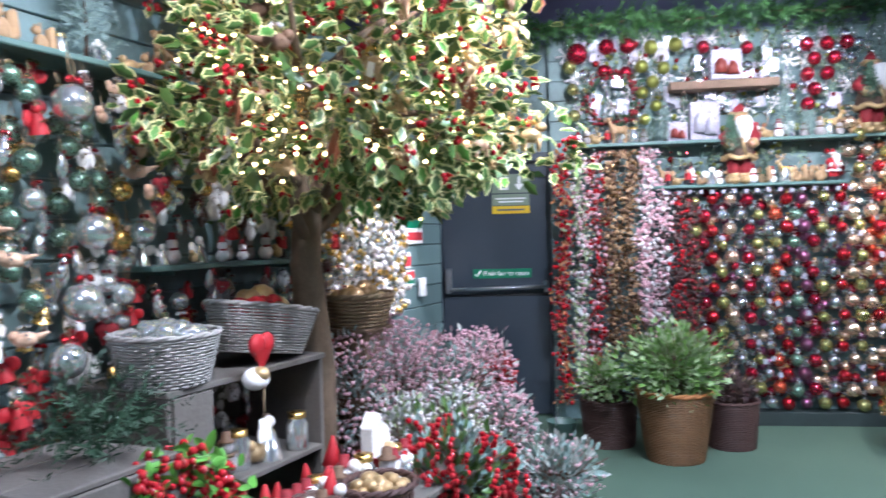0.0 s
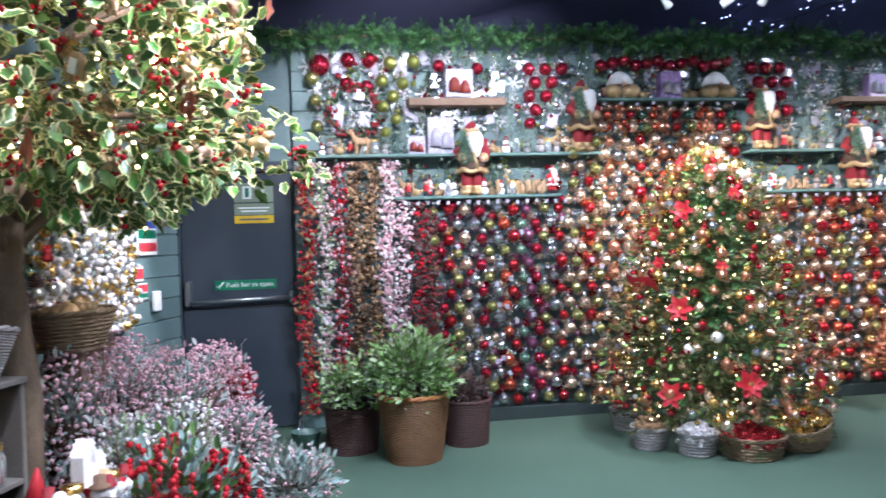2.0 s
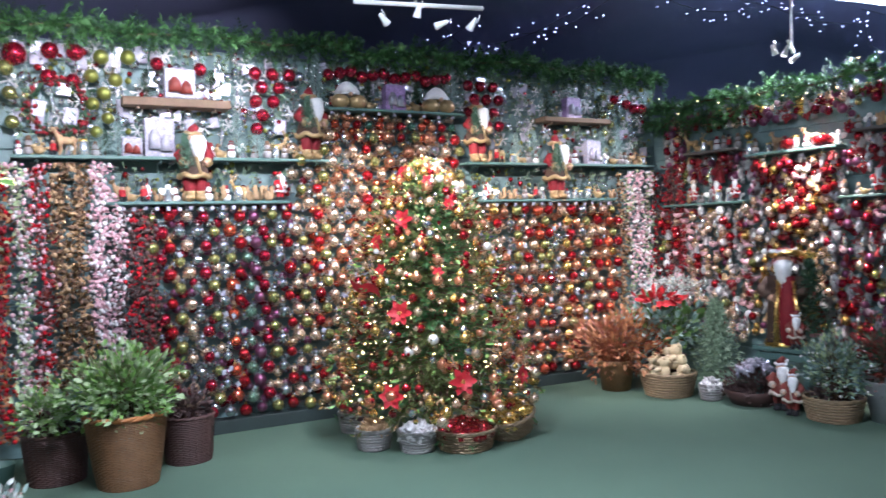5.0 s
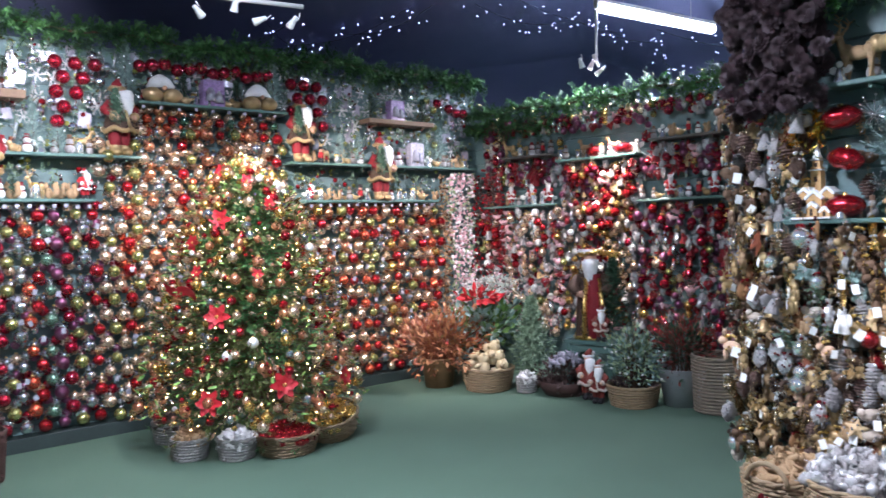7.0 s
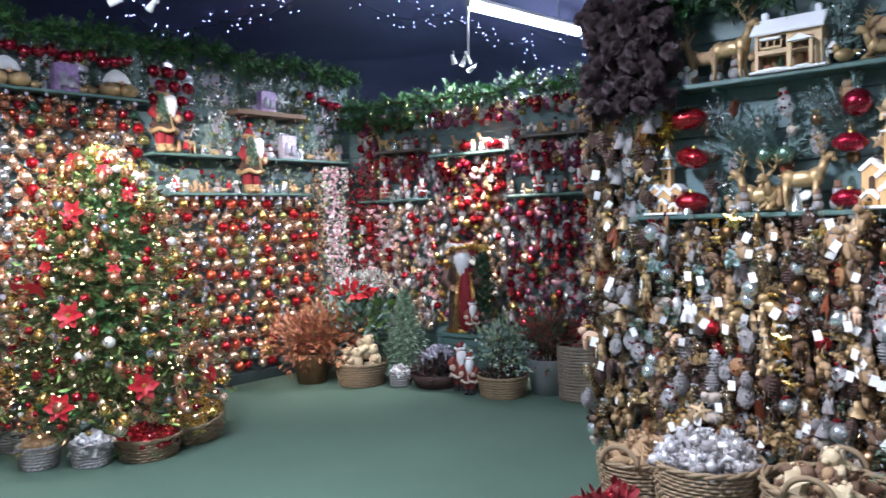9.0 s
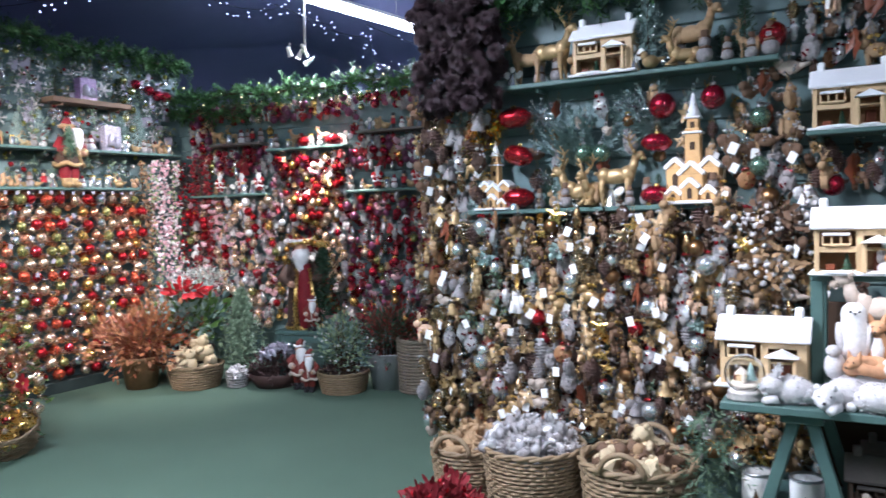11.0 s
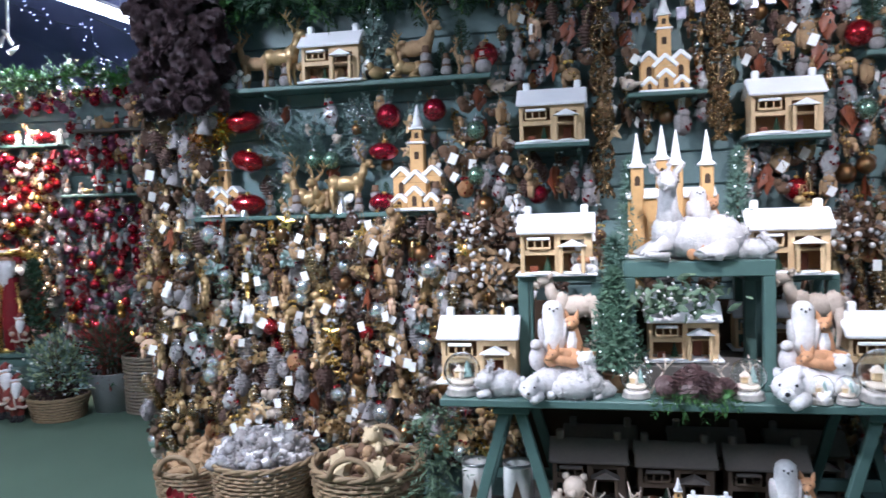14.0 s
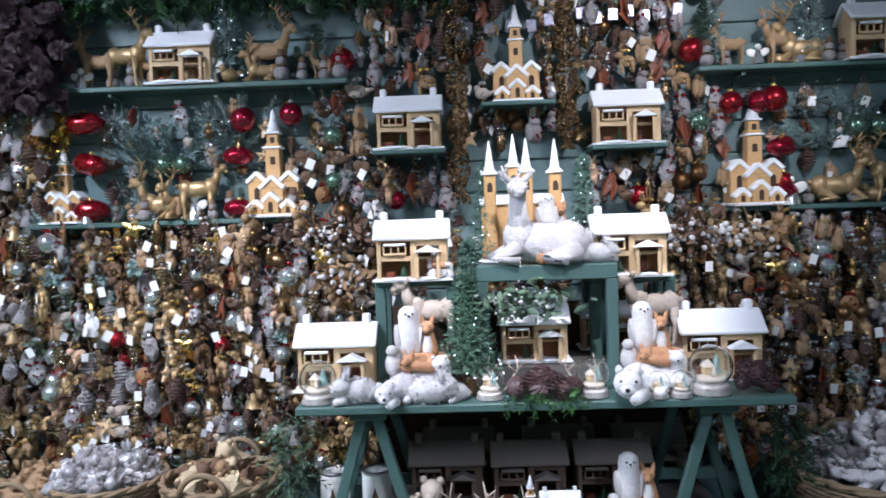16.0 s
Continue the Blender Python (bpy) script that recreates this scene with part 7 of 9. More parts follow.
RUSTIC = [
    hung("deer_ornament", "small tan felt deer ornament on a string", "hanging ornament", o_animal, "tan"), hung("deer_ornament", "small brown wooden deer ornament on a string", "hanging ornament", o_animal, "brown"),
    hung("deer_ornament", "small antique gold deer ornament with price tag", "hanging ornament", o_animal, "gold_fig", True), hung("star_ornament", "pale wooden star ornament on a string", "hanging ornament", o_star, "birch"),
    hung("star_ornament", "gold star ornament on a string", "hanging ornament", o_star, "gold"), hung("heart_ornament", "brown felt heart ornament on a string", "hanging ornament", o_heart, "brown", True),
    hung("cone_ornament", "dark pine cone ornament on a string", "hanging ornament", o_cone, "cone"), hung("cone_ornament", "frosted pine cone ornament on a string", "hanging ornament", o_cone, "grey_fur"),
    hung("glass_ornament", "silvered glass ball ornament", "hanging ornament", o_ball, "mercury"), hung("glass_ornament", "bronze glass ball ornament", "hanging ornament", o_ball, "ball_bronze"),
    hung("bell_ornament", "antique gold bell ornament", "hanging ornament", o_bell, "gold_fig"), hung("angel_ornament", "white feathered angel ornament", "hanging ornament", o_angel, "white_fur", True),
    hung("angel_ornament", "grey felt angel ornament", "hanging ornament", o_angel, "grey_fur"), hung("owl_ornament", "grey fur owl ornament", "hanging ornament", o_owl, "grey_fur"),
    hung("owl_ornament", "tan owl ornament with price tag", "hanging ornament", o_owl, "tan", True), hung("bird_ornament", "brown feathered bird ornament", "hanging ornament", o_bird, "brown"),
    hung("bird_ornament", "pale bird ornament", "hanging ornament", o_bird, "stone_deer"), hung("leaf_ornament", "gold leaf cluster ornament with beads", "hanging ornament", o_clump, "gold_fig"),
    hung("leaf_ornament", "frosted leaf cluster ornament", "hanging ornament", o_clump, "frost"), hung("slice_ornament", "round wood-slice ornament with a star", "hanging ornament", o_slice, "birch_dark"),
    hung("drop_ornament", "bronze drop ornament", "hanging ornament", o_drop, "bead"), hung("fox_ornament", "orange fox ornament with price tag", "hanging ornament", o_animal, "fox", True), hung("glass_ornament", "small red glass ball ornament", "hanging ornament", o_ball, "ball_red"),
    hung("film_bag_ornament", "small ornament in a crumpled clear film bag", "hanging ornament", o_film, "film"), hung("snowflake_ornament", "silver glitter snowflake ornament on a string", "hanging ornament", o_snowflake, "glitter_silver"),
    hung("star_ornament", "gold glitter star ornament on a string", "hanging ornament", o_star, "glitter_gold"), hung("cone_ornament", "bronze glitter cone ornament on a string", "hanging ornament", o_cone, "glitter_gold"),
    hung("sprig_ornament", "frosted fir sprig ornament on a string", "hanging ornament", o_sprig, "grey_fir"), hung("leaf_ornament", "dark brown leaf cluster ornament on a string", "hanging ornament", o_clump, "dark_brown"),
    hung("bag_ornament", "dark brown velvet bag ornament on a string", "hanging ornament", o_film, "dark_brown"), hung("silver_bag_ornament", "grey felt bag ornament on a string", "hanging ornament", o_film, "grey_fur"), hung("leaf_ornament", "large russet leaf ornament on a string", "hanging ornament", o_bigleaf, "russet"),
]


def hang_field(at, s0, s1, z0, z1, dx, dz, bank, weights, keep, seed, skip=(), d=(0.05, 0.2), label="small rustic ornaments hung close together on wall pegs", max_things=300, size=(0.72, 1.12), change=0.45):
    """Ornaments in staggered columns, a few alike on each peg; those for which keep(s, z) holds are things, the rest one joined piece."""
    rng = random.Random(seed)
    rest, made, i, s = {}, 0, 0, s0
    while s < s1:
        z = z0 + (dz / 2 if i % 2 else 0)
        k, shape, mats = rng.choices(bank, weights)[0]
        while z < z1:
            ss, zz = s + rng.uniform(-0.016, 0.016), z + rng.uniform(-0.02, 0.02)
            if rng.random() < change:
                k, shape, mats = rng.choices(bank, weights)[0]
            if not any(a < ss < b and c < zz < e for a, b, c, e in skip):
                m = at(ss, rng.uniform(*d), zz, rng.uniform(-75, 75), rng.uniform(-16, 16))
                sc = rng.uniform(*size)
                if made < max_things and keep(ss, zz):
                    k.at(m, sc)
                    made += 1
                else:
                    rest.setdefault(mats, Shape()).add(shape, m @ Matrix.Scale(sc, 4))
            z += dz
        s += dx
        i += 1
    if rest:
        every, whole = [], Shape()
        for key, shape in rest.items():
            whole.add(shape, ROOT, len(every))
            every += key
        thing("hung_ornaments", ROOT, label, "hanging ornaments", "", "stuff", whole, every)


FRAMES = ((0.0, 1.26, 0.0, 1.08), (-0.02, 0.3, 1.1, 1.5), (0.86, 1.2, 1.1, 1.5), (-0.1, 0.3, 1.7, 2.02), (0.93, 1.3, 1.7, 2.02), (0.52, 0.74, 1.94, 2.4), (-1.74, -0.42, 1.4, 1.7), (-1.5, -0.15, 2.03, 2.45), (1.4, 3.0, 2.02, 2.4), (1.55, 3.0, 1.38, 1.7), (-1.45, -0.4, 1.6, 2.05), (1.6, 3.0, 1.6, 2.0), (0.35, 0.95, 1.15, 1.8))
W = [2.6, 2.6, 3.0, 0.7, 1.0, 1.6, 2.2, 0.9, 2.4, 1.8, 0.9, 0.25, 0.6, 0.7, 1.8, 2.4, 0.8, 3.0, 0.9, 1.2, 2.4, 0.6, 0.15, 3.2, 1.0, 1.2, 2.6, 1.0, 2.4, 1.6, 1.0, 0.9]
BULKY = [RUSTIC[k] for k in (0, 1, 6, 15, 17, 23, 28, 29, 26, 30)]
BW0 = [1.5, 2, 1.5, 2, 1.5, 2, 3, 3, 1, 1.5]
UPPER = [RUSTIC[k] for k in (0, 5, 11, 13, 14, 16, 19, 20, 21, 6, 9, 3, 15, 31, 23, 30)]
UW = [1.4, 1.8, 0.7, 0.8, 1.4, 0.8, 0.9, 1.0, 0.8, 1.8, 1.2, 0.4, 1.6, 3.0, 1.4, 1.2]
BEHIND = "small dark ornaments added behind others for the shade in the gaps"
# an added darker layer close to the boards for the gaps' shade, then the front layer, piece by piece
hang_field(C, -1.96, 2.9, 0.24, 1.42, 0.055, 0.085, BULKY, BW0, lambda s, z: False, 68, FRAMES, (0.03, 0.1), BEHIND, 0, (0.7, 1.0), 0.6)
hang_field(C, -1.98, -0.36, 0.3, 1.43, 0.056, 0.086, RUSTIC, W, lambda s, z: True, 61, (), (0.12, 0.25), max_things=420, size=(0.82, 1.2), change=0.8)
hang_field(C, -0.36, 2.75, 0.3, 1.43, 0.056, 0.086, RUSTIC, W, lambda s, z: z > 0.75, 60, FRAMES, (0.12, 0.25), max_things=150, size=(0.82, 1.2), change=0.8)
hang_field(C, -0.4, 1.6, 1.5, 2.5, 0.085, 0.125, UPPER, UW, lambda s, z: True, 62, FRAMES, (0.05, 0.14), max_things=170, size=(0.85, 1.2), change=0.9)
hang_field(C, -0.35, 1.58, 1.46, 2.5, 0.08, 0.115, BULKY, BW0, lambda s, z: False, 69, FRAMES, (0.03, 0.07), BEHIND, 0, (0.7, 1.0), 0.8)
hang_field(C, -1.98, -1.56, 1.48, 2.04, 0.07, 0.105, RUSTIC, W, lambda s, z: True, 63, (), (0.08, 0.22), max_things=60, size=(0.95, 1.35), change=0.75)
hang_field(C, -1.38, -0.36, 1.62, 2.02, 0.13, 0.14, UPPER, UW, lambda s, z: True, 64, (), (0.03, 0.08), max_things=40, change=0.9)
hang_field(C, 1.6, 2.9, 1.6, 2.02, 0.13, 0.14, UPPER, UW, lambda s, z: True, 66, (), (0.03, 0.08), max_things=40, change=0.9)
more = Shape()
rng = random.Random(404)
for _ in range(60):
    m = C(rng.uniform(-1.9, 2.6), rng.uniform(0.24, 0.29), rng.uniform(0.4, 1.42), 0, rng.uniform(-25, 25))
    if not 0.0 < (m.translation - C(0, 0.25, 0).translation).dot(C(0, 0, 0).col[0].to_3d()) < 1.6 or m.translation.z > 1.15:
        more.box(m.translation, (0.034, 0.003, 0.046), m.to_3x3(), 0.0005)
thing("price_tags", ROOT, "small blank white price tags among the ornaments", "price tags", "", "stuff", more, "paper")
# the end of the wall, turned towards the passage


def wall_end(s, d, z, *turn):
    return C(-1.92 - d, 0.0 - s, z, 90)


hang_field(wall_end, -0.16, 0.16, 0.22, 1.95, 0.06, 0.095, RUSTIC, W, lambda s, z: False, 65, (), (0.03, 0.1), "rustic ornaments hung round the wall's end")


def cone_cluster(m, label, n, rx, rz, seed, material="cone", depth=0.12):
    """A dense hanging mass of cone flowers."""
    rng = random.Random(seed)
    ob = thing("cone_bunch", m, label, "pine cone bunch", "pine cone bunches")
    rose = Shape().ball((0, 0, 0.0), (0.02, 0.02, 0.016), 8, 5)
    for ring, (r0, z0, r1, z1, count) in enumerate(((0.014, 0.0, 0.052, 0.004, 10), (0.011, 0.008, 0.042, 0.02, 9), (0.008, 0.014, 0.03, 0.034, 7), (0.004, 0.02, 0.016, 0.042, 5))):
        for j in range(count):
            a = 2 * math.pi * (j + 0.5 * (ring % 2)) / count
            d, t = Vector((math.cos(a), math.sin(a), 0)), Vector((-math.sin(a), math.cos(a), 0))
            w = 2.4 * r1 / count
            i0, tip = d * r0 + Vector((0, 0, z0)), d * r1 + Vector((0, 0, z1))
            rose.put([i0 - t * w * 0.4, i0 + t * w * 0.4, tip * 0.93 + t * w, tip + d * 0.003, tip * 0.93 - t * w, tip * 0.9 - Vector((0, 0, 0.007))], [(0, 1, 2, 3, 4), (2, 1, 5), (0, 4, 5), (1, 0, 5), (4, 3, 5), (3, 2, 5)], 0, True)
    me = rose.mesh("cone_rose", material)
    for k in range(n):
        p = Vector((rng.uniform(-rx, rx), -rng.uniform(0.2, 1) * depth, rng.uniform(-rz, rz)))
        d = Vector((rng.gauss(0, 0.5), -1, rng.gauss(0, 0.5)))
        part("cone_rose", me, None, ob, m=Matrix.Translation(p) @ d.to_track_quat("Z", "Y").to_matrix().to_4x4() @ Matrix.Scale(rng.uniform(0.62, 0.95), 4))
    return ob


cone_cluster(C(-1.72, 0.14, 2.3), "bunch of dark plum cone roses at the wall's end", 260, 0.24, 0.3, 71, "dark_cone", 0.2)
for s, z0, z1, k in ((0.34, 1.5, 2.42, 1), (0.85, 1.74, 2.42, 2)):
    rng = random.Random(k)
    ob = thing("bead_garland", C(s, 0.14, 0), "hanging garland of bronze beaded cones", "garland", "bead garlands")
    part("cord", Shape().tube([(0, 0, z0), (0, 0, z1)], 0.004, 5), "string", ob)
    sB = Shape()
    for _ in range(760):
        z = rng.uniform(z0, z1)
        r = 0.05 * abs(math.sin(z * 16)) ** 0.5
        a = rng.uniform(0, 6.283)
        sB.ball((r * math.cos(a), r * math.sin(a), z), 0.008, 6, 4)
    part("beading", sB, "bead", ob, kind="stuff")


def berry_swag(m, label, rx, rz, n, mats, seed, berry=0.011):
    rng = random.Random(seed)
    ob = thing("berry_swag", m, label, "swag", "swags on the display wall")
    s, lf, small, leaf = Shape(), Shape(), Shape().ball((0, 0, 0), berry, 7, 5), leaf_shape(0.045, 0.022)
    for k in range(n):
        p = Vector((rng.gauss(0, rx / 2), -rng.uniform(0, 0.09), rng.gauss(0, rz / 2)))
        if rng.random() < 0.3:
            s.add(small, Matrix.Translation(p) @ Matrix.Scale(rng.uniform(0.7, 1.5), 4))
        else:
            lf.add(leaf, turned(p, unit(rng), rng.uniform(-2, 2), rng.uniform(0.7, 1.3)))
    part("berry_spray", s, mats[0], ob, kind="stuff")
    part("foliage", lf, mats[1], ob, kind="stuff")


for s, z, mats, k in ((-0.2, 1.38, ("white_berry", "brown"), 1), (-0.2, 1.18, ("white_berry", "tan"), 2), (1.4, 1.32, ("white_berry", "brown"), 3), (1.6, 1.3, ("white_berry", "tan"), 4)):
    berry_swag(C(s, 0.2, z), "white berry and brown leaf swag", 0.16, 0.07, 300, mats, k)
M["tinsel"] = mat("gold_tinsel", (0.85, 0.5, 0.08), 0.2, 1.0, var=0.2, scale=40)
rng = random.Random(5)
for s, z, rx, rz in ((-1.68, 1.84, 0.07, 0.1), (-1.55, 1.92, 0.035, 0.1)):
    tS = Shape()
    for _ in range(240):
        p = Vector((rng.gauss(0, rx * 0.5), rng.gauss(0, 0.03), rng.gauss(0, rz * 0.5)))
        tS.blade(p, p + unit(rng) * 0.045, 0.008, unit(rng))
    thing("tinsel_bunch", C(s, 0.14, z), "bright gold tinsel bunch hanging on the wall", "tinsel", "gold tinsel", "stuff", tS, "tinsel")
BUNCH = Shape()
for _ in range(130):
    p = Vector((rng.gauss(0, 0.045), rng.gauss(0, 0.03), rng.gauss(0, 0.05)))
    BUNCH.ball(p, rng.uniform(0.01, 0.016), 6, 5)
thing("berry_bunch", C(1.36, 0.12, 2.6), "bright red berry bunch at the wall top", "berry bunch", "", "", BUNCH, "berry")
for k in range(9):
    PACKET.at(C(0.78 + 0.075 * k, 0.1, 2.35 + 0.012 * (k % 3), 0, (k * 37) % 9 - 4), 0.6)
for k in range(6):
    PACKET.at(C(0.2 + 0.1 * k, 0.08, 2.33, 0, (k * 31) % 9 - 4), 0.6)

# ---- trestle table with its risers ----
tb = thing("trestle_table", C(0.63, 0.66, 0), "green painted wooden trestle table", "table")
for k, y in enumerate((-0.2, 0.0, 0.2)):
    part("tabletop_board", Shape().box((0, y * 1.0, 0.735), (1.85, 0.197, 0.03), bevel=0.004), "green_paint", tb)
for x in (-0.66, 0.66):
    for y in (-0.2, 0.2):
        for e in (-1, 1):
            part("leg", Shape().box((x + e * 0.125, y, 0.35), (0.042, 0.03, 0.74), Matrix.Rotation(-e * 0.28, 3, "Y"), 0.004), "green_paint", tb)
    part("head_rail", Shape().box((x, 0, 0.7), (0.14, 0.5, 0.035), bevel=0.004), "green_paint", tb)
    part("cross_rail", Shape().box((x, 0.2, 0.3), (0.34, 0.025, 0.05), bevel=0.004), "green_paint", tb)


def riser(s0, s1, d, top, deep, label, th=0.05):
    ob = thing("display_riser", C((s0 + s1) / 2, d, 0.752), label, "display stand", "risers on the table")
    w, h = s1 - s0, top - 0.752
    part("top", Shape().box((0, 0, h - th / 2), (w, deep, th), bevel=0.004), "green_paint", ob)
    for x in (-1, 1):
        for y in (-1, 1):
            part("post", Shape().box((x * (w / 2 - 0.022), y * (deep / 2 - 0.022), (h - th) / 2), (0.044, 0.044, h - th), bevel=0.003), "green_paint", ob)
    return ob


riser(-0.02, 0.32, 0.5, 1.185, 0.26, "green painted wooden riser frame on the table", 0.025)
riser(0.4, 0.95, 0.62, 1.245, 0.3, "tall green painted wooden riser frame on the table", 0.06)
riser(0.87, 1.22, 0.46, 1.175, 0.26, "green painted wooden riser frame on the table", 0.025)
# Added sheet, no real cloth: its dark colour is the shade there.
bd = thing("back_cloth", C(0.63, 0.26, 0), "dark brown sheet added for the shade behind the table", "screen")
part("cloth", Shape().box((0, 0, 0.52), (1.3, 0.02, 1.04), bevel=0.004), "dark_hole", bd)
bx = thing("low_plinth_box", C(0.72, 0.45, 0.752), "low dark wooden box under the riser", "box")
part("box", Shape().box((0.05, -0.1, 0.042), (0.62, 0.34, 0.084), bevel=0.004), "grey_wood", bx)

# animals
M["silver_fur"] = mat("silver_white_fur", (0.62, 0.6, 0.6), 0.9, var=0.3, scale=55, bump=1.0, fine=160)


def resting_deer_shape():
    """A compact deer at rest: folded legs, upright neck, small antlers."""
    s = Shape()
    for c, r in (((0.0, 0, 0.085), (0.12, 0.075, 0.08)), ((0.08, 0, 0.085), (0.08, 0.085, 0.085)), ((-0.085, 0, 0.11), (0.06, 0.06, 0.08)), ((0.15, 0, 0.1), (0.028, 0.02, 0.03))):
        s.ball(c, r, 18, 12)
    s.tube([(-0.08, 0, 0.12), (-0.092, -0.01, 0.2), (-0.095, -0.02, 0.29)], [0.056, 0.036, 0.028], 12)
    s.ball((-0.1, -0.045, 0.305), (0.033, 0.056, 0.036), 14, 9, Matrix.Rotation(0.35, 3, "X"))
    s.ball((-0.102, -0.092, 0.284), (0.017, 0.02, 0.016), 8, 6)
    for y in (-1, 1):
        s.ball((-0.097 + y * 0.036, -0.012, 0.345), (0.012, 0.01, 0.034), 8, 6, Matrix.Rotation(y * 0.6, 3, "Y"))
        s.tube([(-0.1, y * 0.04, 0.07), (-0.18, y * 0.05, 0.03), (-0.1, y * 0.065, 0.018)], [0.034, 0.022, 0.018], 8)
        s.tube([(0.1, y * 0.075, 0.05), (-0.01, y * 0.1, 0.025), (0.06, y * 0.105, 0.018)], [0.045, 0.024, 0.018], 8)
    s.v = [(x * 1.12, y, z * 0.98) for x, y, z in s.v]
    s.rough(0.004, 55).fuzz(1900, 0.012, 0.005, 9)
    for y in (-1, 1):
        s.tube([(-0.128 + y * 0.014, -0.03, 0.325), (-0.128 + y * 0.03, -0.025, 0.355), (-0.128 + y * 0.04, -0.03, 0.385)], [0.008, 0.007, 0.003], 6)
        s.tube([(-0.128 + y * 0.03, -0.025, 0.355), (-0.128 + y * 0.022, -0.04, 0.375)], [0.006, 0.002], 5)
    return s


WHITE_DEER = Kind(lambda m: thing("deer_figure", m, "white fur resting deer figure with small antlers on a riser", "deer figure", "white animal figures", "", resting_deer_shape(), "silver_fur"))
WHITE_STAND = deer_kind("cream standing fawn figure behind the table display", "stone_deer", True, False, 0.42, "fawn figures on the table", 900)
WHITE_DEER.at(C(0.675, 0.7, 1.245, 8), 1.02)
for s, sc in ((0.15, 1.0), (1.06, 1.0)):
    WHITE_STAND.at(C(s + 0.06, 0.62, 0.89, 10), 0.8)
    blk = thing("display_block", C(s + 0.06, 0.6, 0.752), "dark wooden block under a fawn figure", "block", "display blocks")
    part("block", Shape().box((0, 0, 0.07), (0.24, 0.14, 0.138), bevel=0.004), "grey_wood", blk)


def fox_head(s, c, k, slot, m=ROOT):
    """A pointed head with ears and nose at c, of size k, facing -y."""
    q = Shape().ball((0, 0, 0), (0.03, 0.03, 0.026), 12, 8, None, slot).lathe([(0.02, 0.0), (0.012, 0.025), (0.004, 0.042), (0.001, 0.044)], 10, pose(0, -0.016, -0.006, 100), slot)
    q.ball((0, -0.06, -0.01), 0.005, 6, 5, None, 3)
    for x in (-1, 1):
        q.lathe([(0.012, 0), (0.008, 0.018), (0.001, 0.034)], 6, pose(x * 0.018, 0.004, 0.018, 0, x * 14), slot)
        q.ball((x * 0.012, -0.026, 0.006), 0.0035, 6, 4, None, 3)
    s.add(q, Matrix.Translation(c) @ m @ Matrix.Scale(k, 4))


def huddle_kind():
    """A cast group: snowy owl, sitting fox, curled fox, grey bird and a white cub on a snowy mound."""
    s = Shape()
    s.ball((0.02, 0.0, 0.06), (0.115, 0.085, 0.075), 18, 12, None, 0)
    s.ball((0.07, -0.06, 0.045), (0.07, 0.05, 0.05), 16, 10, None, 0)
    s.ball((-0.05, -0.05, 0.05), (0.07, 0.06, 0.055), 16, 10, None, 2)
    s.rough(0.006, 55).fuzz(900, 0.014, 0.005, 4)
    # owl
    s.lathe([(0.001, -0.02), (0.035, 0.0), (0.05, 0.05), (0.05, 0.1), (0.04, 0.145), (0.041, 0.165), (0.036, 0.19), (0.02, 0.205), (0.001, 0.208)], 18, pose(-0.025, 0.02, 0.145), 0)
    for x in (-1, 1):
        s.ball((-0.025 + x * 0.042, 0.015, 0.225), (0.016, 0.034, 0.06), 10, 8, Matrix.Rotation(x * 0.12, 3, "Y"), 2)
        s.ball((-0.025 + x * 0.014, -0.019, 0.325), 0.0045, 6, 5, None, 3)
    s.lathe([(0.005, 0), (0.001, 0.012)], 6, pose(-0.025, -0.02, 0.318, 120), 3)
    # sitting fox
    s.lathe([(0.001, 0.0), (0.036, 0.005), (0.042, 0.04), (0.03, 0.085), (0.02, 0.115)], 14, pose(0.048, 0.025, 0.14), 1)
    s.lathe([(0.001, 0.0), (0.02, 0.01), (0.022, 0.05), (0.012, 0.085)], 10, pose(0.044, -0.002, 0.15), 0)
    fox_head(s, (0.046, 0.01, 0.268), 0.95, 1, pose(0, 0, 0, 0, 0, -15))
    s.tube([(0.08, 0.04, 0.15), (0.115, 0.0, 0.14), (0.105, -0.045, 0.13)], [0.02, 0.025, 0.01], 8, 1)
    # curled fox with its tail round it
    ring = [(0.005 + 0.045 * math.cos(a), -0.05 + 0.03 * math.sin(a), 0.135 + 0.006 * math.sin(2 * a)) for a in [2 * math.pi * k / 16 for k in range(16)]]
    s.tube(ring, [0.034, 0.036, 0.036, 0.035, 0.032, 0.03, 0.03, 0.03, 0.028, 0.026, 0.024, 0.022, 0.02, 0.02, 0.024, 0.03], 10, 1, True)
    s.ball((0.005, -0.045, 0.145), (0.045, 0.036, 0.034), 12, 8, None, 1)
    fox_head(s, (-0.035, -0.075, 0.158), 0.85, 1, pose(0, 0, 0, 0, 0, -35))
    # grey bird and white cub
    s.ball((-0.088, -0.02, 0.135), (0.035, 0.034, 0.05), 12, 9, None, 2)
    s.ball((-0.094, -0.035, 0.19), (0.024, 0.024, 0.022), 10, 7, None, 2)
    s.ball((0.09, -0.045, 0.115), (0.042, 0.04, 0.05), 12, 9, None, 0)
    s.ball((0.082, -0.085, 0.14), (0.03, 0.028, 0.026), 12, 8, None, 0)
    for x in (-1, 1):
        s.ball((0.082 + x * 0.022, -0.075, 0.163), 0.009, 6, 5, None, 0)
    s.ball((0.08, -0.113, 0.135), 0.0055, 6, 5, None, 3)
    s.ball((0.03, -0.095, 0.06), (0.06, 0.035, 0.04), 12, 8, None, 2)
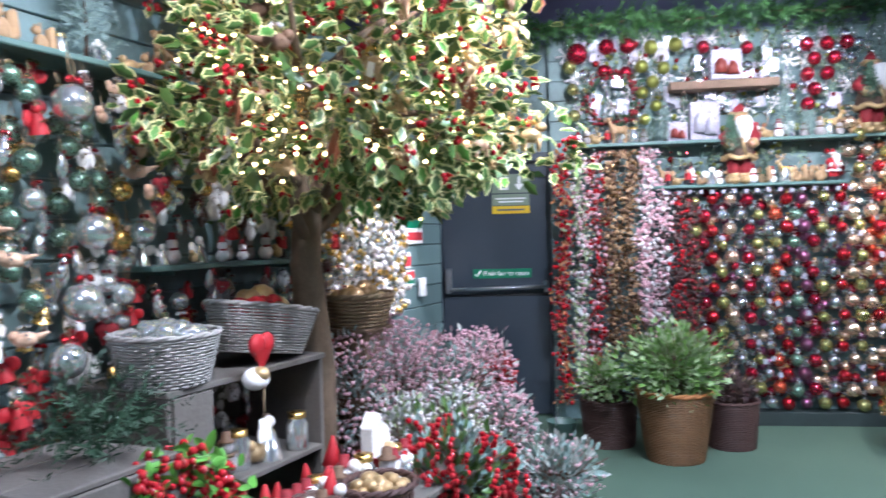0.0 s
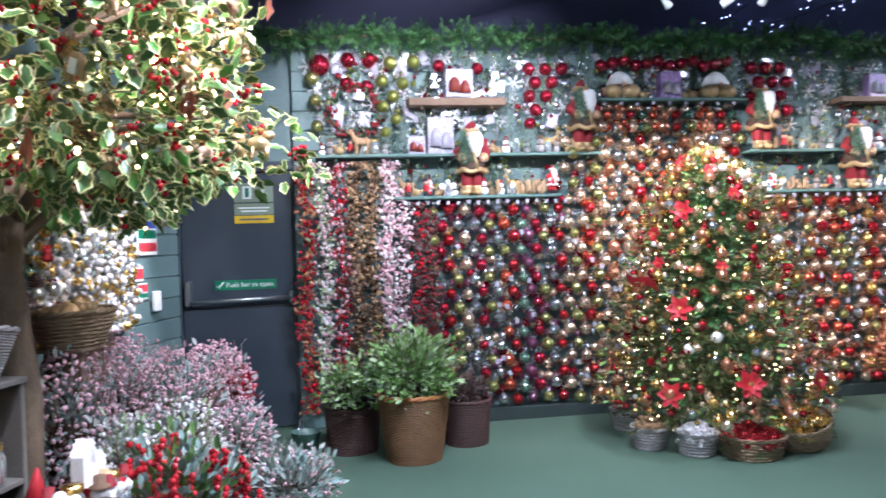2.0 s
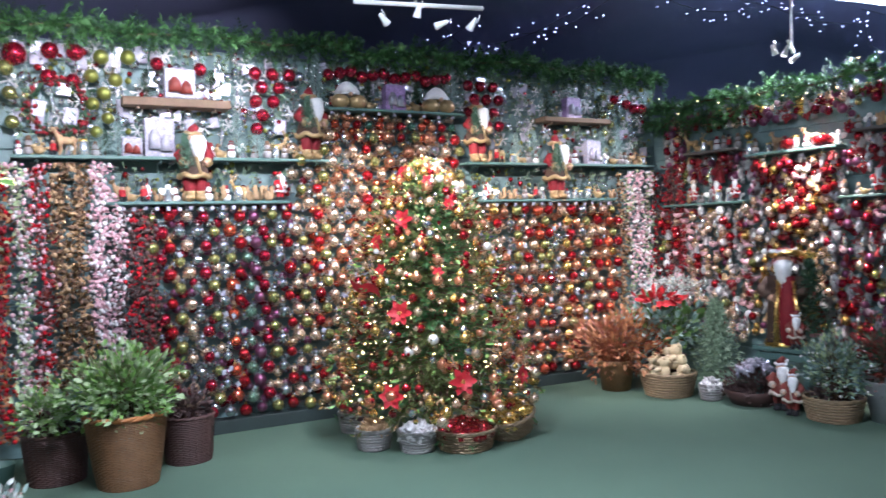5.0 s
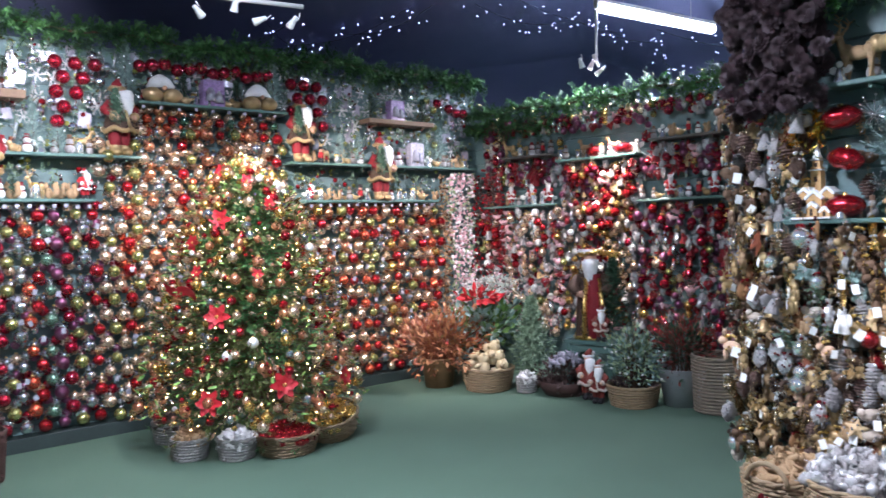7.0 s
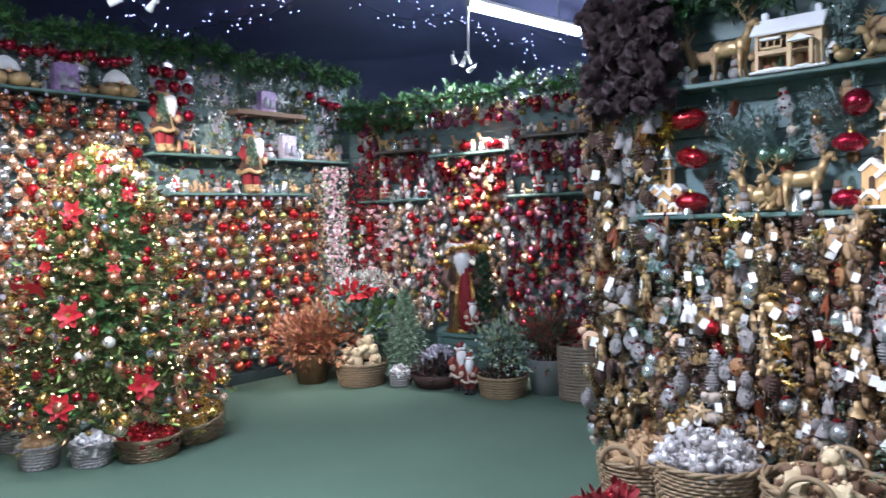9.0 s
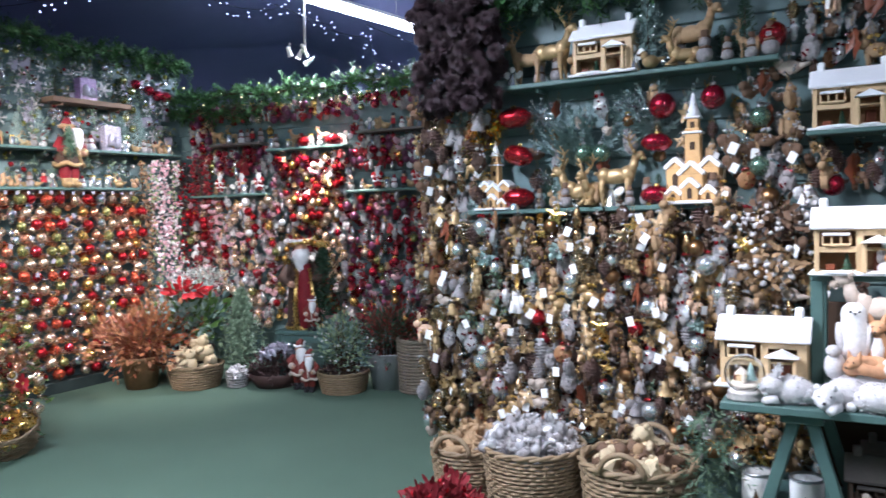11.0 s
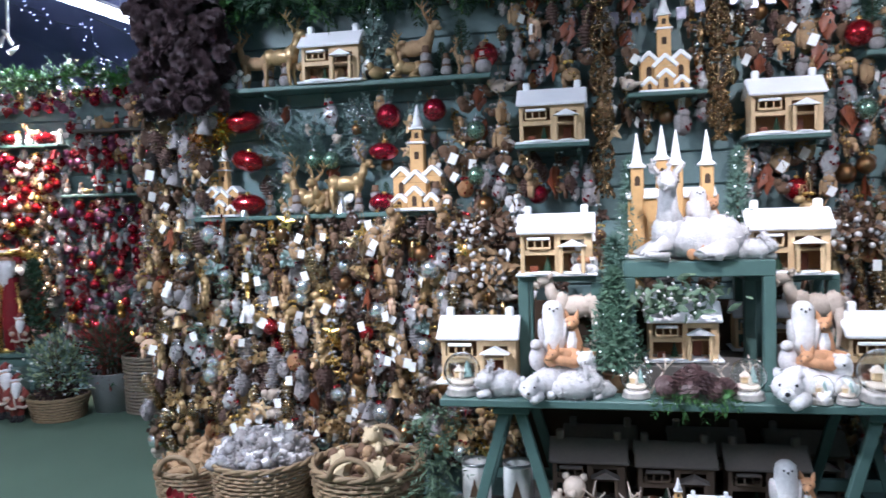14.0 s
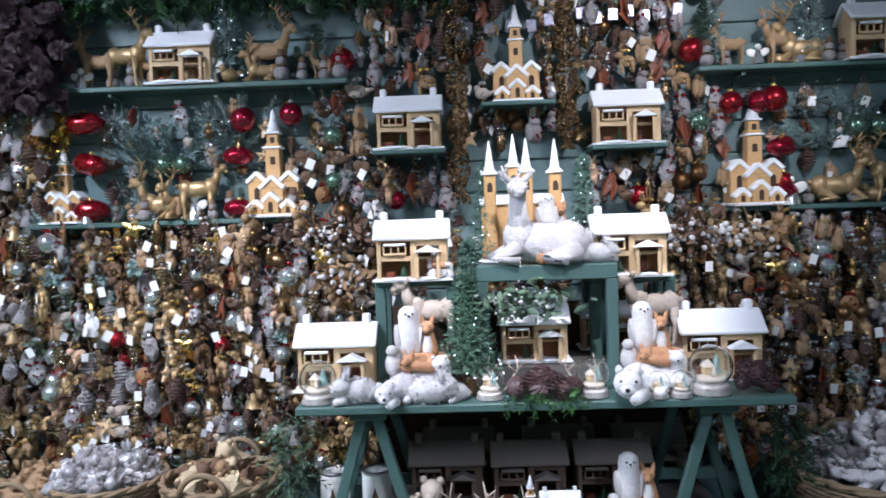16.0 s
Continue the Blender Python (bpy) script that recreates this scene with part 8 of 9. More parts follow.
    return Kind(lambda m: thing("animal_group_figure", m, "resin group of snowy owl, two orange foxes and white cub", "animal figure", "animal groups on the table", "", s, ["white_fur", "fox_resin", "pale_grey_fur", "black"]))


def polar_bear_shape():
    """A white bear cub lying flat, chin on its paws."""
    s = Shape()
    s.ball((0.03, 0.01, 0.05), (0.09, 0.055, 0.055), 18, 12).ball((0.09, 0.01, 0.045), (0.05, 0.055, 0.05), 14, 9)
    s.ball((-0.06, -0.02, 0.055), (0.046, 0.044, 0.042), 16, 10).ball((-0.088, -0.046, 0.04), (0.026, 0.026, 0.02), 12, 8)
    for x, y in ((-0.06, 0.02), (-0.03, -0.045)):
        s.ball((x, y, 0.094), (0.012, 0.01, 0.014), 8, 6)
    s.tube([(-0.02, -0.05, 0.02), (-0.09, -0.075, 0.014)], [0.024, 0.018], 8).tube([(0.06, -0.05, 0.02), (0.02, -0.075, 0.015)], [0.026, 0.018], 8)
    s.rough(0.003, 60).fuzz(900, 0.008, 0.004, 6)
    s.ball((-0.107, -0.064, 0.046), (0.009, 0.008, 0.007), 8, 6, None, 1)
    for x, y in ((-0.1, -0.03), (-0.068, -0.063)):
        s.ball((x, y, 0.068), 0.005, 6, 5, None, 1)
    return s


HUDDLE = huddle_kind()
HUDDLE.at(C(0.157, 0.82, 0.752, 8), 1.0)
HUDDLE.at(C(1.062, 0.8, 0.752, 0), 0.97)
s = Shape().ball((0.01, 0, 0.05), (0.075, 0.05, 0.052), 16, 10).ball((-0.055, -0.015, 0.07), (0.04, 0.036, 0.036), 14, 9).ball((-0.085, -0.025, 0.06), (0.02, 0.018, 0.015), 8, 6).ball((0.06, 0, 0.04), (0.04, 0.045, 0.036), 12, 8)
s.ball((-0.04, 0.018, 0.115), (0.012, 0.008, 0.03), 8, 6, Matrix.Rotation(0.4, 3, "Y")).ball((-0.045, -0.03, 0.115), (0.012, 0.008, 0.03), 8, 6, Matrix.Rotation(0.4, 3, "Y")).tube([(-0.04, -0.03, 0.02), (-0.09, -0.04, 0.012)], [0.02, 0.014], 6)
s.rough(0.005, 60).fuzz(1300, 0.014, 0.005, 8)
RABBIT = Kind(lambda m: thing("rabbit_figure", m, "lying grey fur rabbit figure on the table", "rabbit figure", "rabbit figures on the table", "", s, "silver_fur"))
POLAR = Kind(lambda m: thing("polar_bear_figure", m, "white polar bear cub figure lying on the table", "bear figure", "white animals on the table", "", polar_bear_shape(), ["white_fur", "black"]))
CREAM_BEAR = Kind(lambda m: thing("bear_figure", m, "cream resin bear figure in the crate under the table", "bear figure", "cream figures under the table", "", bear_shape(), "stone_deer"))
RABBIT.at(C(-0.07, 0.9, 0.752, 10), 0.95)
POLAR.at(C(0.065, 0.92, 0.752, 50), 0.82)
RABBIT.at(C(0.22, 0.93, 0.752, 170), 0.95)
RABBIT.at(C(0.31, 0.9, 0.752, 40), 0.6)
POLAR.at(C(0.985, 0.9, 0.752, 35), 1.15)
HUDDLE.at(C(0.72, 0.61, 1.245, 10), 0.8)
RABBIT.at(C(0.89, 0.71, 1.245, 160), 0.75)
for k, (ss, z, sc, dd) in enumerate(((0.25, 1.19, 0.42, 0.62),)):
    HUDDLE.at(C(ss, dd, z, 20 * k), sc)
FOXK = Kind(lambda m: thing("squirrel_figure", m, "small orange squirrel figure on the riser", "squirrel figure", "", "", (lambda q: (t_squirrel(q), q)[1])(Shape()), "fox_resin"))
FOXK.at(C(0.655, 0.755, 1.245), 0.75)
GLOBE = globe_kind()
for ss, dd, r in ((-0.22, 0.88, 1.02), (0.435, 0.88, 0.82), (0.828, 0.88, 0.92), (1.268, 0.88, 1.15), (1.06, 0.925, 0.62), (1.145, 0.925, 0.62)):
    GLOBE.at(C(ss, dd, 0.752), r)
POT_FIR = little_tree_kind("dark green fir with tiny lights in a wicker pot", 0.45, 0.13, "table_fir", True, True, "potted firs on the table", 190)
POT_FIR.at(C(0.362, 0.8, 0.752), 1.0)
SLIM = little_tree_kind("slender teal-green fir with tiny lights on a riser", 0.42, 0.075, "teal_fir", False, True, "slim firs on the risers", 90)
SLIM.at(C(0.44, 0.53, 1.245), 0.95)
TALL_FROST = little_tree_kind("tall slim teal-green fir with tiny lights on the table", 0.57, 0.085, "teal_fir", True, True, "slim firs on the risers", 150)
TALL_FROST.at(C(0.372, 0.66, 0.752), 1.0)
SLIM.at(C(0.86, 0.53, 1.245), 1.0)


def cone_heap(m, label, n, rx, ry, h, seed):
    one = Shape()
    pine_cone(one, 0.03, 0.085, 64)
    return fill("cone_heap", m, label, "pine cones", "shelf_cone", lambda rng: one, n, rx, ry, h, seed, "pine cone heaps")


cone_heap(C(0.64, 0.9, 0.79), "heap of dark pine cones on the table edge", 13, 0.12, 0.045, 0.06, 3)
rng = random.Random(8)
gS = Shape()
for k in range(22):
    d = Vector((rng.uniform(-1, 1), -rng.uniform(0.2, 0.8), rng.uniform(-0.7, 0.1)))
    sprig(gS, (rng.uniform(-0.15, 0.15), -0.02, 0.03), d, 0.12, rng, 20, 0.03, 0.006)
thing("fir_sprig", C(0.64, 0.92, 0.76), "green fir sprigs hanging over the table edge", "fir sprigs", "", "", gS, "needle")
cone_heap(C(1.42, 0.88, 0.79), "heap of dark red cones on the table end", 10, 0.07, 0.05, 0.06, 4)
berry_swag(C(0.57, 0.74, 1.1), "white-berried holly swag over a house roof", 0.17, 0.06, 170, ("white_berry", "grey_fir"), 9, 0.006)
twS = Shape()
for k in (-1, 1):
    twS.tube([(0, 0, 0), (0.03 * k, 0, 0.05), (0.06 * k, 0.005, 0.1), (0.05 * k, 0.01, 0.15)], [0.006, 0.005, 0.004, 0.002], 5)
    for x, z, dx, dz in ((0.03, 0.05, 0.03, 0.02), (0.05, 0.085, -0.03, 0.035), (0.06, 0.1, 0.03, 0.03)):
        twS.tube([(x * k, 0, z), ((x + dx) * k, -0.01, z + dz)], [0.004, 0.0018], 4)
TWIG = Kind(lambda m: thing("antler_twig", m, "frosted antler-like twig among the figures", "twig", "frosted twigs", "", twS, "stone_deer"))
for ss in (0.49, 0.79):
    TWIG.at(C(ss, 0.82, 0.752))

# ---- below and beside the table ----
pl = thing("storage_shelf", C(0.63, 0.5, 0), "low dark wooden storage shelf under the table", "shelf unit")
part("board", Shape().box((0, 0.05, 0.2), (1.5, 0.5, 0.03), bevel=0.004), "grey_wood", pl)
for x in (-0.7, 0, 0.7):
    part("upright", Shape().box((x, 0.05, 0.092), (0.03, 0.46, 0.184), bevel=0.004), "grey_wood", pl)
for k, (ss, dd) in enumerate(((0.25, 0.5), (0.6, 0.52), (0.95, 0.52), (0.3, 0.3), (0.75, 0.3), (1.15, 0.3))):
    SHADED_HOUSE.at(C(ss, dd, 0.215), 1.05)
HUDDLE.at(C(0.99, 0.84, 0.16), 1.0)
bk = thing("display_block", C(0.99, 0.84, 0.0), "dark wooden block under an animal group", "block", "display blocks")
part("block", Shape().box((0, 0, 0.08), (0.34, 0.24, 0.159), bevel=0.004), "grey_wood", bk)
bk = thing("storage_crate", C(0.42, 0.86, 0.0), "low dark wooden crate of figures under the table", "crate", "display blocks")
part("block", Shape().box((0, 0, 0.115), (0.74, 0.26, 0.229), bevel=0.004), "grey_wood", bk)
for ss, dd, turn, sc in ((0.12, 0.84, 20, 0.7), (0.2, 0.8, -10, 0.95), (0.27, 0.87, 30, 0.6)):
    CREAM_BEAR.at(C(ss, dd, 0.23, turn), sc)
CHURCH.at(C(0.58, 0.87, 0.23), 0.42)
HOUSE.at(C(0.7, 0.8, 0.23), 0.5)
RABBIT.at(C(0.44, 0.92, 0.23, 20), 0.8)
RABBIT.at(C(0.74, 0.92, 0.23, 160), 0.7)
TWIG.at(C(0.34, 0.84, 0.23), 1.2)
TWIG.at(C(0.5, 0.8, 0.23), 1.0)


def lantern_kind():
    def make(m):
        ob = thing("candle_lantern", m, "white glass candle jar with printed fir tree", "candle jar", "candle jars under the table")
        part("glass", Shape().lathe([(0.001, 0), (0.05, 0), (0.054, 0.02), (0.054, 0.15), (0.05, 0.155), (0.046, 0.15), (0.046, 0.03)], 18), "ceramic", ob)
        part("rim", Shape().lathe([(0.054, 0.15), (0.057, 0.155), (0.054, 0.162), (0.048, 0.155)], 18), "steel", ob)
        part("printed_tree", Shape().put([(-0.02, -0.056, 0.04), (0.02, -0.056, 0.04), (0, -0.056, 0.11)], [(0, 1, 2)]), "brown", ob)
        return ob

    return Kind(make)


LANTERN = lantern_kind()
for ss in (-0.2, -0.03):
    LANTERN.at(C(ss, 0.72, 0.26), 1.1)
bk = thing("display_block", C(-0.12, 0.72, 0.0), "dark wooden crate under candle jars", "crate", "display blocks")
part("block", Shape().box((0, 0, 0.129), (0.36, 0.2, 0.259), bevel=0.004), "grey_wood", bk)
for ss, sgn in ((-0.34, 1), (1.6, -1)):
    rng = random.Random(int(ss * 10))
    fs = Shape()
    for k in range(90):
        z = rng.uniform(0.1, 0.68)
        sprig(fs, (rng.gauss(0, 0.04), rng.uniform(-0.1, 0.1), z), (rng.uniform(-1, 1), rng.uniform(-1, 0.2), -0.4), 0.12, rng, 22, 0.035, 0.007)
    thing("hanging_fir_swag", C(ss, 0.78, 0.0), "grey-green fir swag hanging at the table end", "swag", "fir swags at the table ends", "", fs, "grey_fir" if sgn > 0 else "needle_dark")

# baskets of soft toys in front of the wall
basket("log_basket", C(-1.15, 0.68, 0), "large woven buff willow basket on the floor", 0.185, 0.225, 0.41, "willow", 24, 26, 0, 1.0, 0.012)
basket("log_basket", C(-0.67, 0.7, 0), "large woven brown willow basket with handles on the floor", 0.19, 0.235, 0.41, "willow", 20, 24, 2, 1.0, 0.014)
basket("log_basket", C(-1.5, 0.62, 0), "woven buff willow basket on the floor", 0.15, 0.19, 0.35, "willow", 20, 22, 1, 1.0, 0.011)
basket("log_basket", C(2.0, 0.7, 0), "wide woven brown willow basket on the floor", 0.26, 0.36, 0.4, "willow", 20, 28, 2, 1.0, 0.014)


def plush(rng):
    q = Shape()
    q.ball((0, 0, 0), (0.085, 0.027, 0.026), 14, 10)
    q.ball((-0.07, 0, 0.012), 0.026, 9, 6)
    for k in (-1, 1):
        q.ball((-0.05, k * 0.018, 0.05), (0.009, 0.007, 0.02), 6, 5)
        q.tube([(0.02, k * 0.03, -0.02), (0.04, k * 0.05, -0.04)], [0.015, 0.01], 6)
    q.rough(0.008, 40, rng.random() * 9).fuzz(70, 0.016, 0.006, rng.randrange(99))
    return Shape().add(q, Matrix.Scale(rng.uniform(0.75, 1.15), 4))


for s, d, z, what, n, rx, h, k in ((-1.15, 0.68, 0.37, "grey_fur", 50, 0.165, 0.11, 6), (-1.15, 0.68, 0.38, "pale_grey_fur", 14, 0.16, 0.12, 7), (-1.15, 0.68, 0.38, "film", 26, 0.165, 0.12, 17), (-0.67, 0.7, 0.35, "tan", 16, 0.17, 0.09, 8), (-0.67, 0.7, 0.35, "brown", 40, 0.17, 0.1, 18), (-1.5, 0.62, 0.31, "tan", 30, 0.13, 0.1, 9), (2.0, 0.7, 0.36, "grey_fur", 60, 0.28, 0.2, 10), (2.0, 0.7, 0.38, "pale_grey_fur", 40, 0.27, 0.2, 12)):
    fill("plush_toys", C(s, d, z), f"heap of small {what.split('_')[-2 if '_' in what else 0]} plush toys in a basket", "plush toys", what, plush, n, rx, rx * 0.95, h, k, "plush toys in baskets")
for s, d, z, turn, tip, sc in ((-0.8, 0.78, 0.37, 20, 24, 0.6), (-0.62, 0.72, 0.41, -30, -15, 0.75), (-0.54, 0.84, 0.37, 40, -30, 0.6)):
    BEAR.at(C(s, d, z, turn, tip), sc)
PLUSH_STAR = Kind(lambda m: thing("plush_star", m, "cream plush star toy on a basket heap", "plush toy", "plush stars in the basket", "", star_shape(0.085, 0.05, 5, 0.55).rough(0.004, 40), "teddy"))
for s, d, z, turn, tip in ((-0.64, 0.66, 0.47, 10, 12), (-0.75, 0.84, 0.41, -25, -20), (-0.58, 0.88, 0.42, 30, 30)):
    PLUSH_STAR.at(C(s, d, z, turn, tip), 0.85)
rng = random.Random(77)
ob = thing("red_shrub", C(-1.42, 1.04, 0), "low dark red berried shrub in a pot on the floor", "potted plant", "potted plants on the floor")
part("pot", Shape().lathe([(0.001, 0.01), (0.1, 0), (0.13, 0.17), (0.12, 0.17)], 20), "dark_wicker", ob)
part("foliage", bush_shape(650, 0.2, 0.18, 0.1, (0, 0, 0.21), rng, leaf_shape(0.045, 0.024), 1, 0.3, 0.6), "red_cloth", ob, kind="stuff")
part("berry_spray", bush_shape(120, 0.19, 0.17, 0.1, (0, 0, 0.22), rng, Shape().ball((0, 0, 0), 0.012, 6, 5), 1, 0.6, 0.6), "berry", ob, kind="stuff")

# ---- back wall: shelves of figures and hanging ornaments ----
GLAM = [
    hung("glass_ornament", "dark red glass ball ornament on a string", "hanging ornament", o_ball, "ball_wine", False, "ornaments hung on the back wall"), hung("glass_ornament", "red glass ball ornament", "hanging ornament", o_ball, "ball_red", False, "ornaments hung on the back wall"),
    hung("glass_ornament", "plum glass ball ornament", "hanging ornament", o_ball, "ball_plum", False, "ornaments hung on the back wall"), hung("glass_ornament", "champagne glass ball ornament", "hanging ornament", o_ball, "ball_champagne", False, "ornaments hung on the back wall"),
    hung("angel_ornament", "red cloth angel ornament", "hanging ornament", o_angel, "red_cloth", False, "ornaments hung on the back wall"), hung("angel_ornament", "pale grey angel ornament", "hanging ornament", o_angel, "grey_fur", True, "ornaments hung on the back wall"),
    hung("heart_ornament", "crimson felt heart ornament", "hanging ornament", o_heart, "red_cloth", False, "ornaments hung on the back wall"), hung("drop_ornament", "silvered drop ornament", "hanging ornament", o_drop, "mercury", False, "ornaments hung on the back wall"),
    hung("leaf_ornament", "dark red berry cluster ornament", "hanging ornament", o_clump, "red_cloth", False, "ornaments hung on the back wall"), hung("bird_ornament", "pale pink bird ornament", "hanging ornament", o_bird, "pink_berry", False, "ornaments hung on the back wall"),
    hung("bell_ornament", "gold bell ornament", "hanging ornament", o_bell, "gold_fig", False, "ornaments hung on the back wall"), hung("glass_ornament", "lime glass ball ornament", "hanging ornament", o_ball, "ball_lime", False, "ornaments hung on the back wall"),
    hung("white_ornament", "white felt ball ornament", "hanging ornament", o_ball, "white_fur", False, "ornaments hung on the back wall"),
    hung("film_bag_ornament", "ornament in a clear film bag", "hanging ornament", o_film, "film", False, "ornaments hung on the back wall"), hung("glass_ornament", "gold glass ball ornament", "hanging ornament", o_ball, "ball_gold", False, "ornaments hung on the back wall"),
]
BSKIP = ((-4.75, -4.1, 2.15, 2.42), (-4.08, -3.15, 2.06, 2.4), (-3.1, -2.35, 2.18, 2.45), (-5.0, -4.05, 1.64, 1.9), (-3.22, -2.25, 1.63, 1.9))
PALE = [0.5, 1.8, 0.8, 5, 0.3, 2.0, 0.3, 3.0, 0.3, 3, 0.3, 0.5, 1.2, 2.0, 0.5]
HOT = [0.8, 3.0, 0.5, 5, 1, 2, 0.8, 2.4, 1, 2, 2.0, 1, 2.4, 2.4, 3.0]
DEEP = [4.0, 1.0, 4.5, 0.8, 1.4, 1.4, 1.4, 1.6, 2.2, 0.8, 0.6, 0.4, 0.2, 2.6, 0.6]
MIXED = "dark red, plum and pale ornaments hung close together"
hang_field(B, -5.0, -4.05, 0.4, 1.66, 0.05, 0.085, GLAM, PALE, lambda s, z: False, 81, BSKIP, (0.05, 0.2), "pale pink, champagne and red ornaments hung close together", 0, (0.75, 1.12), 0.6)
hang_field(B, -4.05, -3.25, 0.5, 2.05, 0.05, 0.085, GLAM, HOT, lambda s, z: z > 0.8, 84, BSKIP, (0.05, 0.2), "red, gold and white ornaments hung close together", 150, (0.65, 1.0), 0.6)
hang_field(B, -3.25, -2.1, 0.4, 1.66, 0.05, 0.085, GLAM, DEEP, lambda s, z: z > 1.0 and s < -2.9, 85, BSKIP, (0.05, 0.2), "plum, burgundy and silver ornaments hung close together", 90, (0.75, 1.12), 0.6)
hang_field(B, -5.0, -4.05, 1.68, 2.55, 0.043, 0.075, GLAM, DEEP, lambda s, z: False, 82, BSKIP, (0.04, 0.12), MIXED, 0)
hang_field(B, -4.05, -2.1, 1.68, 2.55, 0.043, 0.075, GLAM, DEEP, lambda s, z: False, 86, BSKIP, (0.04, 0.12), MIXED, 0)
hang_field(B, -2.1, -0.6, 0.5, 2.4, 0.1, 0.14, GLAM, DEEP, lambda s, z: False, 83, (), (0.04, 0.12), MIXED, 0)
for s, z, sc in ((-4.68, 2.2, 1.0), (-4.5, 2.2, 0.8)):
    DEER_GOLD.at(B(s, 0.1, z, 10), sc)
for s0, s1, z, seed in ((-4.6, -4.15, 2.2, 91), (-4.04, -3.22, 2.12, 92), (-3.05, -2.42, 2.23, 93), (-4.97, -4.1, 1.7, 94), (-3.18, -2.32, 1.69, 95)):
    trinket_row(B, s0, s1, z, seed, 0.085)
for s in (-4.66, -4.4, -4.2, -2.9, -2.5):
    SANTA_SMALL.at(B(s, 0.11, 1.7 if s < -4 else 1.69, 5), 1.15)
for s in (-3.75, -3.45):
    DEER_TAN.at(B(s, 0.11, 2.12), 0.9)
    PUMPKIN.at(B(s + 0.1, 0.11, 2.12), 0.9)
for k in range(9):
    BIG_BALL["red"].at(B(-3.95 + 0.09 * k, 0.1, 1.97), 0.75)
for k in range(16):
    WALL_BALL[("champagne", "red", "white", "red", "gold")[k % 5]].at(B(-3.85 + 0.11 * (k % 6) + 0.04 * (k // 6), 0.16, 1.66 - 0.13 * (k // 6)), 0.9)
rng = random.Random(19)
for k in range(12):
    WALL_BALL[("gold", "red", "red", "champagne")[k % 4]].at(B(-3.75 + 0.07 * (k % 6) + rng.uniform(-0.02, 0.02), 0.2, 1.6 - 0.14 * (k // 6) + rng.uniform(-0.03, 0.03)), 1.0)
for k, s in enumerate((-4.98, -4.9, -4.82)):
    rng = random.Random(k)
    ob = thing("hanging_garland", B(s, 0.12, 0), "dark burgundy berry garland hanging in the corner", "garland", "garlands hanging in the corner")
    part("cord", Shape().tube([(0, 0, 0.5), (0, 0, 2.1)], 0.005, 5), "twig", ob)
    q = Shape()
    for _ in range(330):
        q.ball((rng.gauss(0, 0.03), rng.gauss(0, 0.02), rng.uniform(0.5, 2.1)), rng.uniform(0.009, 0.017), 6, 4)
    part("berry_spray", q, "red_cloth" if k != 1 else "heather", ob, kind="stuff")
led = Shape()
for k in range(22):
    p = B(-5.2 + 0.22 * k, 0.16 + rng.uniform(-0.05, 0.06), 2.68 + rng.uniform(-0.1, 0.12)).translation
    led.ball(p, 0.004, 6, 4)
thing("fairy_light_string", ROOT, "string of tiny white lights in the pine garland", "fairy lights", "", "stuff", led, "warm_led")


# ---- overhead: track spots, batten lamps, fairy lights ----
def spot_head_shape():
    s = Shape()
    s.lathe([(0.001, 0.09), (0.022, 0.088), (0.026, 0.05), (0.04, -0.035), (0.044, -0.05), (0.036, -0.05)], 16)
    return s


def track(points, heads, label, rod_top=None, size=0.62):
    """A ceiling track with its spot heads: points are the rail's ends, heads the places and aims."""
    ob = thing("spotlight_track", ROOT, label, "track lights", "track lights")
    part("rail", Shape().tube(points, 0.016, 6), "white", ob)
    for q in rod_top or ():
        part("rod", Shape().tube(q, 0.012, 6), "white", ob)
    for eye, aim_at in heads:
        e, a = Vector(eye), Vector(aim_at)
        m = Matrix.Translation(e) @ (e - a).to_track_quat("Z", "Y").to_matrix().to_4x4() @ Matrix.Scale(size, 4)
        hd = part("spot_head", spot_head_shape(), "white", ob, "white cylindrical spot head", m)
        part("lamp_face", Shape().lathe([(0.001, -0.044), (0.036, -0.046)], 16), "lamp_face", hd)
        part("yoke", Shape().tube([(0, 0, 0.02), (0.05, 0, 0.06), (0.03, 0.02, 0.13)], 0.006, 5), "white", hd)


def heads_of(*picks):
    out = []
    for k in picks:
        eye, target = Vector(SPOTS[k][0]), Vector(SPOTS[k][1])
        out.append((eye - (target - eye).normalized() * 0.06, target))
    return out


track([(-4.75, 1.7, 3.0), (-4.6, 2.55, 2.98)], heads_of(0, 1, 2, 12), "white ceiling track with four spot heads", [[(-4.68, 2.1, 2.99), (-4.68, 2.1, 3.9)]])
track([(-5.04, 5.78, 2.98), (-4.74, 5.41, 2.98)], heads_of(3, 4, 13), "white ceiling track with three spot heads on a drop rod", [[(-4.89, 5.6, 2.98), (-4.87, 5.6, 3.9)]], 0.65)
track([(-1.6, 2.2, 3.2), (1.7, 2.35, 3.2)], heads_of(5, 6, 7), "white ceiling track with three spot heads", [[(0, 2.28, 3.2), (0, 2.28, 3.95)]])
# The next two tracks also carry the added unseen heads 10 and 14.
track([(-1.4, -0.8, 3.2), (-4.8, -0.39, 3.2)], heads_of(8, 9, 10), "white ceiling track with three spot heads", [[(-2.6, -0.66, 3.2), (-2.6, -0.66, 3.95)]])
track([(-3.6, 0.1, 3.2), (-3.6, 0.9, 3.2)], heads_of(11, 14), "white ceiling track with two spot heads", [[(-3.6, 0.5, 3.2), (-3.6, 0.5, 3.95)]])
